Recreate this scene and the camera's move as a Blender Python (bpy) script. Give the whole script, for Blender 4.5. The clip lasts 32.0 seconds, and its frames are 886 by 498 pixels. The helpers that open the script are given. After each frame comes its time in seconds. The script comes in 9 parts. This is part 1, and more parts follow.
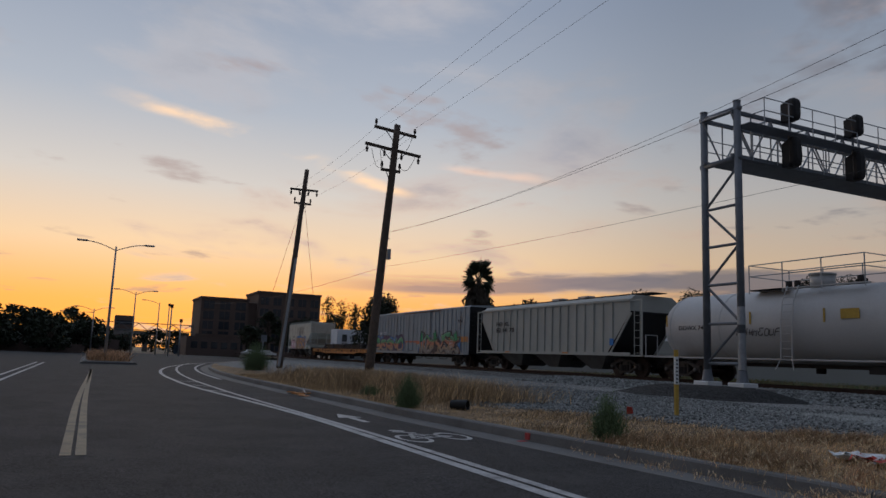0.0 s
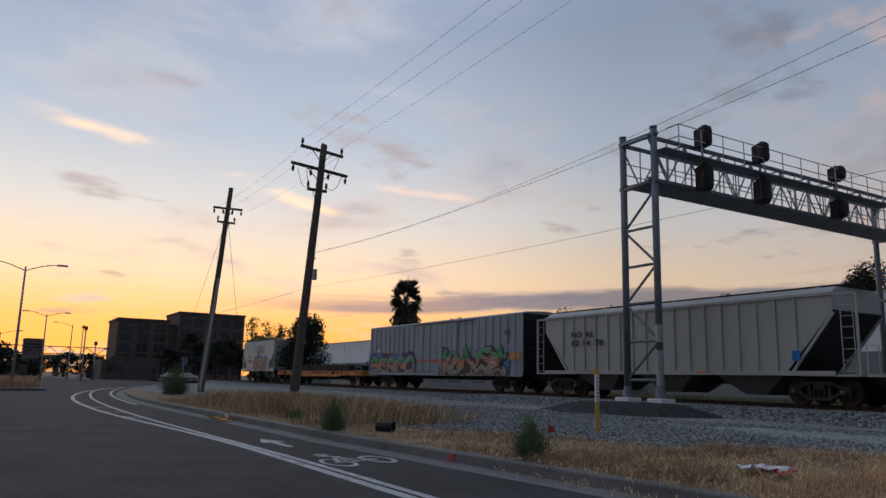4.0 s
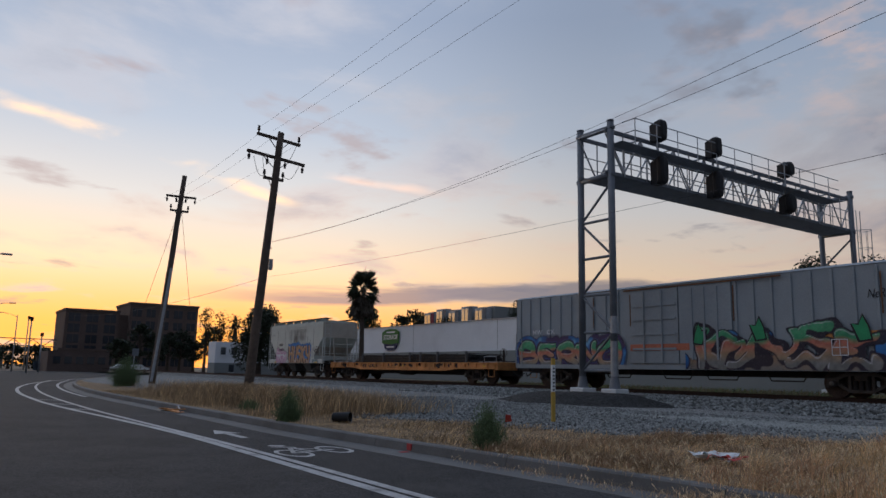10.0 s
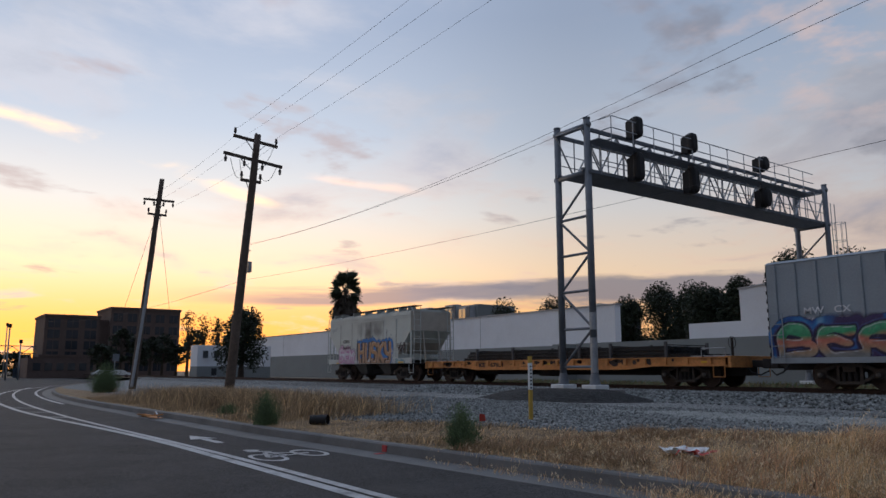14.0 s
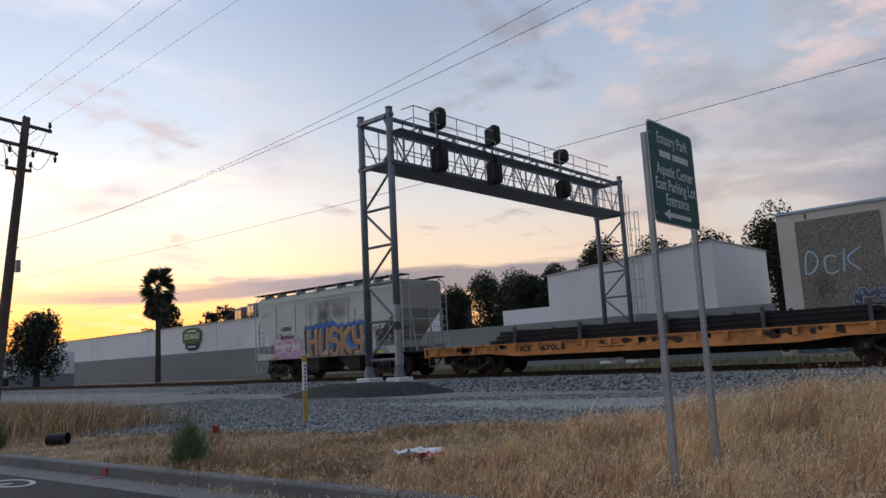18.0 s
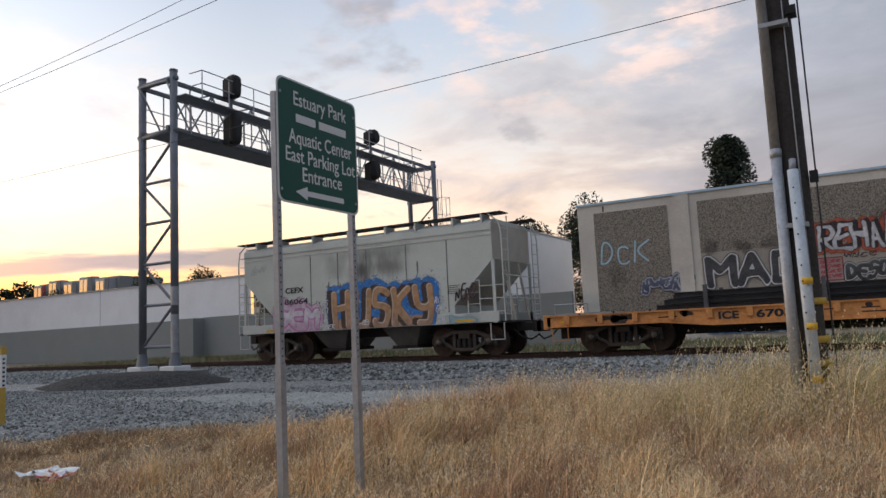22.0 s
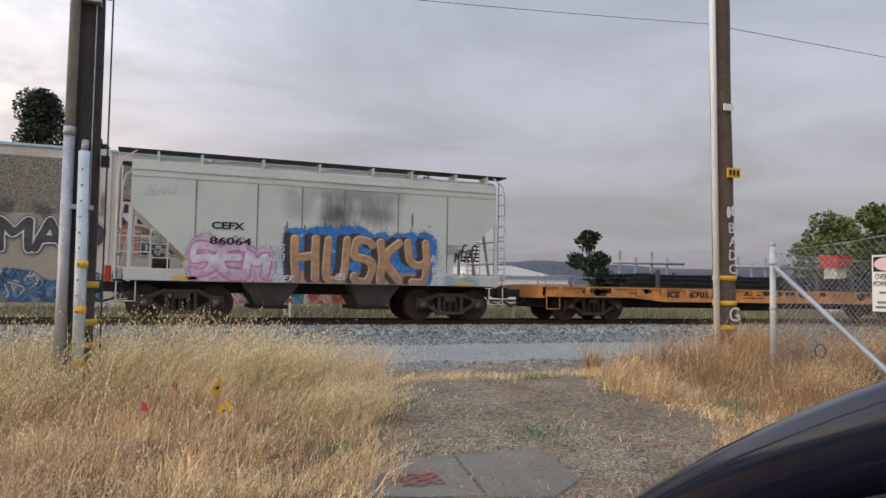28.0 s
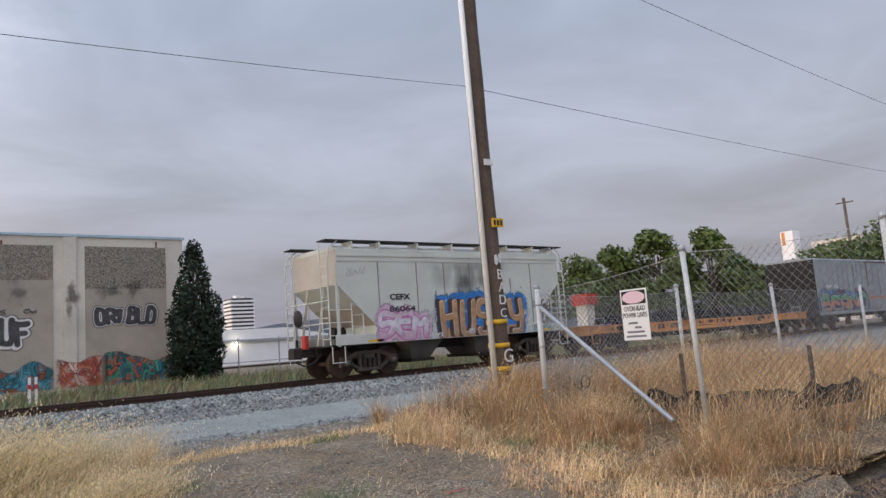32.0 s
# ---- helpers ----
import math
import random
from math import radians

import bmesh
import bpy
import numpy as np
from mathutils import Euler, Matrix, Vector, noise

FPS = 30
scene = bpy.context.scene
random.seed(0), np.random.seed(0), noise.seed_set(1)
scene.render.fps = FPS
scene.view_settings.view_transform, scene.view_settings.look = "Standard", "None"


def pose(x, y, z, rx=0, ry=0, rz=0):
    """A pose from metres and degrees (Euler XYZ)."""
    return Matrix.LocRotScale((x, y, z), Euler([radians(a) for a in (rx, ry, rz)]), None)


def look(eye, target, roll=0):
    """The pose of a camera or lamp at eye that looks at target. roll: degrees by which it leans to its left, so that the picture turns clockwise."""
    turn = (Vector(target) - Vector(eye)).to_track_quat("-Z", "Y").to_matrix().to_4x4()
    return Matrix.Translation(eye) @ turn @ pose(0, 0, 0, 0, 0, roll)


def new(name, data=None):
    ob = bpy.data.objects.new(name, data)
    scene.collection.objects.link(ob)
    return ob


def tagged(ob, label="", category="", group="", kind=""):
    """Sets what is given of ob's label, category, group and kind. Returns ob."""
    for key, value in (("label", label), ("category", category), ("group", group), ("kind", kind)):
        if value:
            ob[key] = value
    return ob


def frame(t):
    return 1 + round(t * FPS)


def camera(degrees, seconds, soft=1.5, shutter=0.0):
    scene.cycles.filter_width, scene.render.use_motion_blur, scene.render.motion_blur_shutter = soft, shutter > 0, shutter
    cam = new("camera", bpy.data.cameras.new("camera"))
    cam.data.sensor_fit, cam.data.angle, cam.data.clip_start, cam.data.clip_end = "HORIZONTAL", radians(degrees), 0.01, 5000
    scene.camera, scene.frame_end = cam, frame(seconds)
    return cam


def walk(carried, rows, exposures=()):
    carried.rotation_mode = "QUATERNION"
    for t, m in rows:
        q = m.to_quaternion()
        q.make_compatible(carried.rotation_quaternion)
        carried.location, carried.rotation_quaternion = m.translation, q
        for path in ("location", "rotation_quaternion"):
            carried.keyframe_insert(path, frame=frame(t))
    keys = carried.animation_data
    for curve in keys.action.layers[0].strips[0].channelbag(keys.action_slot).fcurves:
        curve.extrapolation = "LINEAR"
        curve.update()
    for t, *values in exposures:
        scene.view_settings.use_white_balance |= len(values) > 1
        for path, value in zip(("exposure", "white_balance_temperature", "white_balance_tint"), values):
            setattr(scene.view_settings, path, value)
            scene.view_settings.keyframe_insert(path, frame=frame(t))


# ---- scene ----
cam = camera(62.2, 32.0)
PATH = [
    (0, (-0.618, -0.814, 1.168), (-2.407, 0.032, 1.462), 2.2),
    (1, (-0.529, -0.82, 1.191), (-2.289, 0.083, 1.48), 1.5),
    (2, (-0.53, -0.82, 1.209), (-2.269, 0.115, 1.527), 1.7),
    (3, (-0.515, -0.825, 1.21), (-2.225, 0.158, 1.546), 2.3),
    (5.5, (-0.52, -0.811, 1.198), (-2.187, 0.234, 1.556), 0.1),
    (6, (-0.524, -0.812, 1.197), (-2.193, 0.231, 1.552), 0.8),
    (7, (-0.528, -0.814, 1.196), (-2.184, 0.25, 1.554), 0.9),
    (8, (-0.542, -0.815, 1.199), (-2.199, 0.246, 1.557), 1.1),
    (9, (-0.541, -0.806, 1.201), (-2.195, 0.259, 1.558), 1.0),
    (10, (-0.579, -0.801, 1.178), (-2.208, 0.311, 1.509), 1.2),
    (11, (-0.546, -0.796, 1.184), (-2.164, 0.335, 1.504), 1.3),
    (12, (-0.519, -0.827, 1.207), (-2.126, 0.319, 1.525), 1.1),
    (13, (-0.571, -0.783, 1.19), (-2.181, 0.358, 1.512), 1.5),
    (13.5, (-0.494, -0.743, 1.196), (-2.108, 0.392, 1.519), 0.4),
    (15.5, (-0.42, -0.304, 1.269), (-1.942, 0.948, 1.605), -1.4),
    (16, (-0.394, -0.131, 1.282), (-1.849, 1.208, 1.587), -2.3),
    (16.5, (-0.342, 0.082, 1.291), (-1.749, 1.473, 1.586), -2.0),
    (17, (-0.266, 0.304, 1.303), (-1.628, 1.739, 1.598), -1.9),
    (17.5, (-0.204, 0.54, 1.312), (-1.553, 1.989, 1.595), -2.0),
    (18, (-0.117, 0.8, 1.316), (-1.432, 2.279, 1.61), -2.9),
    (18.5, (-0.039, 1.046, 1.324), (-1.332, 2.543, 1.619), -3.2),
    (19, (0.042, 1.291, 1.334), (-1.218, 2.817, 1.623), -3.5),
    (19.5, (0.12, 1.567, 1.359), (-1.097, 3.132, 1.624), -3.7),
    (20, (0.221, 1.824, 1.372), (-0.923, 3.443, 1.635), -4.0),
    (20.5, (0.318, 2.091, 1.38), (-0.757, 3.757, 1.64), -3.3),
    (21, (0.412, 2.341, 1.39), (-0.613, 4.041, 1.631), -3.1),
    (21.5, (0.503, 2.558, 1.398), (-0.499, 4.274, 1.625), -2.8),
    (22, (0.584, 2.736, 1.409), (-0.387, 4.47, 1.634), -2.7),
    (22.5, (0.645, 2.876, 1.41), (-0.304, 4.623, 1.629), -3.3),
    (23, (0.704, 2.985, 1.416), (-0.191, 4.762, 1.619), -4.6),
    (23.5, (0.754, 3.096, 1.416), (-0.05, 4.918, 1.598), -5.5),
    (24, (0.791, 3.108, 1.421), (0.06, 4.959, 1.628), -5.9),
    (24.5, (0.754, 3.181, 1.422), (0.18, 5.088, 1.599), -6.0),
    (25, (0.769, 3.177, 1.43), (0.273, 5.103, 1.64), -5.1),
    (25.5, (0.788, 3.201, 1.434), (0.478, 5.165, 1.65), -5.2),
    (27.5, (0.669, 2.634, 1.572), (1.032, 4.595, 1.711), 0.2),
    (28, (0.79, 2.762, 1.539), (1.521, 4.621, 1.65), 1.0),
    (28.5, (0.781, 2.751, 1.545), (1.603, 4.569, 1.673), 0.6),
    (28.7, (0.817, 2.693, 1.538), (1.667, 4.498, 1.68), 0.9),
    (29, (0.786, 2.756, 1.539), (1.647, 4.555, 1.683), 0.3),
    (29.5, (0.783, 2.754, 1.54), (1.708, 4.521, 1.685), -0.0),
    (29.6, (0.783, 2.751, 1.538), (1.721, 4.511, 1.686), -0.1),
    (30, (0.802, 2.788, 1.543), (1.724, 4.552, 1.731), -3.8),
    (30.5, (0.719, 2.813, 1.554), (1.695, 4.538, 1.821), -6.7),
    (31, (0.774, 2.878, 1.602), (1.991, 4.448, 1.828), -5.5),
    (31.5, (0.783, 2.864, 1.599), (2.024, 4.414, 1.842), -4.5),
    (32, (0.762, 2.87, 1.536), (2.015, 4.409, 1.786), -4.2),
]
walk(cam, [(t, look(eye, target, roll)) for t, eye, target, roll in PATH],
     exposures=[(0, -0.72, 5850, 10), (1.5, -0.54, 5750, 10), (6, -0.44, 5700, 10), (13, -0.26, 5700, 10), (16, -0.08, 5750, 10), (19, 0.24, 5850, 10), (21, 0.50, 6150, 10), (23, 0.62, 6500, 10), (25, 0.82, 6650, 10), (28, 1.20, 6600, 10), (29, 1.48, 6650, 10), (30, 1.53, 6650, 10), (31, 1.52, 6500, 10), (31.5, 1.02, 6350, 10), (32, 1.14, 6250, 10)])

# ---------------------------------------------------------------- light
SUN_AZ = radians(176.0)      # towards -x, where the sky glows
world = bpy.data.worlds.new("dusk_sky")
scene.world = world
world.use_nodes = True
wn, wl = world.node_tree.nodes, world.node_tree.links
wn.clear()


def N(tree, kind, **vals):
    n = tree.nodes.new(kind)
    for k, v in vals.items():
        if k in n.inputs:
            n.inputs[k].default_value = v
    return n


def wmath(op, a, b=None, c=None, clamp=False):
    n = wn.new("ShaderNodeMath")
    n.operation, n.use_clamp = op, clamp
    for i, v in enumerate((a, b, c)):
        if v is None:
            continue
        if isinstance(v, (int, float)):
            n.inputs[i].default_value = v
        else:
            wl.new(v, n.inputs[i])
    return n.outputs[0]


def wmix(f, a, b):
    n = wn.new("ShaderNodeMix")
    n.data_type = "RGBA"
    for sock, v in ((n.inputs[0], f), (n.inputs[6], a), (n.inputs[7], b)):
        if isinstance(v, (tuple, float, int)):
            sock.default_value = v
        else:
            wl.new(v, sock)
    return n.outputs[2]


def wstep(v, lo, hi):
    n = wn.new("ShaderNodeMapRange")
    n.interpolation_type = "SMOOTHSTEP"
    wl.new(v, n.inputs[0])
    n.inputs[1].default_value, n.inputs[2].default_value = lo, hi
    return n.outputs[0]


def build_sky():
    tc = wn.new("ShaderNodeTexCoord")
    sep = wn.new("ShaderNodeSeparateXYZ")
    wl.new(tc.outputs["Generated"], sep.inputs[0])
    x, y, z = sep.outputs
    up = wmath("MAXIMUM", z, 0.0)
    # how far towards the sunset a direction lies, 1 at the sun's bearing
    flat = wmath("SQRT", wmath("ADD", wmath("MULTIPLY", x, x), wmath("MULTIPLY", y, y)))
    side = wmath("DIVIDE", wmath("ADD", wmath("MULTIPLY", x, math.cos(SUN_AZ)), wmath("MULTIPLY", y, math.sin(SUN_AZ))), wmath("MAXIMUM", flat, 0.01))
    west = wstep(side, 0.1, 1.0)
    near_sun = wstep(side, 0.68, 1.0)
    # clear sky
    ramp = wn.new("ShaderNodeValToRGB")
    wl.new(up, ramp.inputs[0])
    e = ramp.color_ramp.elements
    e[0].position, e[0].color = 0.0, (1.75, 0.62, 0.11, 1)
    e[1].position, e[1].color = 0.75, (0.36, 0.42, 0.54, 1)
    for p, c in ((0.055, (1.85, 0.84, 0.19, 1)), (0.13, (1.66, 1.10, 0.60, 1)), (0.21, (1.22, 1.06, 0.88, 1)), (0.31, (0.80, 0.815, 0.84, 1)), (0.45, (0.54, 0.59, 0.69, 1))):
        el = e.new(p)
        el.color = c
    ramp2 = wn.new("ShaderNodeValToRGB")
    wl.new(up, ramp2.inputs[0])
    e = ramp2.color_ramp.elements
    e[0].position, e[0].color = 0.0, (0.70, 0.56, 0.48, 1)
    e[1].position, e[1].color = 0.75, (0.26, 0.35, 0.50, 1)
    for p, c in ((0.12, (0.86, 0.78, 0.68, 1)), (0.26, (0.74, 0.76, 0.79, 1)), (0.40, (0.54, 0.63, 0.76, 1))):
        el = e.new(p)
        el.color = c
    clear = wmix(west, ramp2.outputs[0], ramp.outputs[0])
    glow = wmath("MULTIPLY", near_sun, wmath("SUBTRACT", 1.0, wstep(up, 0.0, 0.13)))
    clear = wmix(wmath("MULTIPLY", glow, 0.7), clear, (2.1, 0.78, 0.09, 1))
    air = wn.new("ShaderNodeTexSky")
    air.sky_type, air.sun_disc = "NISHITA", False
    air.sun_elevation, air.sun_rotation = radians(3.0), radians(90.0) - SUN_AZ
    airdim = wn.new("ShaderNodeVectorMath")
    airdim.operation = "SCALE"
    wl.new(air.outputs[0], airdim.inputs[0])
    airdim.inputs[3].default_value = 0.15
    clear = wmix(0.04, clear, airdim.outputs[0])
    # cloud deck, seen in perspective
    lift = wmath("ADD", up, 0.10)
    px, py = wmath("DIVIDE", x, lift), wmath("DIVIDE", y, lift)
    comb = wn.new("ShaderNodeCombineXYZ")
    wl.new(px, comb.inputs[0]), wl.new(py, comb.inputs[1])
    n1 = N(world.node_tree, "ShaderNodeTexNoise", Scale=1.15, Detail=7.0, Roughness=0.58, Distortion=0.35)
    wl.new(comb.outputs[0], n1.inputs["Vector"])
    n2 = N(world.node_tree, "ShaderNodeTexNoise", Scale=0.27, Detail=3.0, Roughness=0.5)
    wl.new(comb.outputs[0], n2.inputs["Vector"])
    dens = wmath("ADD", wmath("MULTIPLY", n1.outputs[0], 0.65), wmath("MULTIPLY", n2.outputs[0], 0.35))
    # overcast towards +x, broken towards the sunset
    over = wmath("SUBTRACT", 1.0, wstep(side, -0.40, 0.62))
    cover = wmath("ADD", wmath("ADD", dens, wmath("MULTIPLY", over, 0.38)), wmath("MULTIPLY", wstep(side, 0.86, 0.55), 0.075))
    cloud = wstep(cover, 0.53, 0.64)
    thick = wstep(cover, 0.565, 0.74)
    lit_w = wmix(wstep(up, 0.12, 0.32), (1.45, 0.98, 0.64, 1), (0.92, 0.84, 0.80, 1))
    lit = wmix(wstep(side, -0.05, 0.80), (0.42, 0.41, 0.425, 1), lit_w)
    dark_w = wmix(wstep(up, 0.02, 0.40), (0.64, 0.50, 0.46, 1), (0.58, 0.59, 0.65, 1))
    dark_e = wmix(wstep(up, 0.02, 0.34), (0.070, 0.078, 0.106, 1), (0.158, 0.168, 0.205, 1))
    dark = wmix(wstep(side, -0.25, 0.72), dark_e, dark_w)
    # uneven base of the overcast
    folds = N(world.node_tree, "ShaderNodeTexNoise", Scale=0.9, Detail=5.0, Roughness=0.55, Distortion=0.6)
    wl.new(comb.outputs[0], folds.inputs["Vector"])
    swell = wn.new("ShaderNodeVectorMath")
    swell.operation = "SCALE"
    wl.new(dark, swell.inputs[0]), wl.new(wmath("MULTIPLY_ADD", wstep(folds.outputs[0], 0.28, 0.72), 0.46, 0.80), swell.inputs[3])
    dark = swell.outputs[0]
    cc = wmix(thick, lit, dark)
    breaks = N(world.node_tree, "ShaderNodeTexNoise", Scale=1.5, Detail=6.0, Roughness=0.62)
    wl.new(comb.outputs[0], breaks.inputs["Vector"])
    bright = wmath("MULTIPLY", wmath("MULTIPLY", wstep(breaks.outputs[0], 0.44, 0.70), wstep(up, 0.12, 0.42)), wstep(side, -0.35, 0.55))
    cc = wmix(wmath("MULTIPLY", bright, 0.75), cc, (0.62, 0.61, 0.62, 1))
    sky = wmix(wmath("MULTIPLY", cloud, 0.88), clear, cc)
    # scattered small grey puffs
    n3 = N(world.node_tree, "ShaderNodeTexNoise", Scale=2.1, Detail=5.0, Roughness=0.55, Distortion=0.2)
    off = wn.new("ShaderNodeMapping")
    off.inputs["Location"].default_value, off.inputs["Scale"].default_value = (3.7, 1.3, 0), (1.0, 0.8, 1)
    wl.new(comb.outputs[0], off.inputs[0]), wl.new(off.outputs[0], n3.inputs["Vector"])
    puff = wmath("MULTIPLY", wstep(n3.outputs[0], 0.585, 0.70), 0.62)
    sky = wmix(wmath("MULTIPLY", puff, wstep(side, 0.1, 0.6)), sky, wmix(wstep(side, 0.5, 1.0), (0.36, 0.35, 0.38, 1), (0.72, 0.50, 0.42, 1)))
    # a low violet bank above the horizon beside the sunset
    flatc = wn.new("ShaderNodeCombineXYZ")
    wl.new(wmath("MULTIPLY", side, 9.0), flatc.inputs[0]), wl.new(wmath("MULTIPLY", up, 34.0), flatc.inputs[1])
    n4 = N(world.node_tree, "ShaderNodeTexNoise", Scale=1.0, Detail=5.0, Roughness=0.55)
    wl.new(flatc.outputs[0], n4.inputs["Vector"])
    wob = wmath("ADD", up, wmath("MULTIPLY", wmath("SUBTRACT", n4.outputs[0], 0.5), 0.045))
    right = wmath("SUBTRACT", 1.0, wstep(side, 0.74, 0.97))
    bank = wmath("MULTIPLY", wstep(wob, 0.084, 0.096), wmath("SUBTRACT", 1.0, wstep(wmath("SUBTRACT", wob, wmath("MULTIPLY", right, 0.014)), 0.102, 0.114)))
    bank = wmath("MULTIPLY", wmath("MULTIPLY", bank, wmath("SUBTRACT", 1.0, wstep(side, 0.94, 0.99))), wstep(side, 0.30, 0.60))
    sky = wmix(wmath("MULTIPLY", bank, 0.85), sky, wmix(wstep(side, 0.78, 0.97), (0.36, 0.325, 0.35, 1), (0.74, 0.45, 0.36, 1)))
    # fire-lit streaks of thin high cloud
    for y0, y1, x0, tilt, wide, col, amount in ((-0.10, 1.25, -2.36, -0.42, 0.09, (2.1, 1.32, 0.70, 1), 0.95), (0.82, 1.65, -2.47, 0.10, 0.06, (1.9, 1.20, 0.80, 1), 0.55)):
        across = wmath("ABSOLUTE", wmath("SUBTRACT", wmath("ADD", px, wmath("MULTIPLY", wmath("SUBTRACT", n3.outputs[0], 0.5), 0.22)), wmath("MULTIPLY_ADD", wmath("SUBTRACT", py, max(y0, 0.0)), tilt, x0)))
        band = wmath("SUBTRACT", 1.0, wstep(across, 0.0, wide))
        ends = wmath("MULTIPLY", wstep(py, y0, y0 + 0.3), wmath("SUBTRACT", 1.0, wstep(py, y1 - 0.2, y1)))
        sky = wmix(wmath("MULTIPLY", wmath("MULTIPLY", wmath("MULTIPLY", band, ends), wstep(n1.outputs[0], 0.42, 0.62)), amount), sky, col)
    # pink-lit gaps high in the north
    n5 = N(world.node_tree, "ShaderNodeTexNoise", Scale=2.6, Detail=5.0, Roughness=0.6)
    wl.new(comb.outputs[0], n5.inputs["Vector"])
    dx, dy = wmath("ADD", px, 0.62), wmath("SUBTRACT", py, 1.8)
    around = wmath("SUBTRACT", 1.0, wstep(wmath("SQRT", wmath("ADD", wmath("MULTIPLY", dx, dx), wmath("MULTIPLY", dy, dy))), 0.1, 0.85))
    sky = wmix(wmath("MULTIPLY", wmath("MULTIPLY", around, wstep(n5.outputs[0], 0.46, 0.62)), 0.8), sky, (1.12, 0.80, 0.66, 1))
    # overcast skies are darker low down than overhead
    dim = wmath("MULTIPLY", wstep(side, -0.1, 0.45), wmath("SUBTRACT", 1.0, wstep(side, 0.72, 0.97)))
    gain = wmath("MULTIPLY", wmath("SUBTRACT", 1.0, wmath("MULTIPLY", dim, 0.27)), wmath("MULTIPLY_ADD", wstep(up, 0.42, 0.88), 1.0, 1.0))
    scaled = wn.new("ShaderNodeVectorMath")
    scaled.operation = "SCALE"
    wl.new(sky, scaled.inputs[0]), wl.new(gain, scaled.inputs[3])
    sky = scaled.outputs[0]
    bg = wn.new("ShaderNodeBackground")
    out = wn.new("ShaderNodeOutputWorld")
    wl.new(sky, bg.inputs[0])
    bg.inputs[1].default_value = 1.0
    wl.new(bg.outputs[0], out.inputs[0])


build_sky()
sun_data = bpy.data.lights.new("sun", "SUN")
sun_data.energy, sun_data.angle, sun_data.color = 0.35, radians(12), (1.0, 0.82, 0.64)
sun = new("sun", sun_data)
sun.matrix_world = look((0, 0, 60), (-60 * math.cos(SUN_AZ), -60 * math.sin(SUN_AZ), 54))

# ---------------------------------------------------------------- materials


def mat(name, col, rough=0.7, metal=0.0, var=0.25, scale=3.0, fine=40.0, bump=0.15, stain=None, stain_amt=0.0, spec=0.4, perobj=0.0, island=0.0, emit=0.0, dist=0.02, upright=False):
    m = bpy.data.materials.new(name)
    m.use_nodes = True
    t = m.node_tree
    b = t.nodes["Principled BSDF"]
    L = t.links.new
    tc = t.nodes.new("ShaderNodeTexCoord")
    a = N(t, "ShaderNodeTexNoise", Scale=scale, Detail=6.0, Roughness=0.6)
    f = N(t, "ShaderNodeTexNoise", Scale=fine, Detail=4.0, Roughness=0.65)
    L(tc.outputs["Object"], a.inputs["Vector"]), L(tc.outputs["Object"], f.inputs["Vector"])
    s = t.nodes.new("ShaderNodeMath")
    s.operation = "ADD"
    L(a.outputs[0], s.inputs[0]), L(f.outputs[0], s.inputs[1])
    r = t.nodes.new("ShaderNodeMapRange")
    r.inputs[1].default_value, r.inputs[2].default_value = 0.7, 1.3
    r.inputs[3].default_value, r.inputs[4].default_value = 1.0 - var, 1.0 + var
    L(s.outputs[0], r.inputs[0])
    last = r.outputs[0]
    for amount, node, sock in ((perobj, "ShaderNodeObjectInfo", "Random"), (island, "ShaderNodeNewGeometry", "Random Per Island")):
        if amount:
            o = t.nodes.new(node)
            q = t.nodes.new("ShaderNodeMapRange")
            q.inputs[3].default_value, q.inputs[4].default_value = 1.0 - amount, 1.0 + amount
            L(o.outputs[sock], q.inputs[0])
            w = t.nodes.new("ShaderNodeMath")
            w.operation = "MULTIPLY"
            L(last, w.inputs[0]), L(q.outputs[0], w.inputs[1])
            last = w.outputs[0]
    v = t.nodes.new("ShaderNodeVectorMath")
    v.operation = "SCALE"
    v.inputs[0].default_value = col[:3]
    L(last, v.inputs[3])
    c = v.outputs[0]
    if stain:
        g = N(t, "ShaderNodeTexNoise", Scale=scale * 0.6, Detail=8.0, Roughness=0.7)
        L(tc.outputs["Object"], g.inputs["Vector"])
        q = t.nodes.new("ShaderNodeMapRange")
        q.inputs[1].default_value, q.inputs[2].default_value, q.inputs[4].default_value = 0.5, 0.72, stain_amt
        L(g.outputs[0], q.inputs[0])
        x = t.nodes.new("ShaderNodeMix")
        x.data_type = "RGBA"
        L(q.outputs[0], x.inputs[0]), L(c, x.inputs[6])
        x.inputs[7].default_value = (*stain, 1)
        c = x.outputs[2]
    L(c, b.inputs["Base Color"])
    b.inputs["Roughness"].default_value, b.inputs["Metallic"].default_value = rough, metal
    b.inputs["Specular IOR Level"].default_value = spec
    if bump:
        u = t.nodes.new("ShaderNodeBump")
        u.inputs["Strength"].default_value, u.inputs["Distance"].default_value = bump, dist
        L(s.outputs[0], u.inputs["Height"]), L(u.outputs[0], b.inputs["Normal"])
    if upright:
        # thin blades let light through: shade them half as if they lay flat
        ge = t.nodes.new("ShaderNodeNewGeometry")
        k = t.nodes.new("ShaderNodeVectorMath")
        k.operation = "MULTIPLY_ADD"
        L(ge.outputs["Normal"], k.inputs[0])
        k.inputs[1].default_value, k.inputs[2].default_value = (0.65, 0.65, 0.65), (0, 0, 0.6)
        q = t.nodes.new("ShaderNodeVectorMath")
        q.operation = "NORMALIZE"
        L(k.outputs[0], q.inputs[0]), L(q.outputs[0], b.inputs["Normal"])
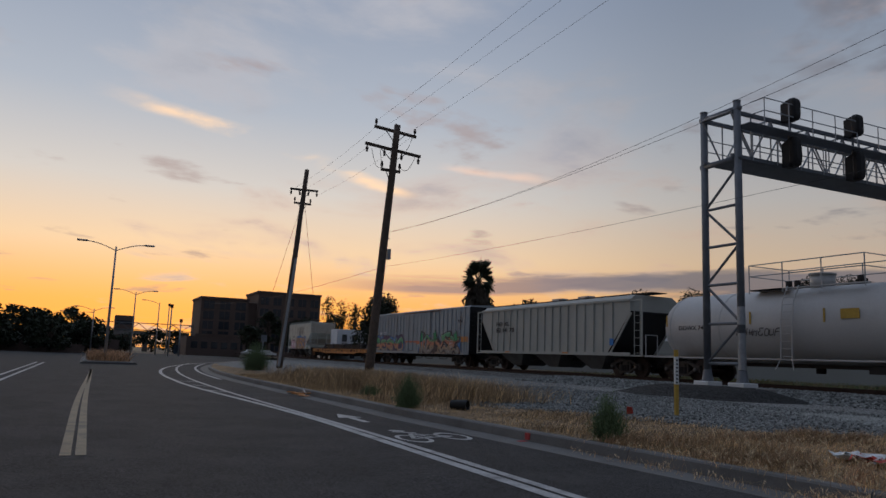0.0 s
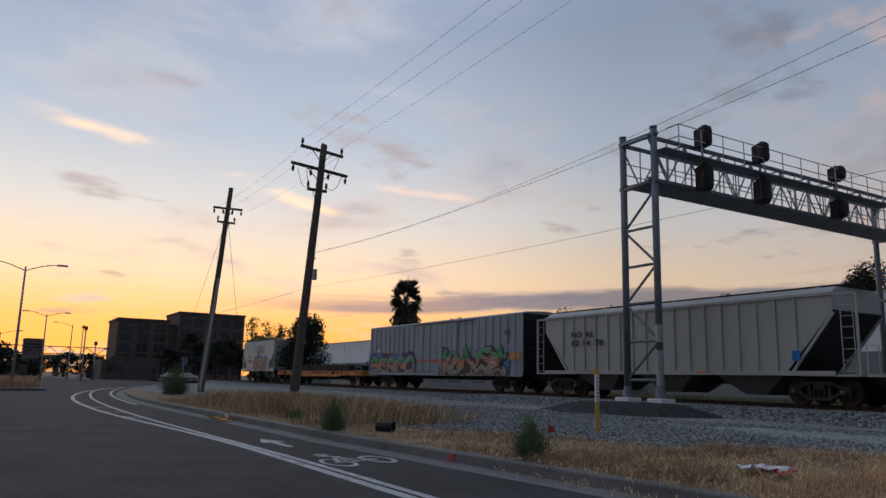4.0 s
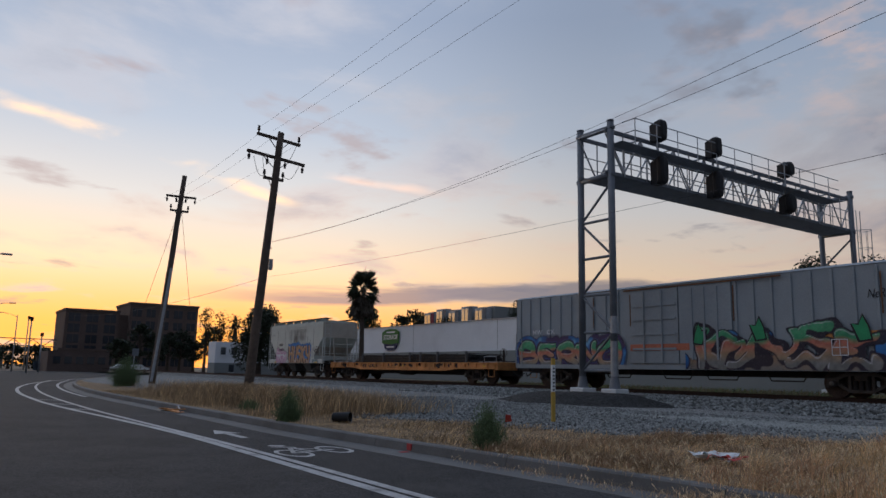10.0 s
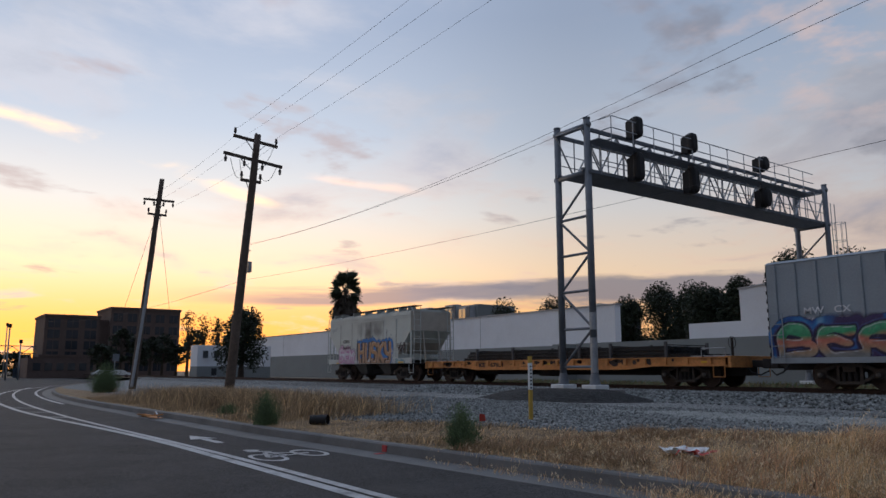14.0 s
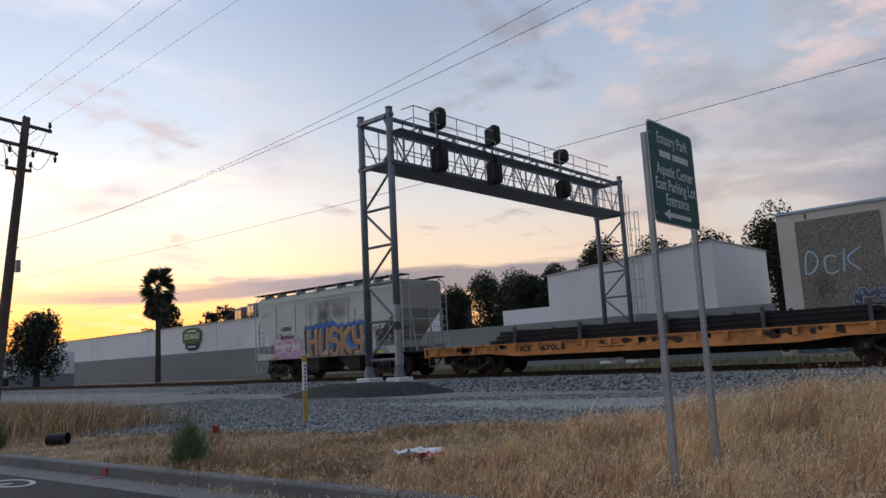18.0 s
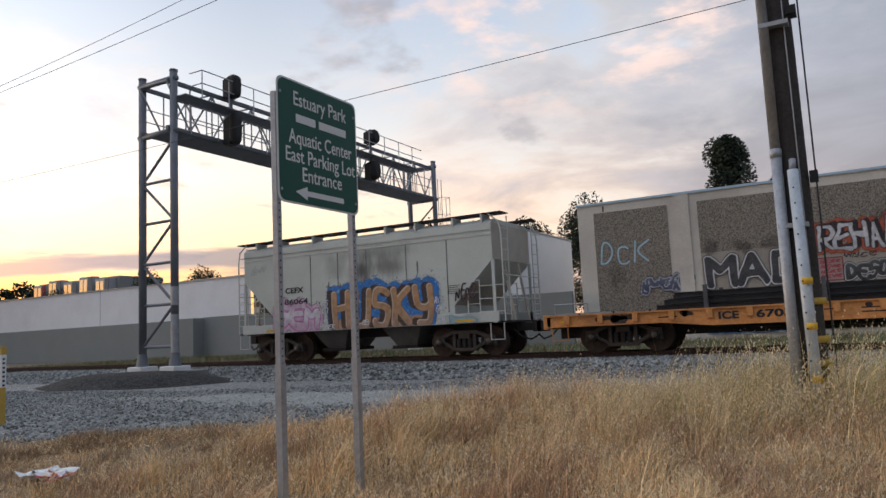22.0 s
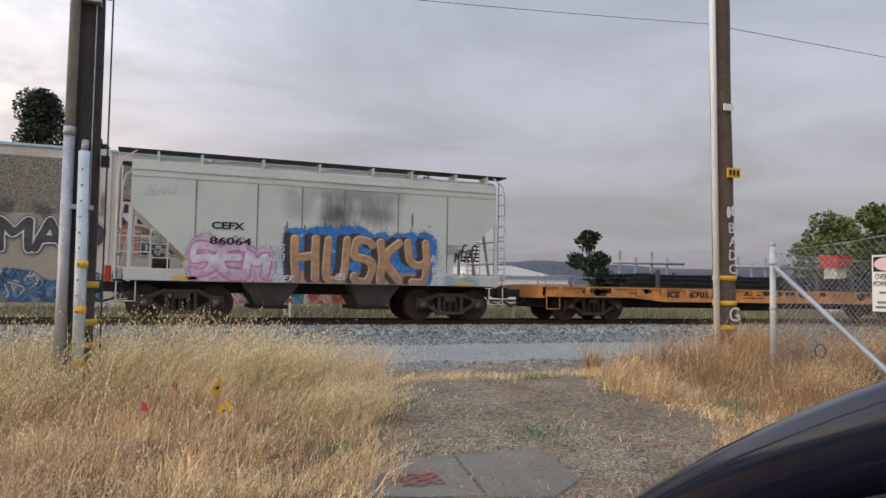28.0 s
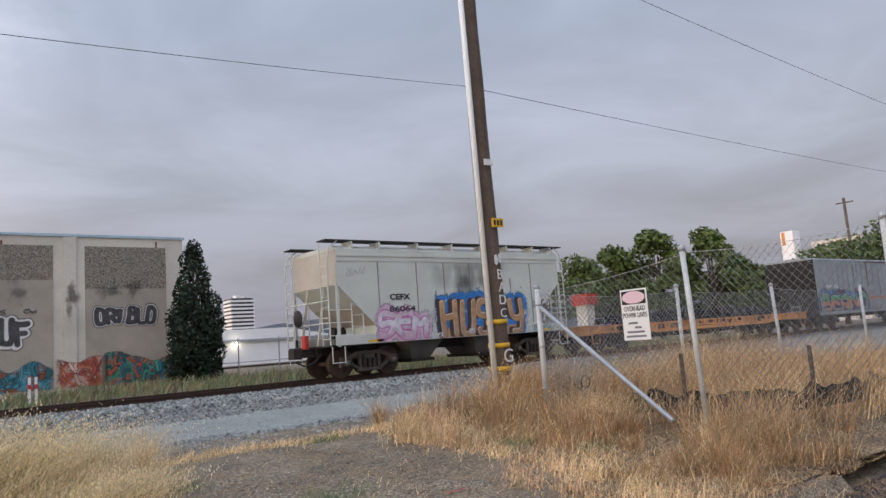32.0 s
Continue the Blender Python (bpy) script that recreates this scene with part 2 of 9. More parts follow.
    if emit:
        b.inputs["Emission Color"].default_value, b.inputs["Emission Strength"].default_value = (*col[:3], 1), emit
    return m


def aggregate(name, col, cell, spread=0.5, rough=0.92, bump=1.0, dist=0.02, stain=None, stain_amt=0.0, patch=0.35, patch_scale=0.5, warm=None):
    """A surface of small stones: two sizes of cells, each with its own tone, over larger patches."""
    m = bpy.data.materials.new(name)
    m.use_nodes = True
    t = m.node_tree
    b = t.nodes["Principled BSDF"]
    L = t.links.new
    tc = t.nodes.new("ShaderNodeTexCoord")

    def calc(op, p, q):
        n = t.nodes.new("ShaderNodeMath")
        n.operation = op
        for i, v in enumerate((p, q)):
            if isinstance(v, (int, float)):
                n.inputs[i].default_value = v
            else:
                L(v, n.inputs[i])
        return n.outputs[0]
    tone, height, hue = None, None, None
    for k, sc in enumerate((1.0 / cell, 2.3 / cell)):
        vo = N(t, "ShaderNodeTexVoronoi", Scale=sc)
        L(tc.outputs["Object"], vo.inputs["Vector"])
        sp = t.nodes.new("ShaderNodeSeparateColor")
        L(vo.outputs["Color"], sp.inputs[0])
        v = calc("MULTIPLY_ADD", sp.outputs[0], 2 * spread * (0.6 if k else 1.0))
        v.node.inputs[2].default_value = 1.0 - spread * (0.6 if k else 1.0)
        tone = v if tone is None else calc("MULTIPLY", tone, v)
        d = calc("MULTIPLY", vo.outputs["Distance"], 1.0 if k == 0 else 0.5)
        height = d if height is None else calc("ADD", height, d)
        hue = sp.outputs[1] if hue is None else hue
    big = N(t, "ShaderNodeTexNoise", Scale=patch_scale, Detail=7.0, Roughness=0.65)
    L(tc.outputs["Object"], big.inputs["Vector"])
    r = t.nodes.new("ShaderNodeMapRange")
    r.inputs[1].default_value, r.inputs[2].default_value = 0.3, 0.7
    r.inputs[3].default_value, r.inputs[4].default_value = 1.0 - patch, 1.0 + patch
    L(big.outputs[0], r.inputs[0])
    tone = calc("MULTIPLY", tone, r.outputs[0])
    # darker in the gaps between the grains
    gap = t.nodes.new("ShaderNodeMapRange")
    gap.inputs[1].default_value, gap.inputs[2].default_value, gap.inputs[3].default_value, gap.inputs[4].default_value = 0.55, 1.1, 1.12, 0.62
    L(height, gap.inputs[0])
    tone = calc("MULTIPLY", tone, gap.outputs[0])
    c = None
    if warm:
        x = t.nodes.new("ShaderNodeMix")
        x.data_type = "RGBA"
        x.inputs[6].default_value, x.inputs[7].default_value = (*col, 1), (*warm, 1)
        L(hue, x.inputs[0])
        c = x.outputs[2]
    v = t.nodes.new("ShaderNodeVectorMath")
    v.operation = "SCALE"
    if c is None:
        v.inputs[0].default_value = col
    else:
        L(c, v.inputs[0])
    L(tone, v.inputs[3])
    c = v.outputs[0]
    if stain:
        g = N(t, "ShaderNodeTexNoise", Scale=patch_scale * 1.7, Detail=9.0, Roughness=0.72)
        L(tc.outputs["Object"], g.inputs["Vector"])
        q = t.nodes.new("ShaderNodeMapRange")
        q.inputs[1].default_value, q.inputs[2].default_value, q.inputs[4].default_value = 0.48, 0.66, stain_amt
        L(g.outputs[0], q.inputs[0])
        x = t.nodes.new("ShaderNodeMix")
        x.data_type = "RGBA"
        L(q.outputs[0], x.inputs[0]), L(c, x.inputs[6])
        x.inputs[7].default_value = (*stain, 1)
        c = x.outputs[2]
    L(c, b.inputs["Base Color"])
    b.inputs["Roughness"].default_value, b.inputs["Specular IOR Level"].default_value = rough, 0.3
    u = t.nodes.new("ShaderNodeBump")
    u.invert = True
    u.inputs["Strength"].default_value, u.inputs["Distance"].default_value = bump, dist
    L(height, u.inputs["Height"]), L(u.outputs[0], b.inputs["Normal"])
    return m


M = dict(
    asphalt=aggregate("asphalt", (0.036, 0.036, 0.037), 0.016, spread=0.75, bump=0.6, dist=0.006, stain=(0.056, 0.055, 0.053), stain_amt=0.6, patch=0.36, patch_scale=0.7),
    road_paint=mat("road_paint", (0.44, 0.44, 0.43), 0.8, var=0.3, scale=4, fine=30, stain=(0.09, 0.09, 0.09), stain_amt=0.75),
    yellow_line=mat("faded_yellow_paint", (0.25, 0.205, 0.135), 0.8, var=0.3, scale=3, stain=(0.10, 0.10, 0.09), stain_amt=0.85),
    concrete=mat("concrete", (0.27, 0.26, 0.245), 0.9, var=0.2, scale=1.5, fine=50, bump=0.3, stain=(0.13, 0.125, 0.115), stain_amt=0.6),
    kerb=mat("kerb_concrete", (0.15, 0.147, 0.14), 0.9, var=0.25, scale=1.2, fine=45, bump=0.3, stain=(0.09, 0.088, 0.08), stain_amt=0.7),
    soil=aggregate("dry_soil", (0.20, 0.158, 0.108), 0.02, spread=0.6, bump=0.8, dist=0.010, stain=(0.25, 0.18, 0.105), stain_amt=0.7, patch=0.45, patch_scale=1.6, warm=(0.225, 0.182, 0.13)),
    straw_mat=aggregate("dead_grass_mat", (0.27, 0.185, 0.10), 0.022, spread=0.85, bump=1.0, dist=0.02, stain=(0.15, 0.108, 0.07), stain_amt=0.7, patch=0.4, patch_scale=1.1, warm=(0.36, 0.25, 0.14)),
    gravel=aggregate("gravel_track", (0.205, 0.212, 0.202), 0.05, spread=0.62, bump=1.0, dist=0.02, stain=(0.245, 0.25, 0.235), stain_amt=0.6, patch=0.2, patch_scale=0.35, warm=(0.225, 0.22, 0.205)),
    ballast=aggregate("ballast", (0.150, 0.158, 0.150), 0.075, spread=0.8, bump=1.0, dist=0.04, patch=0.2, warm=(0.165, 0.163, 0.152)),
    stone=mat("ballast_stone", (0.20, 0.209, 0.198), 0.9, var=0.3, fine=25, island=0.7, bump=0.3),
    cinder=aggregate("dark_fill", (0.034, 0.034, 0.033), 0.05, spread=0.8, bump=1.0, dist=0.03, patch=0.25),
    packed=aggregate("packed_gravel", (0.28, 0.288, 0.265), 0.022, spread=0.4, bump=0.5, dist=0.008, stain=(0.22, 0.22, 0.195), stain_amt=0.6, patch=0.15, patch_scale=0.8),
    outlet_grey=mat("dirty_outlet_grey", (0.12, 0.12, 0.115), 0.8, var=0.3, scale=1.5, fine=20),
    chain_wire=mat("weathered_chain_wire", (0.25, 0.25, 0.245), 0.55, 0.4, var=0.2, bump=0),
    rail=mat("rusty_rail", (0.055, 0.034, 0.027), 0.75, 0.3, var=0.3, fine=20),
    tie=mat("old_timber", (0.075, 0.062, 0.052), 0.95, var=0.35, scale=4, perobj=0.3),
    pole_dark=mat("weathered_dark_pole", (0.052, 0.046, 0.042), 0.9, var=0.35, scale=3, fine=25, bump=0.5),
    pole=mat("pole_wood", (0.115, 0.088, 0.068), 0.9, var=0.35, scale=3, fine=25, bump=0.5, stain=(0.06, 0.047, 0.04), stain_amt=0.7),
    galv=mat("galvanized_steel", (0.36, 0.38, 0.40), 0.5, 0.45, var=0.2, scale=5, fine=30, bump=0.05, stain=(0.24, 0.25, 0.26), stain_amt=0.6),
    gantry=mat("grey_painted_steel", (0.165, 0.18, 0.20), 0.55, 0.15, var=0.2, scale=2, fine=25, bump=0.05, stain=(0.11, 0.12, 0.13), stain_amt=0.5),
    gantry_light=mat("galvanized_truss", (0.44, 0.46, 0.48), 0.5, 0.25, var=0.15, scale=2, bump=0.03),
    black=mat("black_paint", (0.012, 0.012, 0.013), 0.6, var=0.3, bump=0.05),
    wire=mat("cable_black", (0.04, 0.04, 0.043), 0.6, var=0.1, bump=0),
    porcelain=mat("insulator_brown", (0.05, 0.035, 0.03), 0.3, var=0.1, bump=0),
    hopper=mat("hopper_light_grey", (0.54, 0.56, 0.52), 0.6, var=0.10, scale=0.8, fine=20, bump=0.08, stain=(0.33, 0.335, 0.32), stain_amt=0.55),
    # wagon ends: the low sun's warm light is put into this cream; stains on top
    hopper_warm_end=mat("hopper_end_sunlit_cream", (0.47, 0.43, 0.36), 0.7, var=0.15, scale=1.2, fine=20, stain=(0.24, 0.20, 0.15), stain_amt=0.5),
    hopper2=mat("hopper_grey_green", (0.40, 0.405, 0.37), 0.6, var=0.1, scale=0.8, fine=20, bump=0.08, stain=(0.28, 0.28, 0.25), stain_amt=0.5),
    boxcar=mat("boxcar_grey", (0.29, 0.325, 0.35), 0.6, var=0.12, scale=0.7, fine=18, bump=0.08, stain=(0.20, 0.215, 0.225), stain_amt=0.6),
    tank=mat("tank_white", (0.50, 0.50, 0.49), 0.45, var=0.08, scale=0.7, fine=18, bump=0.04, stain=(0.36, 0.355, 0.34), stain_amt=0.5),
    under=mat("undergear_grime", (0.034, 0.029, 0.026), 0.85, 0.1, var=0.35, scale=3, fine=30),
    bogie=mat("dusty_cast_steel", (0.075, 0.062, 0.052), 0.85, 0.1, var=0.4, scale=3, fine=30),
    bearing_grey=mat("worn_bearing_cap", (0.16, 0.145, 0.13), 0.6, 0.4, var=0.3, scale=6, fine=40, bump=0.1),
    wheel_rust=mat("rusty_wheel_steel", (0.070, 0.048, 0.038), 0.8, 0.2, var=0.4, scale=5, fine=30),
    rustpatch=mat("rust_streak", (0.16, 0.085, 0.045), 0.9, var=0.4, scale=5, fine=40),
    orange=mat("faded_orange_steel", (0.62, 0.27, 0.075), 0.7, var=0.2, scale=1.5, fine=25, stain=(0.30, 0.13, 0.06), stain_amt=0.7),
    orange_worn=mat("worn_orange_steel", (0.60, 0.27, 0.085), 0.75, var=0.28, scale=1.1, fine=14, bump=0.15, stain=(0.20, 0.085, 0.04), stain_amt=0.85),
    soot=mat("black_grease", (0.05, 0.035, 0.028), 0.7, var=0.4, scale=6, bump=0),
    stake_grey=mat("grimy_stake_steel", (0.10, 0.10, 0.10), 0.7, 0.2, var=0.4, scale=4),
    steel_load=mat("dark_steel_stock", (0.040, 0.042, 0.046), 0.6, 0.5, var=0.3, scale=3),
    white_wall=mat("white_wall_paint", (0.80, 0.82, 0.84), 0.8, var=0.05, scale=0.4, fine=10, bump=0.05, stain=(0.64, 0.645, 0.65), stain_amt=0.4),
    grey_wall=mat("grey_wall_paint", (0.245, 0.265, 0.26), 0.85, var=0.10, scale=0.35, fine=12, bump=0.1, stain=(0.235, 0.235, 0.23), stain_amt=0.6),
    cream_wall=mat("weathered_cream_wall", (0.64, 0.61, 0.54), 0.85, var=0.14, scale=0.35, fine=14, bump=0.15, stain=(0.42, 0.385, 0.34), stain_amt=0.65),
    pebble=mat("exposed_aggregate", (0.26, 0.235, 0.195), 0.95, var=1.0, scale=14, fine=30, bump=1.0, dist=0.03),
    pebble_plain=mat("rolled_out_paint", (0.40, 0.365, 0.31), 0.9, var=0.15, scale=0.7, fine=26, bump=0.5, stain=(0.27, 0.245, 0.21), stain_amt=0.6),
    blue_trim=mat("pale_blue_flashing", (0.42, 0.56, 0.66), 0.5, 0.2, var=0.08, bump=0),
    brick_dark=mat("dark_brick", (0.13, 0.095, 0.08), 0.9, var=0.25, scale=0.3, fine=4),
    glass_dark=mat("dusk_window", (0.03, 0.036, 0.045), 0.12, 0.0, var=0.2, bump=0, spec=0.6),
    glass_pale=mat("sky_reflecting_window", (0.55, 0.56, 0.54), 0.06, 0.9, var=0.1, bump=0),
    crimson_panel=mat("crimson_cladding", (0.22, 0.03, 0.05), 0.6, var=0.1, bump=0),
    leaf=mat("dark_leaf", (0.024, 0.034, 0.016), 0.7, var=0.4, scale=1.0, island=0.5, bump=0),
    leaf_green=mat("green_leaf", (0.085, 0.125, 0.034), 0.65, var=0.35, scale=0.6, island=0.45, bump=0),
    conifer=mat("conifer_leaf", (0.018, 0.036, 0.018), 0.8, var=0.35, scale=1.0, island=0.5, bump=0),
    bark=mat("bark", (0.07, 0.055, 0.043), 0.95, var=0.35, scale=5, fine=30, bump=0.6),
    palm_skirt=mat("dead_frond", (0.10, 0.085, 0.065), 0.9, var=0.3, island=0.4, bump=0),
    grass=mat("dry_grass", (0.70, 0.475, 0.23), 0.8, var=0.5, scale=0.9, island=0.55, bump=0, upright=True),
    grass_red=mat("rust_grass", (0.52, 0.305, 0.16), 0.8, var=0.5, scale=0.9, island=0.55, bump=0, upright=True),
    grass_green=mat("green_weed", (0.105, 0.150, 0.055), 0.75, var=0.3, scale=0.8, island=0.45, bump=0, upright=True),
    sign_green=mat("sign_green", (0.008, 0.085, 0.058), 0.45, var=0.06, scale=2, bump=0.0),
    sign_white=mat("sign_white", (0.72, 0.74, 0.73), 0.5, var=0.05, bump=0),
    red_mark=mat("red_marking_paint", (0.36, 0.05, 0.05), 0.8, var=0.25, bump=0),
    red_flag=mat("red_flag", (0.42, 0.045, 0.03), 0.7, var=0.1, bump=0),
    yellow=mat("yellow_plastic", (0.70, 0.42, 0.03), 0.55, var=0.12, bump=0),
    yellow_dull=mat("dull_yellow", (0.50, 0.33, 0.06), 0.7, var=0.2, bump=0),
    car_paint=mat("navy_car_paint", (0.010, 0.013, 0.028), 0.12, 0.35, var=0.03, bump=0, spec=0.7),
    rubber=mat("black_rubber", (0.014, 0.014, 0.015), 0.7, var=0.2, bump=0.05),
    # blue-grey distance haze is put into the hills' base colour
    hill=mat("hazy_far_hill", (0.075, 0.085, 0.105), 1.0, var=0.2, scale=0.01, fine=0.08, bump=0),
)
WHEEL_R = 0.46
RAIL_Z, TRACK_Y = 0.62, 24.4

# ---------------------------------------------------------------- mesh helpers


def add_box(bm, x0, y0, z0, x1, y1, z1, m=None):
    v = [bm.verts.new((x, y, z)) for z in (z0, z1) for y in (y0, y1) for x in (x0, x1)]
    if m is not None:
        for q in v:
            q.co = m @ q.co
    for f in ((0, 2, 3, 1), (4, 5, 7, 6), (0, 1, 5, 4), (2, 6, 7, 3), (0, 4, 6, 2), (1, 3, 7, 5)):
        bm.faces.new([v[i] for i in f])
    return v


def add_tube(bm, p, q, r, n=8, r2=None, cap=True):
    p, q = Vector(p), Vector(q)
    d = (q - p).normalized()
    a = d.orthogonal().normalized()
    b = d.cross(a)
    r2 = r if r2 is None else r2
    rings = []
    for c, rad in ((p, r), (q, r2)):
        rings.append([bm.verts.new(c + (a * math.cos(2 * math.pi * i / n) + b * math.sin(2 * math.pi * i / n)) * rad) for i in range(n)])
    for i in range(n):
        bm.faces.new((rings[0][i], rings[0][(i + 1) % n], rings[1][(i + 1) % n], rings[1][i]))
    if cap:
        bm.faces.new(rings[0][::-1]), bm.faces.new(rings[1])


def add_path(bm, pts, r, n=6, r2=None):
    """One continuous tube along pts, tapering from r to r2."""
    pts = [Vector(p) for p in pts]
    r2 = r if r2 is None else r2
    rings, up = [], None
    for i, p in enumerate(pts):
        d = (pts[min(i + 1, len(pts) - 1)] - pts[max(i - 1, 0)]).normalized()
        a = d.orthogonal().normalized() if up is None else (up - d * up.dot(d)).normalized()
        up = a
        b = d.cross(a)
        rad = r + (r2 - r) * i / max(1, len(pts) - 1)
        rings.append([bm.verts.new(p + (a * math.cos(2 * math.pi * k / n) + b * math.sin(2 * math.pi * k / n)) * rad) for k in range(n)])
    for lo, hi in zip(rings, rings[1:]):
        for k in range(n):
            bm.faces.new((lo[k], lo[(k + 1) % n], hi[(k + 1) % n], hi[k]))
    bm.faces.new(rings[0][::-1]), bm.faces.new(rings[-1])


def add_bar(bm, p, q, w, h):
    """A straight rectangular bar from p to q."""
    p, q = Vector(p), Vector(q)
    d = q - p
    m = Matrix.Translation((p + q) / 2) @ d.to_track_quat("X", "Z").to_matrix().to_4x4()
    add_box(bm, -d.length / 2, -w / 2, -h / 2, d.length / 2, w / 2, h / 2, m)


def add_prism(bm, outline, y0, y1, axis="y"):
    """An outline (a, z), extruded along y (or along x, with axis x)."""
    def P(a, z, o):
        return (a, o, z) if axis == "y" else (o, a, z)
    f = [bm.verts.new(P(a, z, y0)) for a, z in outline]
    b = [bm.verts.new(P(a, z, y1)) for a, z in outline]
    n = len(outline)
    bm.faces.new(f), bm.faces.new(b[::-1])
    for i in range(n):
        bm.faces.new((f[i], b[i], b[(i + 1) % n], f[(i + 1) % n]))


def part(name, bm, material, parent=None, label="", smooth=False, bevel=0.0):
    if bevel:
        bmesh.ops.bevel(bm, geom=list(bm.edges), offset=bevel, segments=1, affect="EDGES")
    bmesh.ops.recalc_face_normals(bm, faces=bm.faces)
    me = bpy.data.meshes.new(name)
    bm.to_mesh(me)
    bm.free()
    me.materials.append(M[material] if isinstance(material, str) else material)
    if smooth:
        me.shade_smooth()
    ob = new(name, me)
    if parent is not None:
        ob.parent = parent
    if label:
        ob["label"] = label
    return ob


def mesh_part(name, verts, faces, material, parent=None, label="", smooth=False):
    me = bpy.data.meshes.new(name)
    me.from_pydata([tuple(v) for v in verts], [], faces)
    me.materials.append(M[material] if isinstance(material, str) else material)
    if smooth:
        me.shade_smooth()
    ob = new(name, me)
    if parent is not None:
        ob.parent = parent
    if label:
        ob["label"] = label
    return ob


def thing(name, label, category, at=(0, 0, 0), group="", kind=""):
    ob = new(name)
    ob.empty_display_size = 0.2
    ob.location = at
    return tagged(ob, label, category, group, kind)


def box_part(name, a, b, material, parent=None, label="", bevel=0.0):
    bm = bmesh.new()
    add_box(bm, *a, *b)
    return part(name, bm, material, parent, label, bevel=bevel)


def tube_part(name, p, q, r, material, parent=None, n=10, r2=None, label=""):
    bm = bmesh.new()
    add_tube(bm, p, q, r, n, r2)
    return part(name, bm, material, parent, label, smooth=n > 8)


def smooth(a, b, v):
    v = min(1.0, max(0.0, (v - a) / (b - a)))
    return v * v * (3 - 2 * v)


def kerb_y(x):
    """The kerb's foot; it bends away to the north far along the road."""
    return 4.88 - 0.2 * smooth(-14, -30, x) + 0.068 * max(0.0, min(x, 1.0) + 14.0) + max(0.0, -x - 30.0) ** 2 * 0.0040


def ground_z(x, y):
    ky = kerb_y(x)
    s = y - ky
    if s < 0:
        return 0.0
    right = smooth(-10, -1, x)
    verge = 0.14 + (0.05 + 0.24 * right) * smooth(0.3, 4.5, s)
    z = verge + 0.02 * noise.noise((x * 0.7, y * 0.7, 0))
    if y > 19.0:
        z += (0.44 - z) * smooth(20.0, 22.1, y)
        if y > 26.6:
            z += (0.40 - z) * smooth(26.6, 29, y)
    return z

# ---------------------------------------------------------------- ground, road, track


def grid_sheet(name, xs, ys, zf, material, label, dz=0.0):
    verts, faces = [], []
    for y in ys:
        for x in xs:
            verts.append((x, y, zf(x, y) + dz))
    w = len(xs)
    for j in range(len(ys) - 1):
        for i in range(w - 1):
            faces.append((j * w + i, j * w + i + 1, (j + 1) * w + i + 1, (j + 1) * w + i))
    ob = mesh_part(name, verts, faces, material, smooth=True)
    return tagged(ob, label, "ground", kind="structure")


def steps(a, b, d):
    n = max(1, round((b - a) / d))
    return [a + (b - a) * i / n for i in range(n + 1)]


# one sheet to the horizon: earth below everything
tagged(mesh_part("ground", [(-2500, -2500, -0.06), (2500, -2500, -0.06), (2500, 2500, -0.06), (-2500, 2500, -0.06)], [(0, 1, 2, 3)], "soil"),
       "dry bare earth reaching to the horizon", "ground", kind="structure")


def strip(name, xs, lo, hi, rows, zf, material, label, dz=0.0):
    """A sheet between two lines y = lo(x) and y = hi(x)."""
    verts, faces = [], []
    for x in xs:
        a, b = lo(x), hi(x)
        for j in range(rows + 1):
            y = a + (b - a) * j / rows
            verts.append((x, y, zf(x, y) + dz))
    w = rows + 1
    for i in range(len(xs) - 1):
        for j in range(rows):
            faces.append((i * w + j, (i + 1) * w + j, (i + 1) * w + j + 1, i * w + j + 1))
    return tagged(mesh_part(name, verts, faces, material, smooth=True), label, "ground", kind="structure")


XS = steps(-140, -40, 4) + steps(-39, 30, 0.5) + steps(32, 140, 4)
strip("road", XS, lambda x: -14.0, kerb_y, 2, lambda x, y: 0.0, "asphalt", "worn dark grey asphalt road")


def gravel_edge(x):
    return 7.2 + 3.9 * smooth(-17, -2, x) + 0.35 * smooth(2, 4, x) + 0.3 * noise.noise((x * 0.5, 3.1, 0)) + 0.12 * noise.noise((x * 2.1, 5.1, 0))


strip("verge", XS, lambda x: kerb_y(x) + 0.16, lambda x: max(gravel_edge(x), kerb_y(x) + 0.3), 16, ground_z, "straw_mat", "trampled straw-coloured dead grass and bare soil verge")
strip("gravel_road", XS, lambda x: max(gravel_edge(x), kerb_y(x) + 0.3), lambda x: 20.6, 14, ground_z, "gravel", "pale grey gravel service track beside the railway")
strip("ballast", XS, lambda x: 20.6, lambda x: 28.5, 16, ground_z, "ballast", "bed of crushed grey ballast under the track")
strip("far_verge", XS, lambda x: 28.5, lambda x: 46.0, 6, ground_z, "soil", "weedy dark soil strip behind the track")


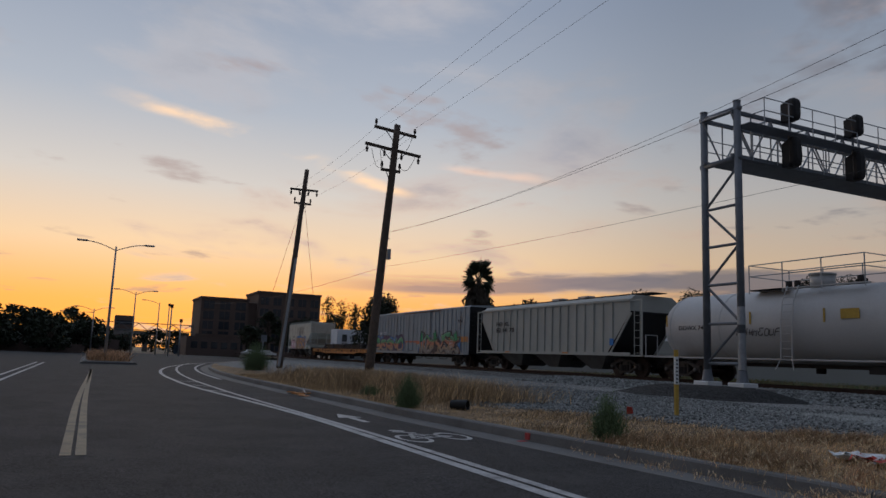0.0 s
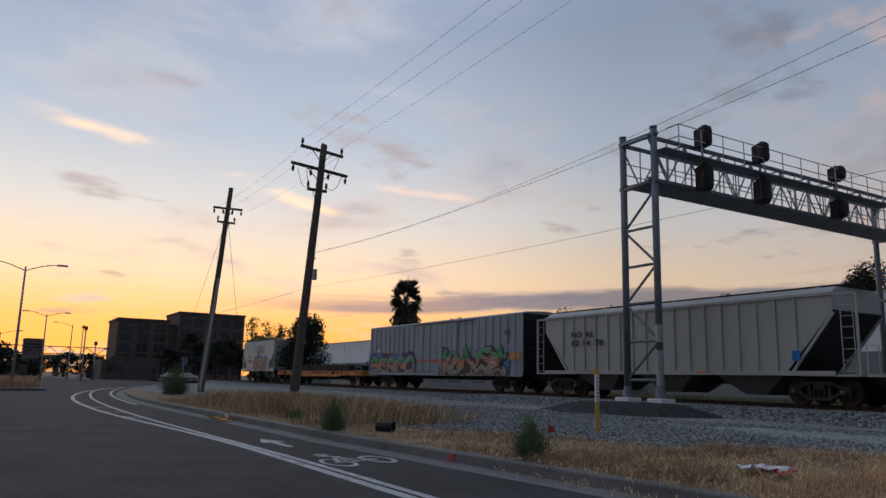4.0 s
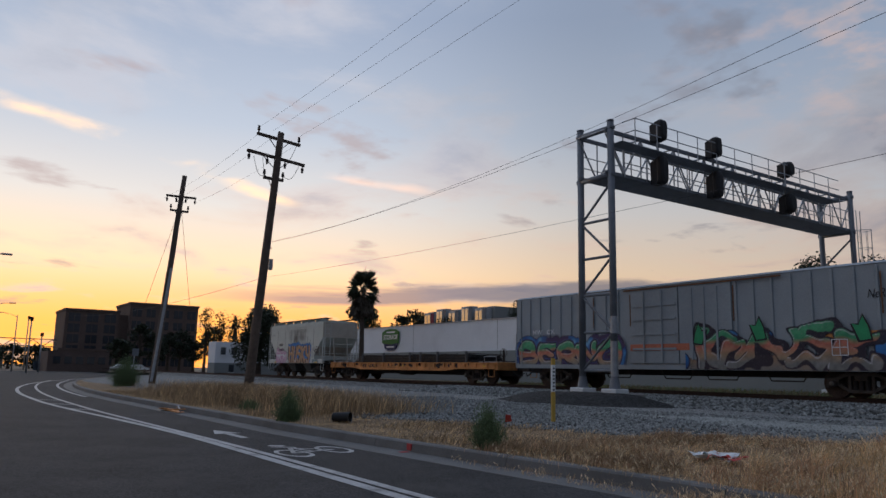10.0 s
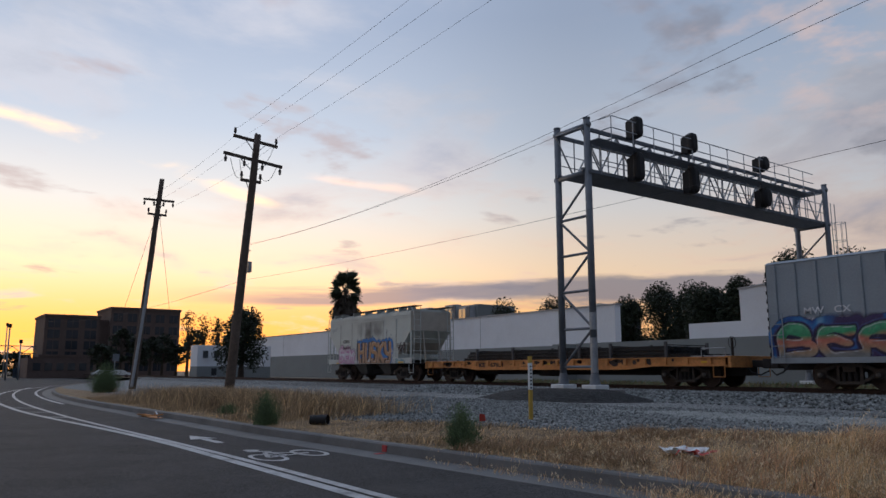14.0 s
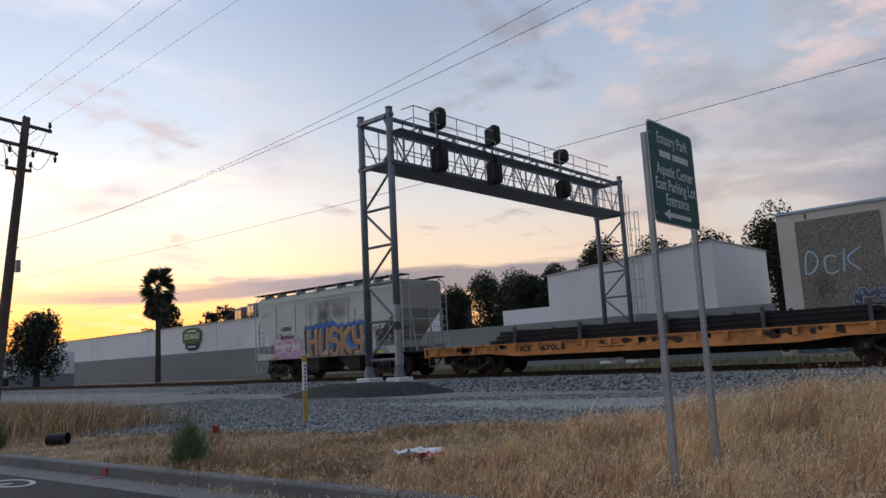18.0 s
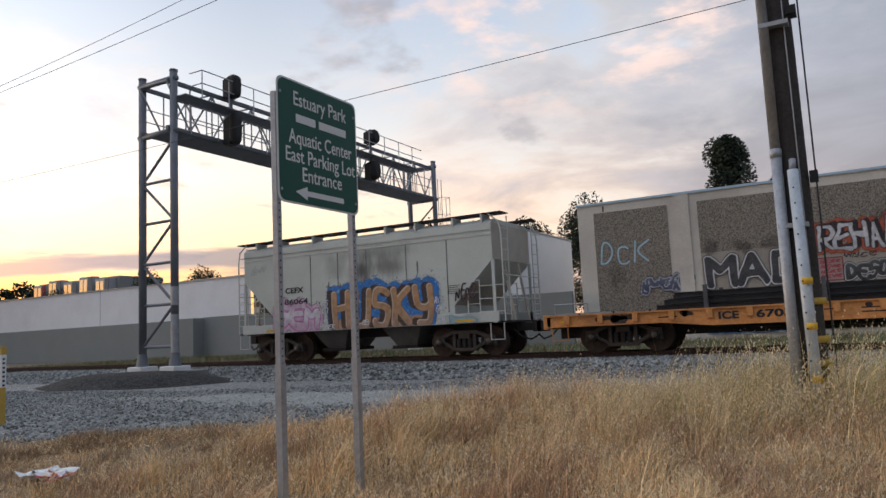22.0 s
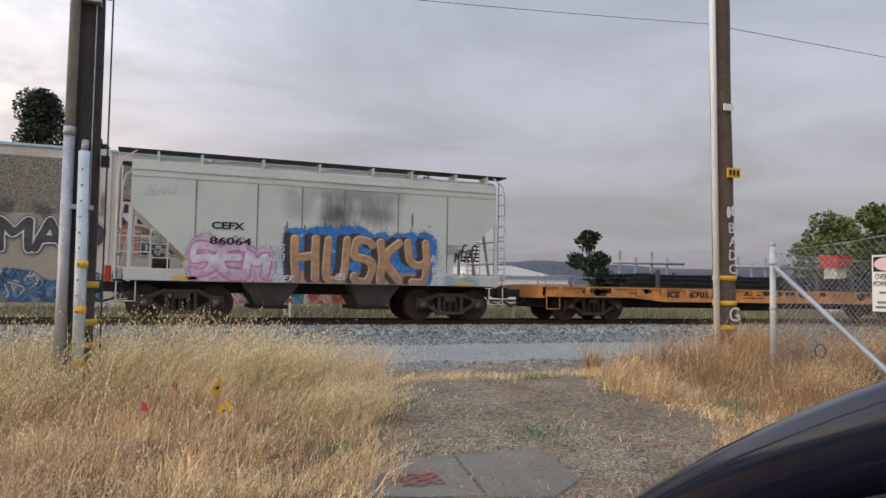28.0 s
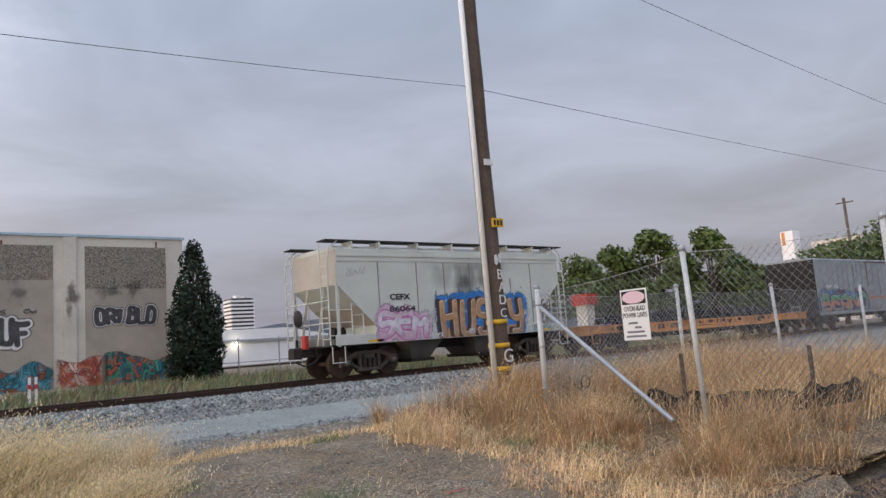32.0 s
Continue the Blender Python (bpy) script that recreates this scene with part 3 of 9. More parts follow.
def bare_patch():
    """The worn dirt drive between the kerb and the gravel, ragged at its edges."""
    verts, faces = [], []
    nx, ny = 46, 64
    for i in range(ny + 1):
        for j in range(nx + 1):
            x, y = 0.6 + j * 0.15, 5.8 + i * 0.11
            c = 3.5 + 0.25 * (y - 6.0)
            edge = 1.75 + 0.55 * noise.noise((x * 0.9, y * 0.9, 1)) + 0.3 * noise.noise((x * 2.7, y * 2.7, 4)) - abs(x - c)
            verts.append((x, y, ground_z(x, y) + 0.014 * min(1.0, max(-1.0, edge * 4.0))))
    w = nx + 1
    for i in range(ny):
        for j in range(nx):
            faces.append((i * w + j, i * w + j + 1, (i + 1) * w + j + 1, (i + 1) * w + j))
    tagged(mesh_part("dirt_drive", verts, faces, "soil", smooth=True), "worn bare dirt driveway with sparse gravel", "ground", kind="structure")


bare_patch()


def wheel_track():
    """Fine pale gravel packed by tyres, fading out at ragged edges."""
    verts, faces = [], []
    nx, ny = 150, 34
    for i in range(ny + 1):
        for j in range(nx + 1):
            x, y = -18 + j * 0.32, 12.4 + i * 0.16
            mid = 14.9 + 0.35 * math.sin(x * 0.12) + 0.4 * noise.noise((x * 0.15, 0, 2))
            edge = 1.6 + 0.5 * noise.noise((x * 0.7, y * 0.9, 1)) + 0.35 * noise.noise((x * 2.7, y * 2.9, 4)) - abs(y - mid) - 1.6 * smooth(-9, -17, x)
            verts.append((x, y, ground_z(x, y) + 0.02 * min(1.0, max(-1.0, edge * 2.0))))
    w = nx + 1
    for i in range(ny):
        for j in range(nx):
            faces.append((i * w + j, i * w + j + 1, (i + 1) * w + j + 1, (i + 1) * w + j))
    tagged(mesh_part("wheel_track", verts, faces, "packed", smooth=True), "pale packed fine gravel of the service track", "ground", kind="structure")


wheel_track()


def kerbs():
    k = thing("kerb", "weathered grey concrete kerb with gutter joints", "kerb", kind="structure")
    x = 1.0
    while x > -110:
        x1 = x - 3.0
        bm = bmesh.new()
        v = []
        for xx in (x - 0.012, x1):
            y = kerb_y(xx)
            v.append([bm.verts.new((xx, y + o, z)) for o, z in ((-0.45, 0.004), (0.0, 0.012), (0.02, 0.13), (0.045, 0.15), (0.165, 0.155), (0.165, -0.03), (-0.45, -0.03))])
        n = len(v[0])
        for i in range(n):
            bm.faces.new((v[0][i], v[0][(i + 1) % n], v[1][(i + 1) % n], v[1][i]))
        bm.faces.new(v[0]), bm.faces.new(v[1][::-1])
        part("kerb_stone", bm, "kerb", k)
        x = x1
    bm = bmesh.new()
    y = kerb_y(-10.1) - 0.004
    add_box(bm, -10.14, y + 0.004, 0.03, -10.02, y + 0.03, 0.125)
    add_box(bm, -10.10, y - 0.16, 0.006, -10.0, y - 0.02, 0.016)
    part("paint_mark", bm, "red_mark", k, "red survey paint mark on the kerb face")


kerbs()


def ribbon(bm, pts, w, z=0.006):
    prev = None
    for i, (x, y) in enumerate(pts):
        a = Vector(pts[max(0, i - 1)]) - Vector(pts[min(len(pts) - 1, i + 1)])
        n = Vector((-a.y, a.x)).normalized() * w / 2
        cur = (bm.verts.new((x + n.x, y + n.y, z)), bm.verts.new((x - n.x, y - n.y, z)))
        if prev:
            bm.faces.new((prev[0], prev[1], cur[1], cur[0]))
        prev = cur


def markings():
    t = thing("road_markings", "worn white and yellow road paint on asphalt", "road marking", kind="structure")

    def outer(x):
        return 3.0 - 0.85 * smooth(-12, -28, x) + max(0.0, -x - 31) ** 2 * 0.0050

    def inner(x):
        return 3.2 - 0.35 * smooth(-9, -24, x) + max(0.0, -x - 27) ** 2 * 0.0030
    bm = bmesh.new()
    ribbon(bm, [(x, outer(x)) for x in steps(-72, 6, 1.0)], 0.15)
    part("outer_line", bm, "road_paint", t)
    bm = bmesh.new()
    ribbon(bm, [(x, inner(x)) for x in steps(-62, 6, 1.0)], 0.12)
    part("inner_line", bm, "road_paint", t)
    bm = bmesh.new()
    ribbon(bm, [(x, 4.05 + max(0.0, -x - 30) ** 2 * 0.0036) for x in steps(-62, -31, 1.0)], 0.13)
    part("bike_edge_line", bm, "road_paint", t)
    for x in (-23.0, -26.0, -29.0):
        bm = bmesh.new()
        ribbon(bm, [(x, outer(x)), (x + 0.9, inner(x + 0.9))], 0.12)
        part("hatch_bar", bm, "road_paint", t)
    for y in (-0.92, -0.77):
        bm = bmesh.new()
        ribbon(bm, [(x, y + (0.35 if y < -0.8 else 0.2) * smooth(-14, -42, x)) for x in steps(-40, -9.5, 1)], 0.11)
        part("centre_line", bm, "yellow_line", t, "faded yellow centre line over a tar seam")
    for y in (-3.12, -3.5):
        bm = bmesh.new()
        ribbon(bm, [(x, y) for x in steps(-52, 8, 2)], 0.12)
        part("far_lane_line", bm, "road_paint", t)
    # straight arrow
    bm = bmesh.new()
    x, y = -13.1, 3.74
    for poly in (((0, -0.07), (-1.0, -0.07), (-1.0, 0.07), (0, 0.07)), ((-0.9, -0.24), (-1.75, 0.0), (-0.9, 0.24))):
        bm.faces.new([bm.verts.new((x + a, y + b, 0.006)) for a, b in poly])
    part("arrow", bm, "road_paint", t)
    # cyclist symbol: two wheels, frame and rider's helmet
    bm = bmesh.new()

    def ring(cx, cy, r, w=0.07, n=20):
        i = [bm.verts.new((cx + (r - w) * math.cos(2 * math.pi * k / n), cy + (r - w) * math.sin(2 * math.pi * k / n), 0.006)) for k in range(n)]
        o = [bm.verts.new((cx + r * math.cos(2 * math.pi * k / n), cy + r * math.sin(2 * math.pi * k / n), 0.006)) for k in range(n)]
        for k in range(n):
            bm.faces.new((i[k], o[k], o[(k + 1) % n], i[(k + 1) % n]))
    cx, cy = -10.72, 3.93
    for dx, dy in ((0.12, -0.37), (-0.12, 0.37)):
        ring(0.0, 0.0, 0.24, 0.06)
        for v in list(bm.verts)[-40:]:
            v.co.x, v.co.y = cx + dx + v.co.x * 2.0, cy + dy + v.co.y
    for a, b, w in (((0.12, -0.37), (-0.52, -0.16), 0.07), ((-0.52, -0.16), (-0.12, 0.37), 0.07), ((-0.52, -0.16), (-0.02, 0.0), 0.06), ((-0.02, 0.0), (-0.12, 0.37), 0.07), ((-0.02, 0.0), (0.12, -0.37), 0.07), ((-0.80, -0.34), (-0.60, -0.02), 0.09), ((-1.02, -0.30), (-0.86, -0.12), 0.16)):
        ribbon(bm, [(cx + a[0], cy + a[1]), (cx + b[0], cy + b[1])], w)
    part("bicycle_symbol", bm, "road_paint", t, "white bicycle lane symbol")


markings()


def railway():
    t = thing("railway_track", "rusty rails on dark timber sleepers in ballast", "railway track", kind="structure")
    prof = ((-0.07, -0.16), (0.07, -0.16), (0.07, -0.145), (0.012, -0.125), (0.012, -0.045), (0.036, -0.035), (0.036, 0.0), (-0.036, 0.0), (-0.036, -0.035), (-0.012, -0.045), (-0.012, -0.125), (-0.07, -0.145))
    for y in (TRACK_Y - 0.7175, TRACK_Y + 0.7175):
        bm = bmesh.new()
        add_prism(bm, [(y + a, RAIL_Z + z) for a, z in prof], -420, 420, axis="x")
        part("rail", bm, "rail", t)
    bm = bmesh.new()
    add_box(bm, -0.115, TRACK_Y - 1.3, 0.35, 0.115, TRACK_Y + 1.3, 0.465)
    tie = part("sleeper", bm, "tie", t, bevel=0.012)
    tie.location.x = -45
    for i in range(1, 150):
        o = tie.copy()
        scene.collection.objects.link(o)
        o.location.x = -45 + i * 0.55
    bm = bmesh.new()
    for i in range(-90, 150):
        x = -45 + i * 0.55
        if not -45 <= x <= 37.5 or i < 0:
            add_box(bm, x - 0.115, TRACK_Y - 1.3, 0.35, x + 0.115, TRACK_Y + 1.3, 0.465)
    tagged(part("far_sleepers", bm, "tie", t), kind="stuff")


railway()

# ---------------------------------------------------------------- signal gantry


def gantry():
    g = thing("signal_gantry", "grey steel railway signal gantry over the tracks", "signal gantry", at=(0, 0, 0))
    xa, xb, yn, yf, zb, zt = -21.42, -19.78, 20.15, 38.4, 0.68, 11.06
    low, top = 8.80, 10.55
    for y in (yn, yf):
        for x in (xa, xb):
            leg = tube_part("leg", (x, y, zb + 0.02), (x, y, zt), 0.135, "gantry", g, n=16)
            part_bm = bmesh.new()
            add_tube(part_bm, (x, y, zb + 0.02), (x, y, zb + 0.45), 0.215, 12, 0.14)
            part("flared_foot", part_bm, "gantry", leg)
            tube_part("cap", (x, y, zt), (x, y, zt + 0.05), 0.15, "gantry", leg, n=12)
            box_part("plinth", (x - 0.36, y - 0.36, zb - 0.16), (x + 0.36, y + 0.36, zb + 0.02), "sign_white", g, "pale concrete plinth", bevel=0.02)
        zs = [1.36 + i * 1.45 for i in range(5)]
        for i, z in enumerate(zs):
            add = bmesh.new()
            add_tube(add, (xa, y, z), (xb, y, z), 0.055, 8)
            part("rung", add, "gantry", g)
            if i < 5:
                add = bmesh.new()
                p, q = ((xa, y, z), (xb, y, z + 1.45)) if i % 2 == 0 else ((xb, y, z), (xa, y, z + 1.45))
                add_tube(add, p, q, 0.05, 8)
                part("brace", add, "gantry", g)
        tube_part("cross_arm", (xa - 0.15, y, low + 0.1), (xb + 0.15, y, low + 0.1), 0.11, "gantry", g, n=12)
        tube_part("cross_arm", (xa - 0.15, y, top + 0.25), (xb + 0.15, y, top + 0.25), 0.11, "gantry", g, n=12)
    # box truss
    y0, y1 = yn - 0.2, yf + 0.2
    for x in (xa + 0.12, xb - 0.12):
        for z in (low + 0.2, top + 0.15):
            box_part("chord", (x - 0.06, y0, z - 0.07), (x + 0.06, y1, z + 0.07), "gantry", g)
        n = 18
        for i in range(n):
            ya, yb = y0 + (y1 - y0) * i / n, y0 + (y1 - y0) * (i + 1) / n
            bm = bmesh.new()
            if i % 2 == 0:
                add_tube(bm, (x, ya, top + 0.1), (x, yb, low + 0.25), 0.035, 6)
            else:
                add_tube(bm, (x, ya, low + 0.25), (x, yb, top + 0.1), 0.035, 6)
            part("web_member", bm, "gantry_light", g)
            bm = bmesh.new()
            add_tube(bm, (x, yb, low + 0.2), (x, yb, top + 0.15), 0.028, 6)
            part("post", bm, "gantry_light", g)
    for i in range(10):
        y = y0 + (y1 - y0) * i / 9
        bm = bmesh.new()
        add_tube(bm, (xa + 0.12, y, top + 0.15), (xb - 0.12, y, top + 0.15), 0.035, 6)
        part("tie_bar", bm, "gantry_light", g)
    # walkways of grating
    for z, xl, xr in ((low + 0.14, xa + 0.15, xb - 0.15), (top - 0.42, xb - 0.1, xb + 0.55)):
        k = 0
        while xl + k * 0.09 < xr:
            box_part("walkway_slat", (xl + k * 0.09, y0 + 0.2, z - 0.04), (xl + k * 0.09 + 0.06, y1 - (0.2 if z < 9.5 else 2.4), z), "gantry", g)
            k += 1
    for z, h, xr, ye in ((low + 0.14, 1.05, xb - 0.02, y1), (top - 0.42, 1.08, xb + 0.55, y1 - 2.4)):
        rails = bmesh.new()
        for hh in (h, h * 0.55):
            add_tube(rails, (xr, y0 + 1.0, z + hh), (xr, ye, z + hh), 0.022, 6)
            if z > 9.5:
                add_tube(rails, (xb - 0.1, y0 + 1.0, z + hh), (xr, y0 + 1.0, z + hh), 0.022, 6)
            else:
                add_tube(rails, (xa + 0.04, y0 + 0.3, z + hh), (xa + 0.04, ye, z + hh), 0.022, 6)
        part("handrail", rails, "gantry_light", g)
        k = 0
        while y0 + 1.0 + k * 1.3 < ye:
            tube_part("stanchion", (xr, y0 + 1.0 + k * 1.3, z), (xr, y0 + 1.0 + k * 1.3, z + h), 0.02, "gantry_light", g, n=6)
            k += 1
    # caged ladder on the far support
    lad = bmesh.new()
    lx = xb + 0.35
    for dy in (-0.2, 0.2):
        add_tube(lad, (lx, yf + dy, 1.2), (lx, yf + dy, low + 1.2), 0.022, 6)
    for i in range(26):
        add_tube(lad, (lx, yf - 0.2, 1.4 + i * 0.3), (lx, yf + 0.2, 1.4 + i * 0.3), 0.013, 5)
    ladder = part("ladder", lad, "gantry_light", g)
    for i in range(7):
        bm = bmesh.new()
        z = 3.2 + i * 0.95
        pts = [(lx + 0.36 * math.sin(a) * 1.7, yf + 0.34 * math.cos(a), z) for a in [math.pi * k / 8 for k in range(9)]]
        add_path(bm, pts, 0.014, 5)
        part("cage_hoop", bm, "gantry_light", ladder)
    for k in range(5):
        a = math.pi * (k + 0.5) / 5
        tube_part("cage_strap", (lx + 0.36 * math.sin(a) * 1.7, yf + 0.34 * math.cos(a), 3.2), (lx + 0.36 * math.sin(a) * 1.7, yf + 0.34 * math.cos(a), 8.9), 0.012, "gantry_light", ladder, n=5)
    # three masts, each with an upper and a lower signal head facing +x
    for y in (22.65, 26.3, 31.9):
        mast = tube_part("signal_mast", (xb + 0.24, y, low + 0.1), (xb + 0.24, y, top + 0.94), 0.05, "gantry", g, n=10)
        last = y > 30
        for z, hh in ((top + 0.54, 0.36 if last else 0.45), (low + 0.62, 0.48 if last else 0.60)):
            hw, e = (0.32, 0.9) if last else (0.23, 0.5)
            ring = [2 * math.pi * k / 28 for k in range(28)]

            def outline(f):
                return [(y + f * hw * math.copysign(abs(math.cos(a)) ** e, math.cos(a)), z + f * hh * math.copysign(abs(math.sin(a)) ** e, math.sin(a))) for a in ring]
            # a shrouded head: full in the middle, drawn in at front and back
            bm = bmesh.new()
            rows = [[bm.verts.new((xb + dx, p[0] + 0.015 * noise.noise((p[0] * 9, p[1] * 9, dx * 9)), p[1])) for p in outline(f)] for dx, f in ((0.34, 0.90), (0.38, 1.0), (0.52, 0.98), (0.60, 0.86), (0.64, 0.6))]
            for p, q in zip(rows, rows[1:]):
                for k in range(28):
                    bm.faces.new((p[k], p[(k + 1) % 28], q[(k + 1) % 28], q[k]))
            bm.faces.new(rows[0][::-1])
            bm.faces.new(rows[-1])
            part("signal_head", bm, "black", mast, "black shrouded signal head")
            bm = bmesh.new()
            add_prism(bm, [(xb + 0.0, z - hh * 0.92), (xb + 0.34, z - hh * 0.98), (xb + 0.34, z + hh * 0.86), (xb + 0.0, z + hh * 0.62)], y - hw * 0.8, y + hw * 0.8, axis="y")
            part("lamp_case", bm, "black", mast)
    # paint flaking on the near right leg
    for z, h in ((1.15, 1.3), (2.75, 0.65)):
        bm = bmesh.new()
        add_tube(bm, (xb, yn, z), (xb, yn, z + h), 0.139, 16, cap=False)
        part("bare_patch", bm, "galv", g, "whitish scuffed band on the steel leg")


gantry()


def mound():
    verts, faces = [], []
    n, m = 40, 8
    for j in range(m + 1):
        for i in range(n):
            a = 2 * math.pi * i / n
            r = j / m
            rr = r * (1 + 0.08 * noise.noise((3 * math.cos(a), 3 * math.sin(a), 2)))
            x, y = -20.2 + 4.6 * rr * math.cos(a), 18.9 + 3.0 * rr * math.sin(a)
            z = 0.10 + 0.46 * (1 - smooth(0.35, 1.0, r)) + 0.03 * noise.noise((x * 2, y * 2, 0))
            verts.append((x, y, z if j < m else 0.05))
    for j in range(m):
        for i in range(n):
            faces.append((j * n + i, j * n + (i + 1) % n, (j + 1) * n + (i + 1) % n, (j + 1) * n + i))
    tagged(mesh_part("fill_mound", verts, faces, "cinder", smooth=True), "low dark cinder mound under the gantry foot", "mound", kind="structure")
    box = bmesh.new()
    add_box(box, -22.3, 19.5, 0.3, -18.9, 20.8, 0.55)
    tagged(part("foundation", box, "concrete", bevel=0.03), "concrete foundation pad under the gantry legs", "foundation", kind="structure")


mound()

# ---------------------------------------------------------------- buildings behind the track


def storage():
    YW = 40.0
    w = thing("storage_building", "long white self-storage warehouse above a grey wall", "warehouse", kind="")
    box_part("wall", (-108, YW + 0.35, 0.3), (-36.4, YW + 0.95, 5.93), "white_wall", w, "smooth white upper wall")
    box_part("coping", (-108.1, YW + 0.28, 5.93), (-36.3, YW + 1.0, 6.03), "galv", w)
    for x in (-95, -80, -66, -52):
        box_part("panel_joint", (x, YW + 0.335, 3.1), (x + 0.03, YW + 0.36, 5.93), "grey_wall", w)
    s = tagged(box_part("boundary_wall", (-118, YW, 0.2), (-41.5, YW + 0.25, 3.15), "grey_wall"), "long plain grey-painted boundary wall", "wall", kind="structure")
    tagged(box_part("boundary_wall", (-41.5, YW - 1.0, 0.2), (-40.0, YW + 0.25, 3.2), "grey_wall"), "grey-painted corner of the boundary wall", "wall", kind="structure")
    tagged(box_part("boundary_wall", (-40.0, YW, 0.2), (-12.6, YW + 0.25, 3.25), "grey_wall"), "long plain grey-painted boundary wall", "wall", kind="structure")
    b = thing("white_block", "tall windowless white storage block behind a grey wall", "warehouse")
    bm = bmesh.new()
    add_prism(bm, [(-26.4, 0.3), (-15.6, 0.3), (-15.6, 6.95), (-26.4, 6.15)], YW + 0.3, YW + 9)
    part("wall", bm, "white_wall", b)
    box_part("lower_block", (-30.3, YW + 0.5, 0.3), (-26.45, YW + 6, 4.25), "white_wall", b)
    bm = bmesh.new()
    add_prism(bm, [(-26.45, 6.15), (-15.55, 6.95), (-15.55, 7.05), (-26.45, 6.25)], YW + 0.24, YW + 9)
    part("coping", bm, "galv", b)
    return s


storage()


def warehouse():
    Y = 41.2
    w = thing("panel_warehouse", "weathered cream concrete warehouse with exposed-aggregate panels and graffiti", "warehouse")
    x0, x1, zt = -12.4, 14.3, 7.85
    box_part("wall", (x0, Y, 0.3), (x1, Y + 18, zt), "cream_wall", w)
    box_part("flashing", (x0 - 0.05, Y - 0.08, zt), (x1 + 0.08, Y + 18, zt + 0.12), "blue_trim", w, "pale blue metal roof flashing")
    panels = [(-11.5, -7.6), (-6.1, -2.2), (-0.95, 3.0), (4.35, 8.15), (9.55, 13.4)]
    for (a, b), mid in zip(panels, (1.2, 4.75, 5.2, 5.75, 5.3)):
        box_part("panel", (a, Y - 0.035, 0.7), (b, Y - 0.003, mid), "pebble_plain", w, "lower panel rolled over with grey-beige paint")
        box_part("panel", (a, Y - 0.037, mid), (b, Y - 0.003, 7.4), "pebble", w, "coarse exposed pebble aggregate panel")
    for a, b in ((-7.2, -6.5), (-1.9, -1.25), (3.5, 3.95), (8.6, 9.15)):
        box_part("pilaster", (a, Y - 0.10, 0.3), (b, Y - 0.003, zt - 0.02), "cream_wall", w)
    for x in (3.22, -1.8):
        tube_part("downpipe", (x, Y - 0.12, 0.4), (x, Y - 0.12, zt), 0.06, "sign_white", w, n=8)
    for x, z, h in ((-11.0, 7.45, 0.3), (9.0, 7.2, 0.5), (12.9, 7.2, 0.5), (6.0, 7.3, 0.3)):
        box_part("rust_stain", (x, Y - 0.012, z), (x + 0.09, Y - 0.003, z + h), "rustpatch", w)
    return w


WAREHOUSE = warehouse()

# ---------------------------------------------------------------- lettering


def text_part(name, s, size, m, material, parent=None, label="", fat=0.0, depth=0.003, width=None, shear=0.0):
    """Letters standing in the xz plane, facing -y, laid out from their lower left corner."""
    cu = bpy.data.curves.new(name, "FONT")
    cu.body, cu.size, cu.extrude, cu.offset, cu.shear = s, size, depth, fat, shear
    cu.resolution_u = 3
    tmp = bpy.data.objects.new(name, cu)
    scene.collection.objects.link(tmp)
    dg = bpy.context.evaluated_depsgraph_get()
    me = bpy.data.meshes.new_from_object(tmp.evaluated_get(dg))
    bpy.data.objects.remove(tmp)
    xs = [v.co.x for v in me.vertices]
    k = width / (max(xs) - min(xs)) if width else 1.0
    turn = Matrix.Rotation(radians(90), 4, "X")
    x0 = min(xs)
    for v in me.vertices:
        v.co = m @ (turn @ Vector(((v.co.x - x0) * k, v.co.y, v.co.z)))
    me.materials.clear()
    me.materials.append(M[material])
    ob = new(name, me)
    ob.parent = parent
    if label:
        ob["label"] = label
    return ob


def blob(name, x0, z0, x1, z1, y, material, parent, seed, rough=0.12, lumps=3.0, label="", thick=0.003):
    """A ragged sprayed patch on a plane facing -y."""
    bm = bmesh.new()
    n = 72
    cx, cz, w, h = (x0 + x1) / 2, (z0 + z1) / 2, (x1 - x0) / 2, (z1 - z0) / 2
    pts = []
    for k in range(n):
        a = 2 * math.pi * k / n
        c, s = math.cos(a), math.sin(a)
        r = 1.0 / max(abs(c), abs(s)) ** (0.75 if w > 1.0 else 0.25)
        r *= 0.93 + rough * noise.noise((lumps * c * w, lumps * s * h, seed * 7.3))
        pts.append((cx + w * r * c, cz + h * r * s))
    add_prism(bm, pts, y - thick, y)
    return part(name, bm, material, parent, label)


def spray(name, col):
    M[name] = mat(name, col, 0.6, var=0.22, scale=2.5, fine=25, bump=0)


for nm, col in (("spray_blue", (0.03, 0.17, 0.48)), ("spray_black", (0.018, 0.018, 0.024)), ("spray_white", (0.68, 0.69, 0.70)), ("spray_green", (0.04, 0.30, 0.12)), ("spray_coral", (0.50, 0.16, 0.09)), ):
    spray(nm, col)


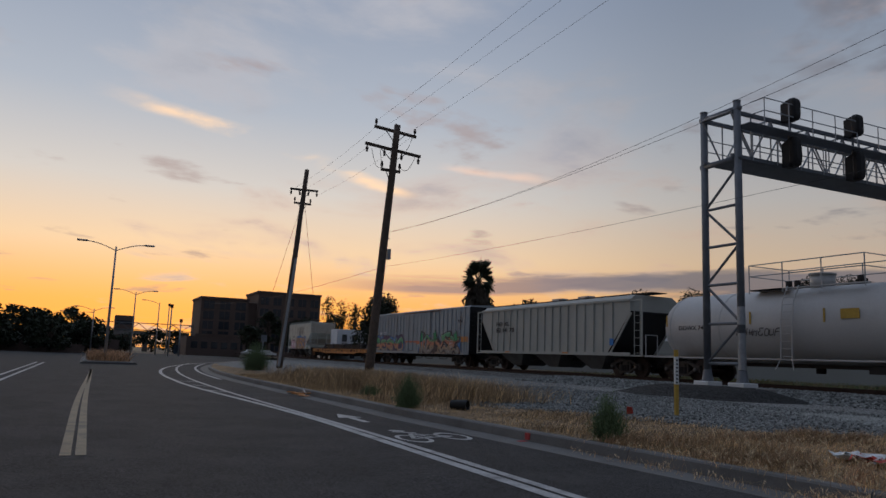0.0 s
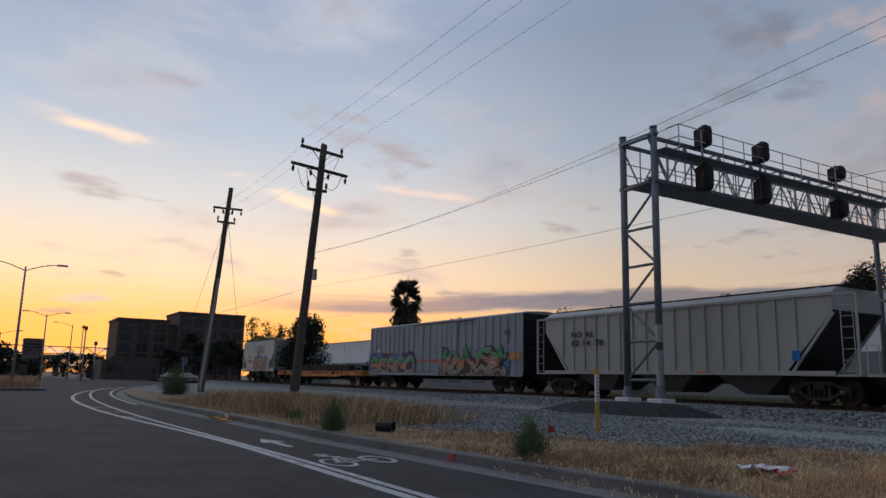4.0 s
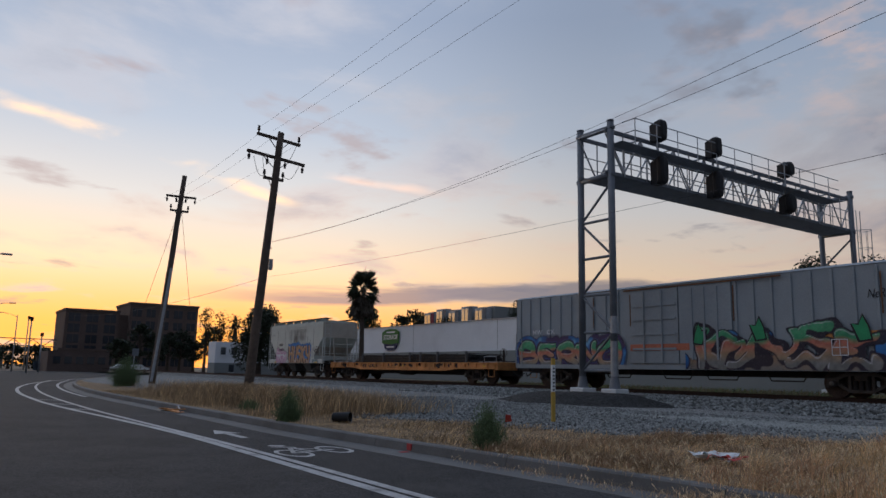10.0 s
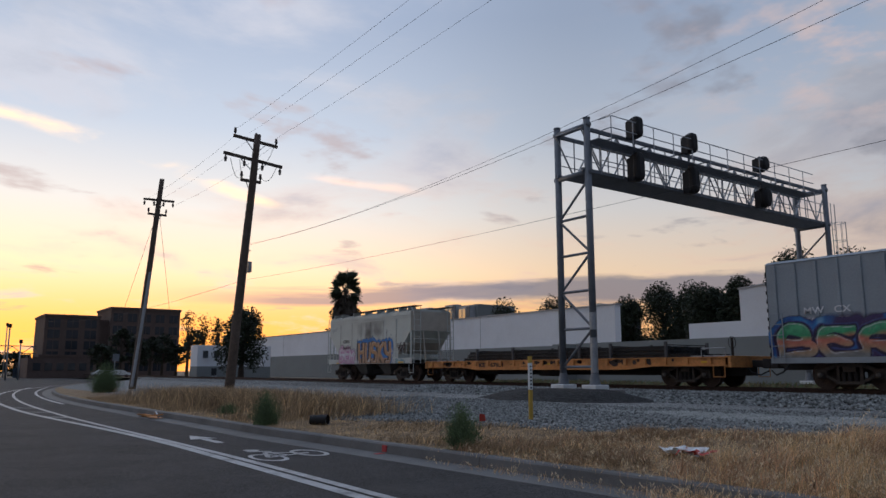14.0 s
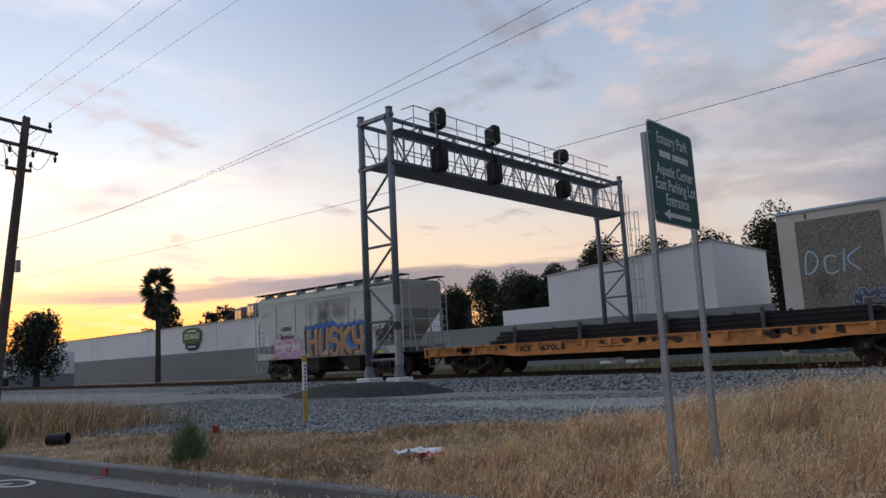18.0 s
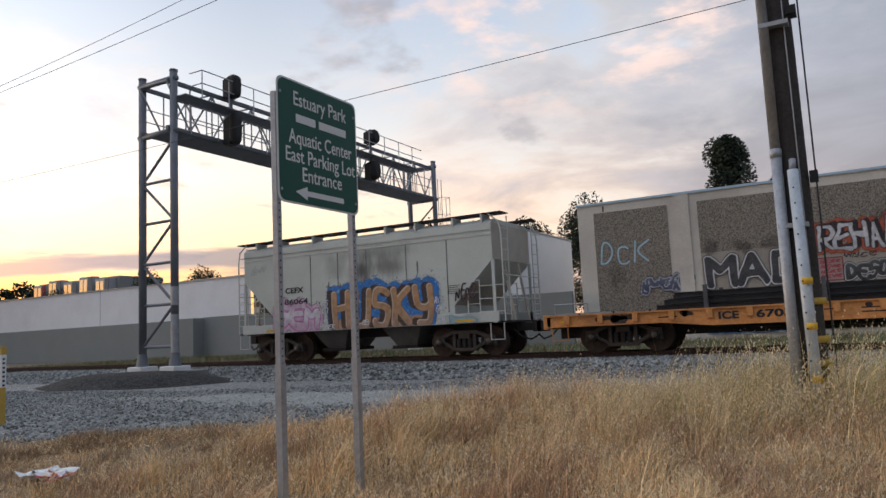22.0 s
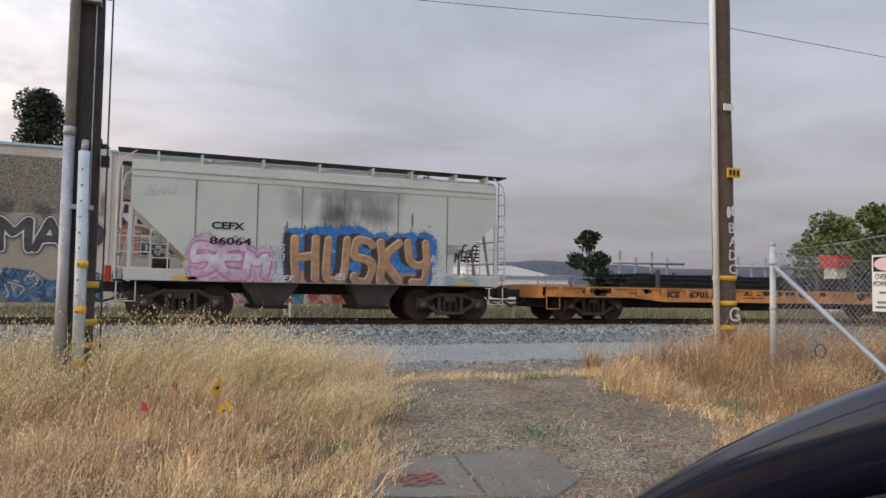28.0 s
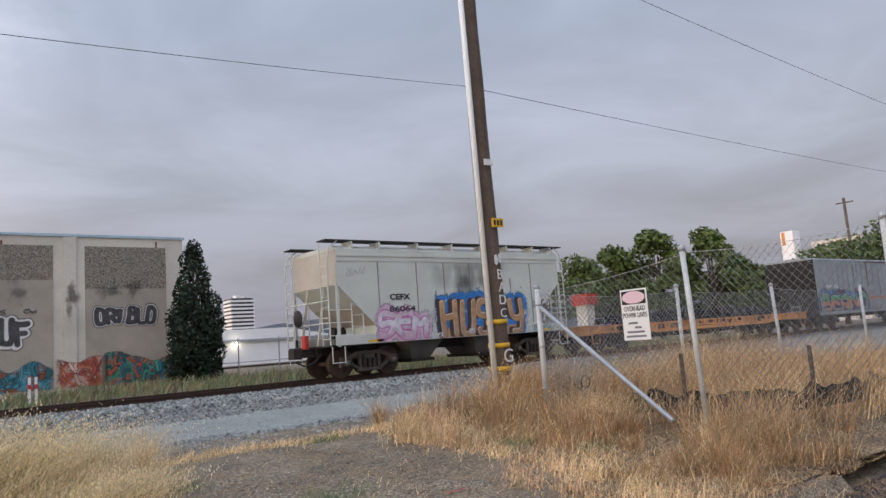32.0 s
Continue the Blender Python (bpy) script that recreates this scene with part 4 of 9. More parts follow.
# ---------------------------------------------------------------- spray paint
# strokes of each letter on a grid of ten by ten, x then height; digits are shapes that spell nothing
GLYPHS = dict(A="00 49 90,23 73", B="00 09 69 88 86 65 05,65 94 91 70 00", C="98 79 29 07 02 20 70 91", D="00 09 59 96 93 50 00", E="99 09 00 90,05 75", F="00 09 99,05 75",
              H="00 09,90 99,05 95", I="20 27,18 38", K="00 09,99 05 90", L="09 00 90", M="00 09 45 99 90", N="00 09 90 99", O="29 07 02 20 70 92 97 79 29",
              R="00 09 79 97 95 74 04,44 90", S="98 79 19 07 05 35 65 94 92 70 10 01", U="09 02 10 40 70 92 99", Y="09 05 24 64 95,99 95 91 70 20")
GLYPHS.update({"1": "00 39 61 99,30 90 95", "2": "09 40 69 90 99,05 35", "3": "99 09 45 05 00 90 82", "4": "00 27 99 78,40 66 90,05 35", "5": "97 49 05 40 92,44 99"})


def lattice(X, Z, s, seed):
    """Smooth value noise, 0 to 1."""
    tab = np.random.RandomState(seed).rand(64, 64)
    u, v = X * s + 100.0, Z * s + 100.0
    i, j = np.floor(u).astype(int), np.floor(v).astype(int)
    f, g = u - i, v - j
    f, g = f * f * (3 - 2 * f), g * g * (3 - 2 * g)
    i, j, i2, j2 = i % 64, j % 64, (i + 1) % 64, (j + 1) % 64
    return (tab[i, j] * (1 - f) + tab[i2, j] * f) * (1 - g) + (tab[i, j2] * (1 - f) + tab[i2, j2] * f) * g


def ease(a, b, V):
    u = np.clip((V - a) / (b - a), 0.0, 1.0)
    return u * u * (3 - 2 * u)


def near_line(X, Z, pts):
    """Distance from every point to a polyline."""
    best = np.full(X.shape, 9.0)
    for (ax, az), (bx, bz) in zip(pts, pts[1:]):
        dx, dz = bx - ax, bz - az
        k = np.clip(((X - ax) * dx + (Z - az) * dz) / max(1e-9, dx * dx + dz * dz), 0, 1)
        best = np.minimum(best, np.hypot(X - ax - k * dx, Z - az - k * dz))
    return best


def soften(pts, n=2):
    """Round a polyline's corners."""
    for _ in range(n):
        out = [pts[0]]
        for (ax, az), (bx, bz) in zip(pts, pts[1:]):
            out += [(ax * 0.75 + bx * 0.25, az * 0.75 + bz * 0.25), (ax * 0.25 + bx * 0.75, az * 0.25 + bz * 0.75)]
        pts = out + [pts[-1]]
    return pts


def word_field(X, Z, word, x, z, w, h, seed=1, slant=0.0, rounding=1, fill=0.80, jitter=0.06):
    """Distance to the strokes of a word written by hand in a box."""
    rng = random.Random(seed)
    best = np.full(X.shape, 9.0)
    step = w / len(word)
    for k, ch in enumerate(word):
        lw, lh = step * fill * rng.uniform(1 - jitter, 1 + jitter), h * rng.uniform(1 - jitter * 1.5, 1 + jitter)
        ox, oz, tilt = x + k * step + rng.uniform(-1, 1) * jitter * step, z + rng.uniform(-1, 0.6) * jitter * h, slant + rng.uniform(-jitter, jitter)
        for line in GLYPHS[ch].split(","):
            pts = [(int(q[0]) / 9, int(q[1]) / 9) for q in line.split()]
            pts = soften([(ox + a * lw + tilt * b * lh, oz + b * lh) for a, b in pts], rounding)
            best = np.minimum(best, near_line(X, Z, pts))
    return best


def bands(Z, z0, z1, cols):
    """Colour by height, from cols[0] at z0 to cols[-1] at z1."""
    u = np.clip((Z - z0) / (z1 - z0), 0, 1) * (len(cols) - 1)
    return np.stack([np.interp(u, range(len(cols)), [c[k] for c in cols]) for k in range(3)], -1)


def paint_material():
    m = mat("spray_paint", (1, 1, 1), 0.55, var=0.16, scale=1.6, fine=30, bump=0)
    t = m.node_tree
    b = t.nodes["Principled BSDF"]
    at = t.nodes.new("ShaderNodeAttribute")
    at.attribute_name = "paint"
    wear = b.inputs["Base Color"].links[0].from_socket
    mul = t.nodes.new("ShaderNodeVectorMath")
    mul.operation = "MULTIPLY"
    t.links.new(wear, mul.inputs[0]), t.links.new(at.outputs["Color"], mul.inputs[1]), t.links.new(mul.outputs[0], b.inputs["Base Color"])
    clear = t.nodes.new("ShaderNodeBsdfTransparent")
    mx = t.nodes.new("ShaderNodeMixShader")
    t.links.new(at.outputs["Alpha"], mx.inputs[0]), t.links.new(clear.outputs[0], mx.inputs[1]), t.links.new(b.outputs[0], mx.inputs[2])
    t.links.new(mx.outputs[0], t.nodes["Material Output"].inputs["Surface"])
    return m


M["spray_paint"] = paint_material()


def paint(name, x0, z0, x1, z1, y, layers, parent, label, cell=0.03):
    """A thin coat of paint on a plane facing -y; layers(X, Z) yields (cover, colour)."""
    nx, nz = int((x1 - x0) / cell) + 2, int((z1 - z0) / cell) + 2
    X, Z = np.meshgrid(x0 + cell * np.arange(nx), z0 + cell * np.arange(nz))
    C, A = np.zeros(X.shape + (3,)), np.zeros(X.shape)
    for cover, col in layers(X, Z):
        a = np.clip(cover, 0, 1)
        both = a + A * (1 - a)
        C = (np.asarray(col) * a[..., None] + C * (A * (1 - a))[..., None]) / np.maximum(both, 1e-6)[..., None]
        A = both
    me = bpy.data.meshes.new(name)
    keep = np.maximum(np.maximum(A[:-1, :-1], A[1:, :-1]), np.maximum(A[:-1, 1:], A[1:, 1:])) > 0.03
    jj, ii = np.nonzero(keep)
    corner = np.stack([jj * nx + ii, jj * nx + ii + 1, (jj + 1) * nx + ii + 1, (jj + 1) * nx + ii], -1)
    used, inv = np.unique(corner, return_inverse=True)
    co = np.stack([X.ravel()[used], np.full(len(used), y), Z.ravel()[used]], -1)
    me.from_pydata(co.tolist(), [], inv.reshape(-1, 4).tolist())
    at = me.color_attributes.new("paint", "FLOAT_COLOR", "POINT")
    at.data.foreach_set("color", np.concatenate([C.reshape(-1, 3)[used], A.reshape(-1, 1)[used]], 1).astype(np.float32).ravel())
    me.materials.append(M["spray_paint"])
    ob = new(name, me)
    ob.parent = parent
    if label:
        ob["label"] = label
    return ob


BLACK, WHITE = (0.018, 0.018, 0.024), (0.68, 0.69, 0.70)


def piece(word, x, z, w, h, y, parent, label, fill, wide=0.12, edge=BLACK, edge_w=0.05, rim=None, halo=None, halo_w=0.25, slant=0.0, rounding=1, seed=1, warp=0.06, drop=(-0.05, -0.04), shine=0.6, cell=0.03, fat=0.80, jitter=0.06, extra=None, floor_z=0.0):
    """Sprayed letters: halo, rim, dark edge with a drop shadow, fill by height, highlights."""
    m = wide + edge_w + (halo_w if halo else 0.06) + 0.12

    def layers(X, Z):
        N1, N2, N3 = lattice(X, Z, 2.2, seed), lattice(X, Z, 9.0, seed + 1), lattice(X, Z, 34.0, seed + 2)
        wx, wz = X + warp * (lattice(X, Z, 1.7, seed + 3) - 0.5) * 2, Z + warp * (lattice(X, Z, 1.9, seed + 4) - 0.5) * 2

        def field(dx=0.0, dz=0.0):
            return word_field(wx - dx, wz - dz, word, x, z, w, h, seed, slant, rounding, fat, jitter)
        D = field()
        if halo:
            edge_of = wide + edge_w + halo_w * (0.45 + 0.9 * N1)
            yield ease(0.02, -0.05, D - edge_of) * (0.86 + 0.2 * N3), np.asarray(halo) * (0.75 + 0.5 * N2)[..., None]
            yield ease(0.10, 0.0, D - edge_of) * 0.5 * ease(0.45, 0.75, N3), halo
        if extra:
            for q in extra(X, Z, D):
                yield q
        S = np.minimum(D, np.minimum(field(*drop), field(drop[0] / 2, drop[1] / 2)))
        if rim:
            yield ease(wide + edge_w + 0.045, wide + edge_w + 0.02, S), rim
        yield ease(wide + edge_w + 0.015, wide + edge_w - 0.015, S) * 0.97, edge
        yield ease(wide + 0.012, wide - 0.012, D) * (0.93 + 0.07 * N2), bands(Z + 0.22 * (N1 - 0.5), z, z + h, fill) * (0.82 + 0.36 * N2)[..., None]
        if shine:
            # a thin bright line along one side of each stroke
            L = field(0.02, -0.03)
            yield ease(0.025, 0.0, np.abs(L - wide)) * ease(wide - 0.005, wide - 0.03, D) * shine, WHITE
        yield ease(0.80, 0.90, N3) * ease(wide + 0.3, wide, D) * 0.25, (0.3, 0.3, 0.3)
    return paint("graffiti", x - m - 0.1, max(floor_z, z - m), x + w + abs(slant) * h + m, z + h + m + 0.1, y, layers, parent, label, cell)


def tag_line(word, x, z, w, h, y, parent, col, width=0.02, seed=1, slant=0.2, label=""):
    """A quick one-line tag."""
    def layers(X, Z):
        D = word_field(X, Z, word, x, z, w, h, seed, slant, 2, 0.75, 0.15)
        yield ease(width * 1.3, width * 0.5, D) * 0.92, col
    return paint("tag", x - 0.1, z - 0.15, x + w + 0.2 * h + 0.1, z + h + 0.15, y, layers, parent, label, 0.015 if h < 0.6 else 0.03)


def smears(x0, z0, x1, z1, y, parent, seed, label, cols, scale=4.0):
    """A band of overlapping coloured strokes that spell nothing."""
    rng = random.Random(seed)

    def layers(X, Z):
        N1, N3 = lattice(X, Z, scale, seed), lattice(X, Z, 20.0, seed + 1)
        ends = ease(0.0, 0.35, X - x0) * ease(0.0, 0.35, x1 - X)
        top = z1 - 0.45 * (z1 - z0) * lattice(X, Z * 0, 1.1, seed + 2)
        body = ends * ease(0.05, -0.05, Z - top)
        yield body * 0.9, bands(N1, 0.15, 0.85, cols) * (0.7 + 0.6 * N3)[..., None]
        for k in range(int((x1 - x0) * 11)):
            ax, az = rng.uniform(x0, x1), rng.uniform(z0, z1 - 0.3)
            pts = [(ax, az)]
            for _ in range(3):
                ax, az = ax + rng.uniform(-0.3, 0.4), min(z1, max(z0, az + rng.uniform(-0.35, 0.55)))
                pts.append((ax, az))
            D = near_line(X, Z, soften(pts, 1))
            r = rng.uniform(0.02, 0.075)
            yield ease(r + 0.035, r + 0.02, D) * body, BLACK
            yield ease(r + 0.01, r - 0.015, D) * body, np.asarray(rng.choice(cols)) * rng.uniform(0.8, 1.5)
    return paint("graffiti", x0, z0 - 0.05, x1, z1 + 0.1, y, layers, parent, label, 0.035)


# ---------------------------------------------------------------- train
TRAIN = []
AXLES = []


def truck(car, x, half=0.89):
    """A two-axle bogie under a wagon: open cast side frames, springs, bearings and axles that turn."""
    for s in (-1, 1):
        y = s * 1.03
        t = bmesh.new()
        for e in (-1, 1):
            add_bar(t, (x + e * 0.42, y, 0.76), (x + e * (half - 0.08), y, 0.60), 0.13, 0.12)
            add_bar(t, (x + e * 0.34, y, 0.22), (x + e * (half - 0.12), y, 0.46), 0.12, 0.10)
            add_bar(t, (x + e * 0.36, y, 0.26), (x + e * 0.36, y, 0.74), 0.13, 0.10)
            add_box(t, x + e * half - 0.19, y - 0.075, WHEEL_R - 0.02, x + e * half + 0.19, y + 0.075, WHEEL_R + 0.19)
            add_box(t, x + e * (half + 0.17) - 0.045, y - 0.07, WHEEL_R - 0.13, x + e * (half + 0.17) + 0.045, y + 0.07, WHEEL_R + 0.06)
        add_box(t, x - 0.48, y - 0.075, 0.71, x + 0.48, y + 0.075, 0.82)
        add_box(t, x - 0.44, y - 0.09, 0.17, x + 0.44, y + 0.09, 0.27)
        frame_ob = part("side_frame", t, "bogie", car, "grimy cast steel bogie side frame", bevel=0.012)
        for k in (-0.19, 0.0, 0.19):
            tube_part("spring", (x + k, s * 1.06, 0.27), (x + k, s * 1.06, 0.56), 0.075, "under", frame_ob, n=8)
        for e in (-half, half):
            tube_part("bearing_cap", (x + e, s * 1.03, WHEEL_R), (x + e, s * 1.17, WHEEL_R), 0.125, "bogie", frame_ob, n=12)
            tube_part("end_cap", (x + e, s * 1.17, WHEEL_R), (x + e, s * 1.20, WHEEL_R), 0.075, "bearing_grey", frame_ob, n=10)
    box_part("bolster", (x - 0.2, -1.1, 0.56), (x + 0.2, 1.1, 0.72), "bogie", car, bevel=0.02)
    for e in (-half, half):
        bm = bmesh.new()
        for s in (-1, 1):
            y = s * 0.7175
            add_tube(bm, (0, y - 0.065, 0), (0, y + 0.065, 0), WHEEL_R, 28)
            add_tube(bm, (0, y - s * 0.09, 0), (0, y - s * 0.06, 0), WHEEL_R + 0.025, 28)
            add_tube(bm, (0, y + s * 0.065, 0), (0, y + s * 0.085, 0), 0.17, 14)
            for k in range(5):
                a = 2 * math.pi * k / 5
                add_box(bm, 0.18, min(y + s * 0.064, y + s * 0.072), -0.03, 0.36, max(y + s * 0.064, y + s * 0.072), 0.03, Matrix.Rotation(a, 4, "Y"))
        add_tube(bm, (0, -1.1, 0), (0, 1.1, 0), 0.075, 10)
        ax = part("wheelset", bm, "wheel_rust", car)
        ax.location = (x + e, 0, WHEEL_R)
        AXLES.append((ax, x + e))


def coupler(car, x, d):
    bm = bmesh.new()
    add_box(bm, min(x, x + d * 0.75), -0.13, 0.72, max(x, x + d * 0.75), 0.13, 0.98)
    add_box(bm, min(x + d * 0.55, x + d * 0.85), -0.2, 0.68, max(x + d * 0.55, x + d * 0.85), 0.2, 1.02)
    part("coupler", bm, "under", car, bevel=0.02)
    bm = bmesh.new()
    add_path(bm, [(x, -0.45, 0.8), (x + d * 0.25, -0.42, 0.55), (x + d * 0.55, -0.35, 0.45), (x + d * 0.8, -0.2, 0.6)], 0.03)
    part("brake_hose", bm, "rubber", car)


def ladder_part(car, x, y, z0, z1, mat_name, dirx=0.42, name="ladder"):
    bm = bmesh.new()
    add_tube(bm, (x, y, z0), (x, y, z1), 0.02, 6)
    add_tube(bm, (x + dirx, y, z0), (x + dirx, y, z1), 0.02, 6)
    z = z0 + 0.15
    while z < z1:
        add_tube(bm, (x, y, z), (x + dirx, y, z), 0.013, 5)
        z += 0.36
    part(name, bm, mat_name, car)


def wagon(name, label, off):
    t = thing(name, label, "railway wagon", group="freight train")
    TRAIN.append((t, off))
    return t


def soot_material():
    m = mat("hopper_side_sooty", (0.56, 0.595, 0.54), 0.6, var=0.10, scale=0.8, fine=20, bump=0.08, stain=(0.45, 0.46, 0.42), stain_amt=0.5)
    t = m.node_tree
    b = t.nodes["Principled BSDF"]
    src = b.inputs["Base Color"].links[0].from_socket
    tc = t.nodes.new("ShaderNodeTexCoord")
    nz = N(t, "ShaderNodeTexNoise", Scale=1.0, Detail=6.0, Roughness=0.6)
    st = t.nodes.new("ShaderNodeMapping")
    st.inputs["Scale"].default_value = (3.2, 1.0, 0.9)
    t.links.new(tc.outputs["Object"], st.inputs[0]), t.links.new(st.outputs[0], nz.inputs["Vector"])
    last = None
    for cx, cz, rx, rz, amt in ((5.35, 3.0, 0.75, 0.70, 0.92), (6.45, 3.05, 0.75, 0.50, 0.7), (4.3, 3.1, 0.6, 0.5, 0.35), (5.8, 3.55, 2.2, 0.35, 0.5), (5.4, 2.3, 0.5, 0.5, 0.35)):
        mp = t.nodes.new("ShaderNodeMapping")
        mp.inputs["Location"].default_value = (-cx / rx, 0, -cz / rz)
        mp.inputs["Scale"].default_value = (1 / rx, 0.0, 1 / rz)
        t.links.new(tc.outputs["Object"], mp.inputs[0])
        ln = t.nodes.new("ShaderNodeVectorMath")
        ln.operation = "LENGTH"
        t.links.new(mp.outputs[0], ln.inputs[0])
        ad = t.nodes.new("ShaderNodeMath")
        ad.operation = "ADD"
        t.links.new(ln.outputs["Value"], ad.inputs[0]), t.links.new(nz.outputs[0], ad.inputs[1])
        r = t.nodes.new("ShaderNodeMapRange")
        r.interpolation_type = "SMOOTHSTEP"
        r.inputs[1].default_value, r.inputs[2].default_value, r.inputs[3].default_value, r.inputs[4].default_value = 0.6, 1.6, amt, 0.0
        t.links.new(ad.outputs[0], r.inputs[0])
        x = t.nodes.new("ShaderNodeMix")
        x.data_type = "RGBA"
        t.links.new(r.outputs[0], x.inputs[0])
        t.links.new(src, x.inputs[6])
        x.inputs[7].default_value = (0.07, 0.068, 0.064, 1)
        src = x.outputs[2]
    t.links.new(src, b.inputs["Base Color"])
    return m


M["hopper_sooty"] = soot_material()


M["seam_dark"] = mat("grimy_weld_seam", (0.20, 0.20, 0.185), 0.8, var=0.4, scale=2, fine=12, bump=0)
M["streak"] = mat("dark_rain_streak", (0.17, 0.165, 0.15), 0.8, var=0.3, scale=3, bump=0)


def hopper_small():
    c = wagon("covered_hopper", "light grey covered hopper wagon with blue and tan graffiti", 0.0)
    L, hw = 10.25, 1.45
    bm = bmesh.new()
    add_prism(bm, [(0, 4.09), (0, 2.95), (1.38, 1.62), (1.38, 1.3), (L - 1.38, 1.3), (L - 1.38, 1.62), (L, 2.95), (L, 4.09)], -hw, hw)
    part("body", bm, "hopper_sooty", c, "light grey side sheets with black soot stains")
    bm = bmesh.new()
    for z, d in ((3.86, 0.03), (3.70, 0.018)):
        add_box(bm, 0.0, -hw - d, z, L, -hw - 0.001, z + 0.05)
        add_box(bm, 0.0, hw + 0.001, z, L, hw + d, z + 0.05)
    part("roof_ledge", bm, "hopper", c)
    for x in (1.57, 3.15, 4.35, 5.55, 7.13, 8.66):
        box_part("seam_rib", (x - 0.016, -hw - 0.011, 1.4), (x + 0.016, -hw - 0.001, 3.68), "seam_dark", c)
    bm = bmesh.new()
    add_prism(bm, [(-hw, 4.09), (-hw + 0.25, 4.22), (hw - 0.25, 4.22), (hw, 4.09)], 0.0, L, axis="x")
    part("roof", bm, "hopper", c)
    for y in (-1.15, 1.15):
        bm = bmesh.new()
        for k in range(4):
            add_box(bm, -0.35, y - 0.3 + k * 0.15, 4.36, L + 0.35, y - 0.3 + k * 0.15 + 0.11, 4.40)
        part("roofwalk", bm, "under", c, "dark grating roof walkway")
    for fx in (0.06, 0.165, 0.32, 0.47, 0.62, 0.735, 0.87, 0.97):
        box_part("roofwalk_bracket", (L * fx - 0.03, -hw - 0.01, 4.02), (L * fx + 0.03, -0.9, 4.36), "hopper", c)
    for k in range(4):
        tube_part("roof_hatch", (1.6 + k * 2.35, 0, 4.2), (1.6 + k * 2.35, 0, 4.34), 0.4, "hopper", c, n=16)
    # side sills and ends
    for s in (-1, 1):
        box_part("side_sill", (-0.12, s * hw - (0.06 if s > 0 else -0.0) - (0.012 if s < 0 else 0), 1.03), (L + 0.12, s * hw + (0.012 if s > 0 else 0.06), 1.34), "hopper", c, bevel=0.01)
    box_part("centre_sill", (-0.2, -0.3, 0.72), (L + 0.2, 0.3, 1.03), "under", c)
    for x, d in ((0.0, 1), (L, -1)):
        xe = x - d * 0.32
        box_part("end_platform", (min(xe, x + d * 1.3), -hw + 0.07, 1.0), (max(xe, x + d * 1.3), hw - 0.07, 1.06), "under", c)
        bm = bmesh.new()
        add_prism(bm, [(x, 2.97), (x - d * 0.004, 2.97), (x + d * 1.37, 1.615), (x + d * 1.37, 1.65)], -hw + 0.02, hw - 0.02)
        part("slope_sheet", bm, "hopper_warm_end", c, "sloping end sheet, cream with warm evening light in its colour")
        bm = bmesh.new()
        add_box(bm, min(x - d * 0.012, x - d * 0.002), -hw + 0.02, 2.97, max(x - d * 0.012, x - d * 0.002), hw - 0.02, 4.08)
        part("end_sheet", bm, "hopper_warm_end", c, "upper end sheet, cream with warm evening light in its colour")
        for y in (-hw + 0.03, hw - 0.03):
            bm = bmesh.new()
            add_box(bm, x + d * 0.0 - 0.045, y - 0.03, 1.0, x + 0.045, y + 0.03, 2.95)
            part("corner_post", bm, "hopper", c)
            ladder_part(c, x + (0.5 if d > 0 else -0.92), y, 1.1, 2.35, "hopper", name="side_ladder")
            bm = bmesh.new()
            add_path(bm, [(xe, y, 1.05), (xe, y, 3.7), (xe + d * 0.08, y, 4.1), (x + d * 0.1, y, 4.36)], 0.024)
            part("end_ladder_rail", bm, "hopper", c)
        for y0, y1 in ((-hw + 0.03, -hw + 0.48), (hw - 0.03, hw - 0.48)):
            bm = bmesh.new()
            for k in range(9):
                add_tube(bm, (xe, y0, 1.25 + 0.33 * k), (xe, y1, 1.25 + 0.33 * k), 0.014, 5)
            add_tube(bm, (xe, y1, 1.05), (xe, y1, 4.3), 0.02, 6)
            part("end_ladder", bm, "hopper", c)
        # inner uprights of the end cage, the crossover step and hand grabs
        for y in (-0.55, 0.55):
            bm = bmesh.new()
            add_bar(bm, (xe + d * 0.05, y, 1.05), (x + d * 0.05, y, 2.95), 0.06, 0.07)
            part("end_brace", bm, "hopper_warm_end", c)
        for z in (1.75, 2.45):
            bm = bmesh.new()
            add_path(bm, [(xe, -hw + 0.06, z), (xe, hw - 0.06, z)], 0.02)
            part("grab_rail", bm, "hopper", c)
        for y in (-hw + 0.02, hw - 0.02):
            bm = bmesh.new()
            add_path(bm, [(xe + d * 0.05, y, 1.0), (xe + d * 0.05, y, 0.5), (xe + d * 0.5, y, 0.5), (xe + d * 0.5, y, 1.0)], 0.02)
            part("sill_step", bm, "hopper", c)
            bm = bmesh.new()
            for q in (x + d * 0.02, x + d * 0.5):
                add_path(bm, [(q, y, 1.06), (q, y, 2.15)], 0.017)
            for z in (1.35, 1.75, 2.15):
                add_path(bm, [(xe, y, z), (x + d * 0.5, y, z)], 0.015)
            part("corner_grab", bm, "hopper", c)
        coupler(c, x - d * 0.12, -d)
    tube_part("brake_wheel", (-0.42, 0.5, 2.0), (-0.38, 0.5, 2.0), 0.28, "under", c, n=16)
    bm = bmesh.new()
    add_tube(bm, (0.55, 0.0, 1.45), (1.0, 0.0, 1.45), 0.2, 12)
    part("brake_cylinder", bm, "under", c)
    # outlets
    for a, b in ((2.75, 4.55), (5.7, 7.5)):
        bm = bmesh.new()
        bot = 0.36
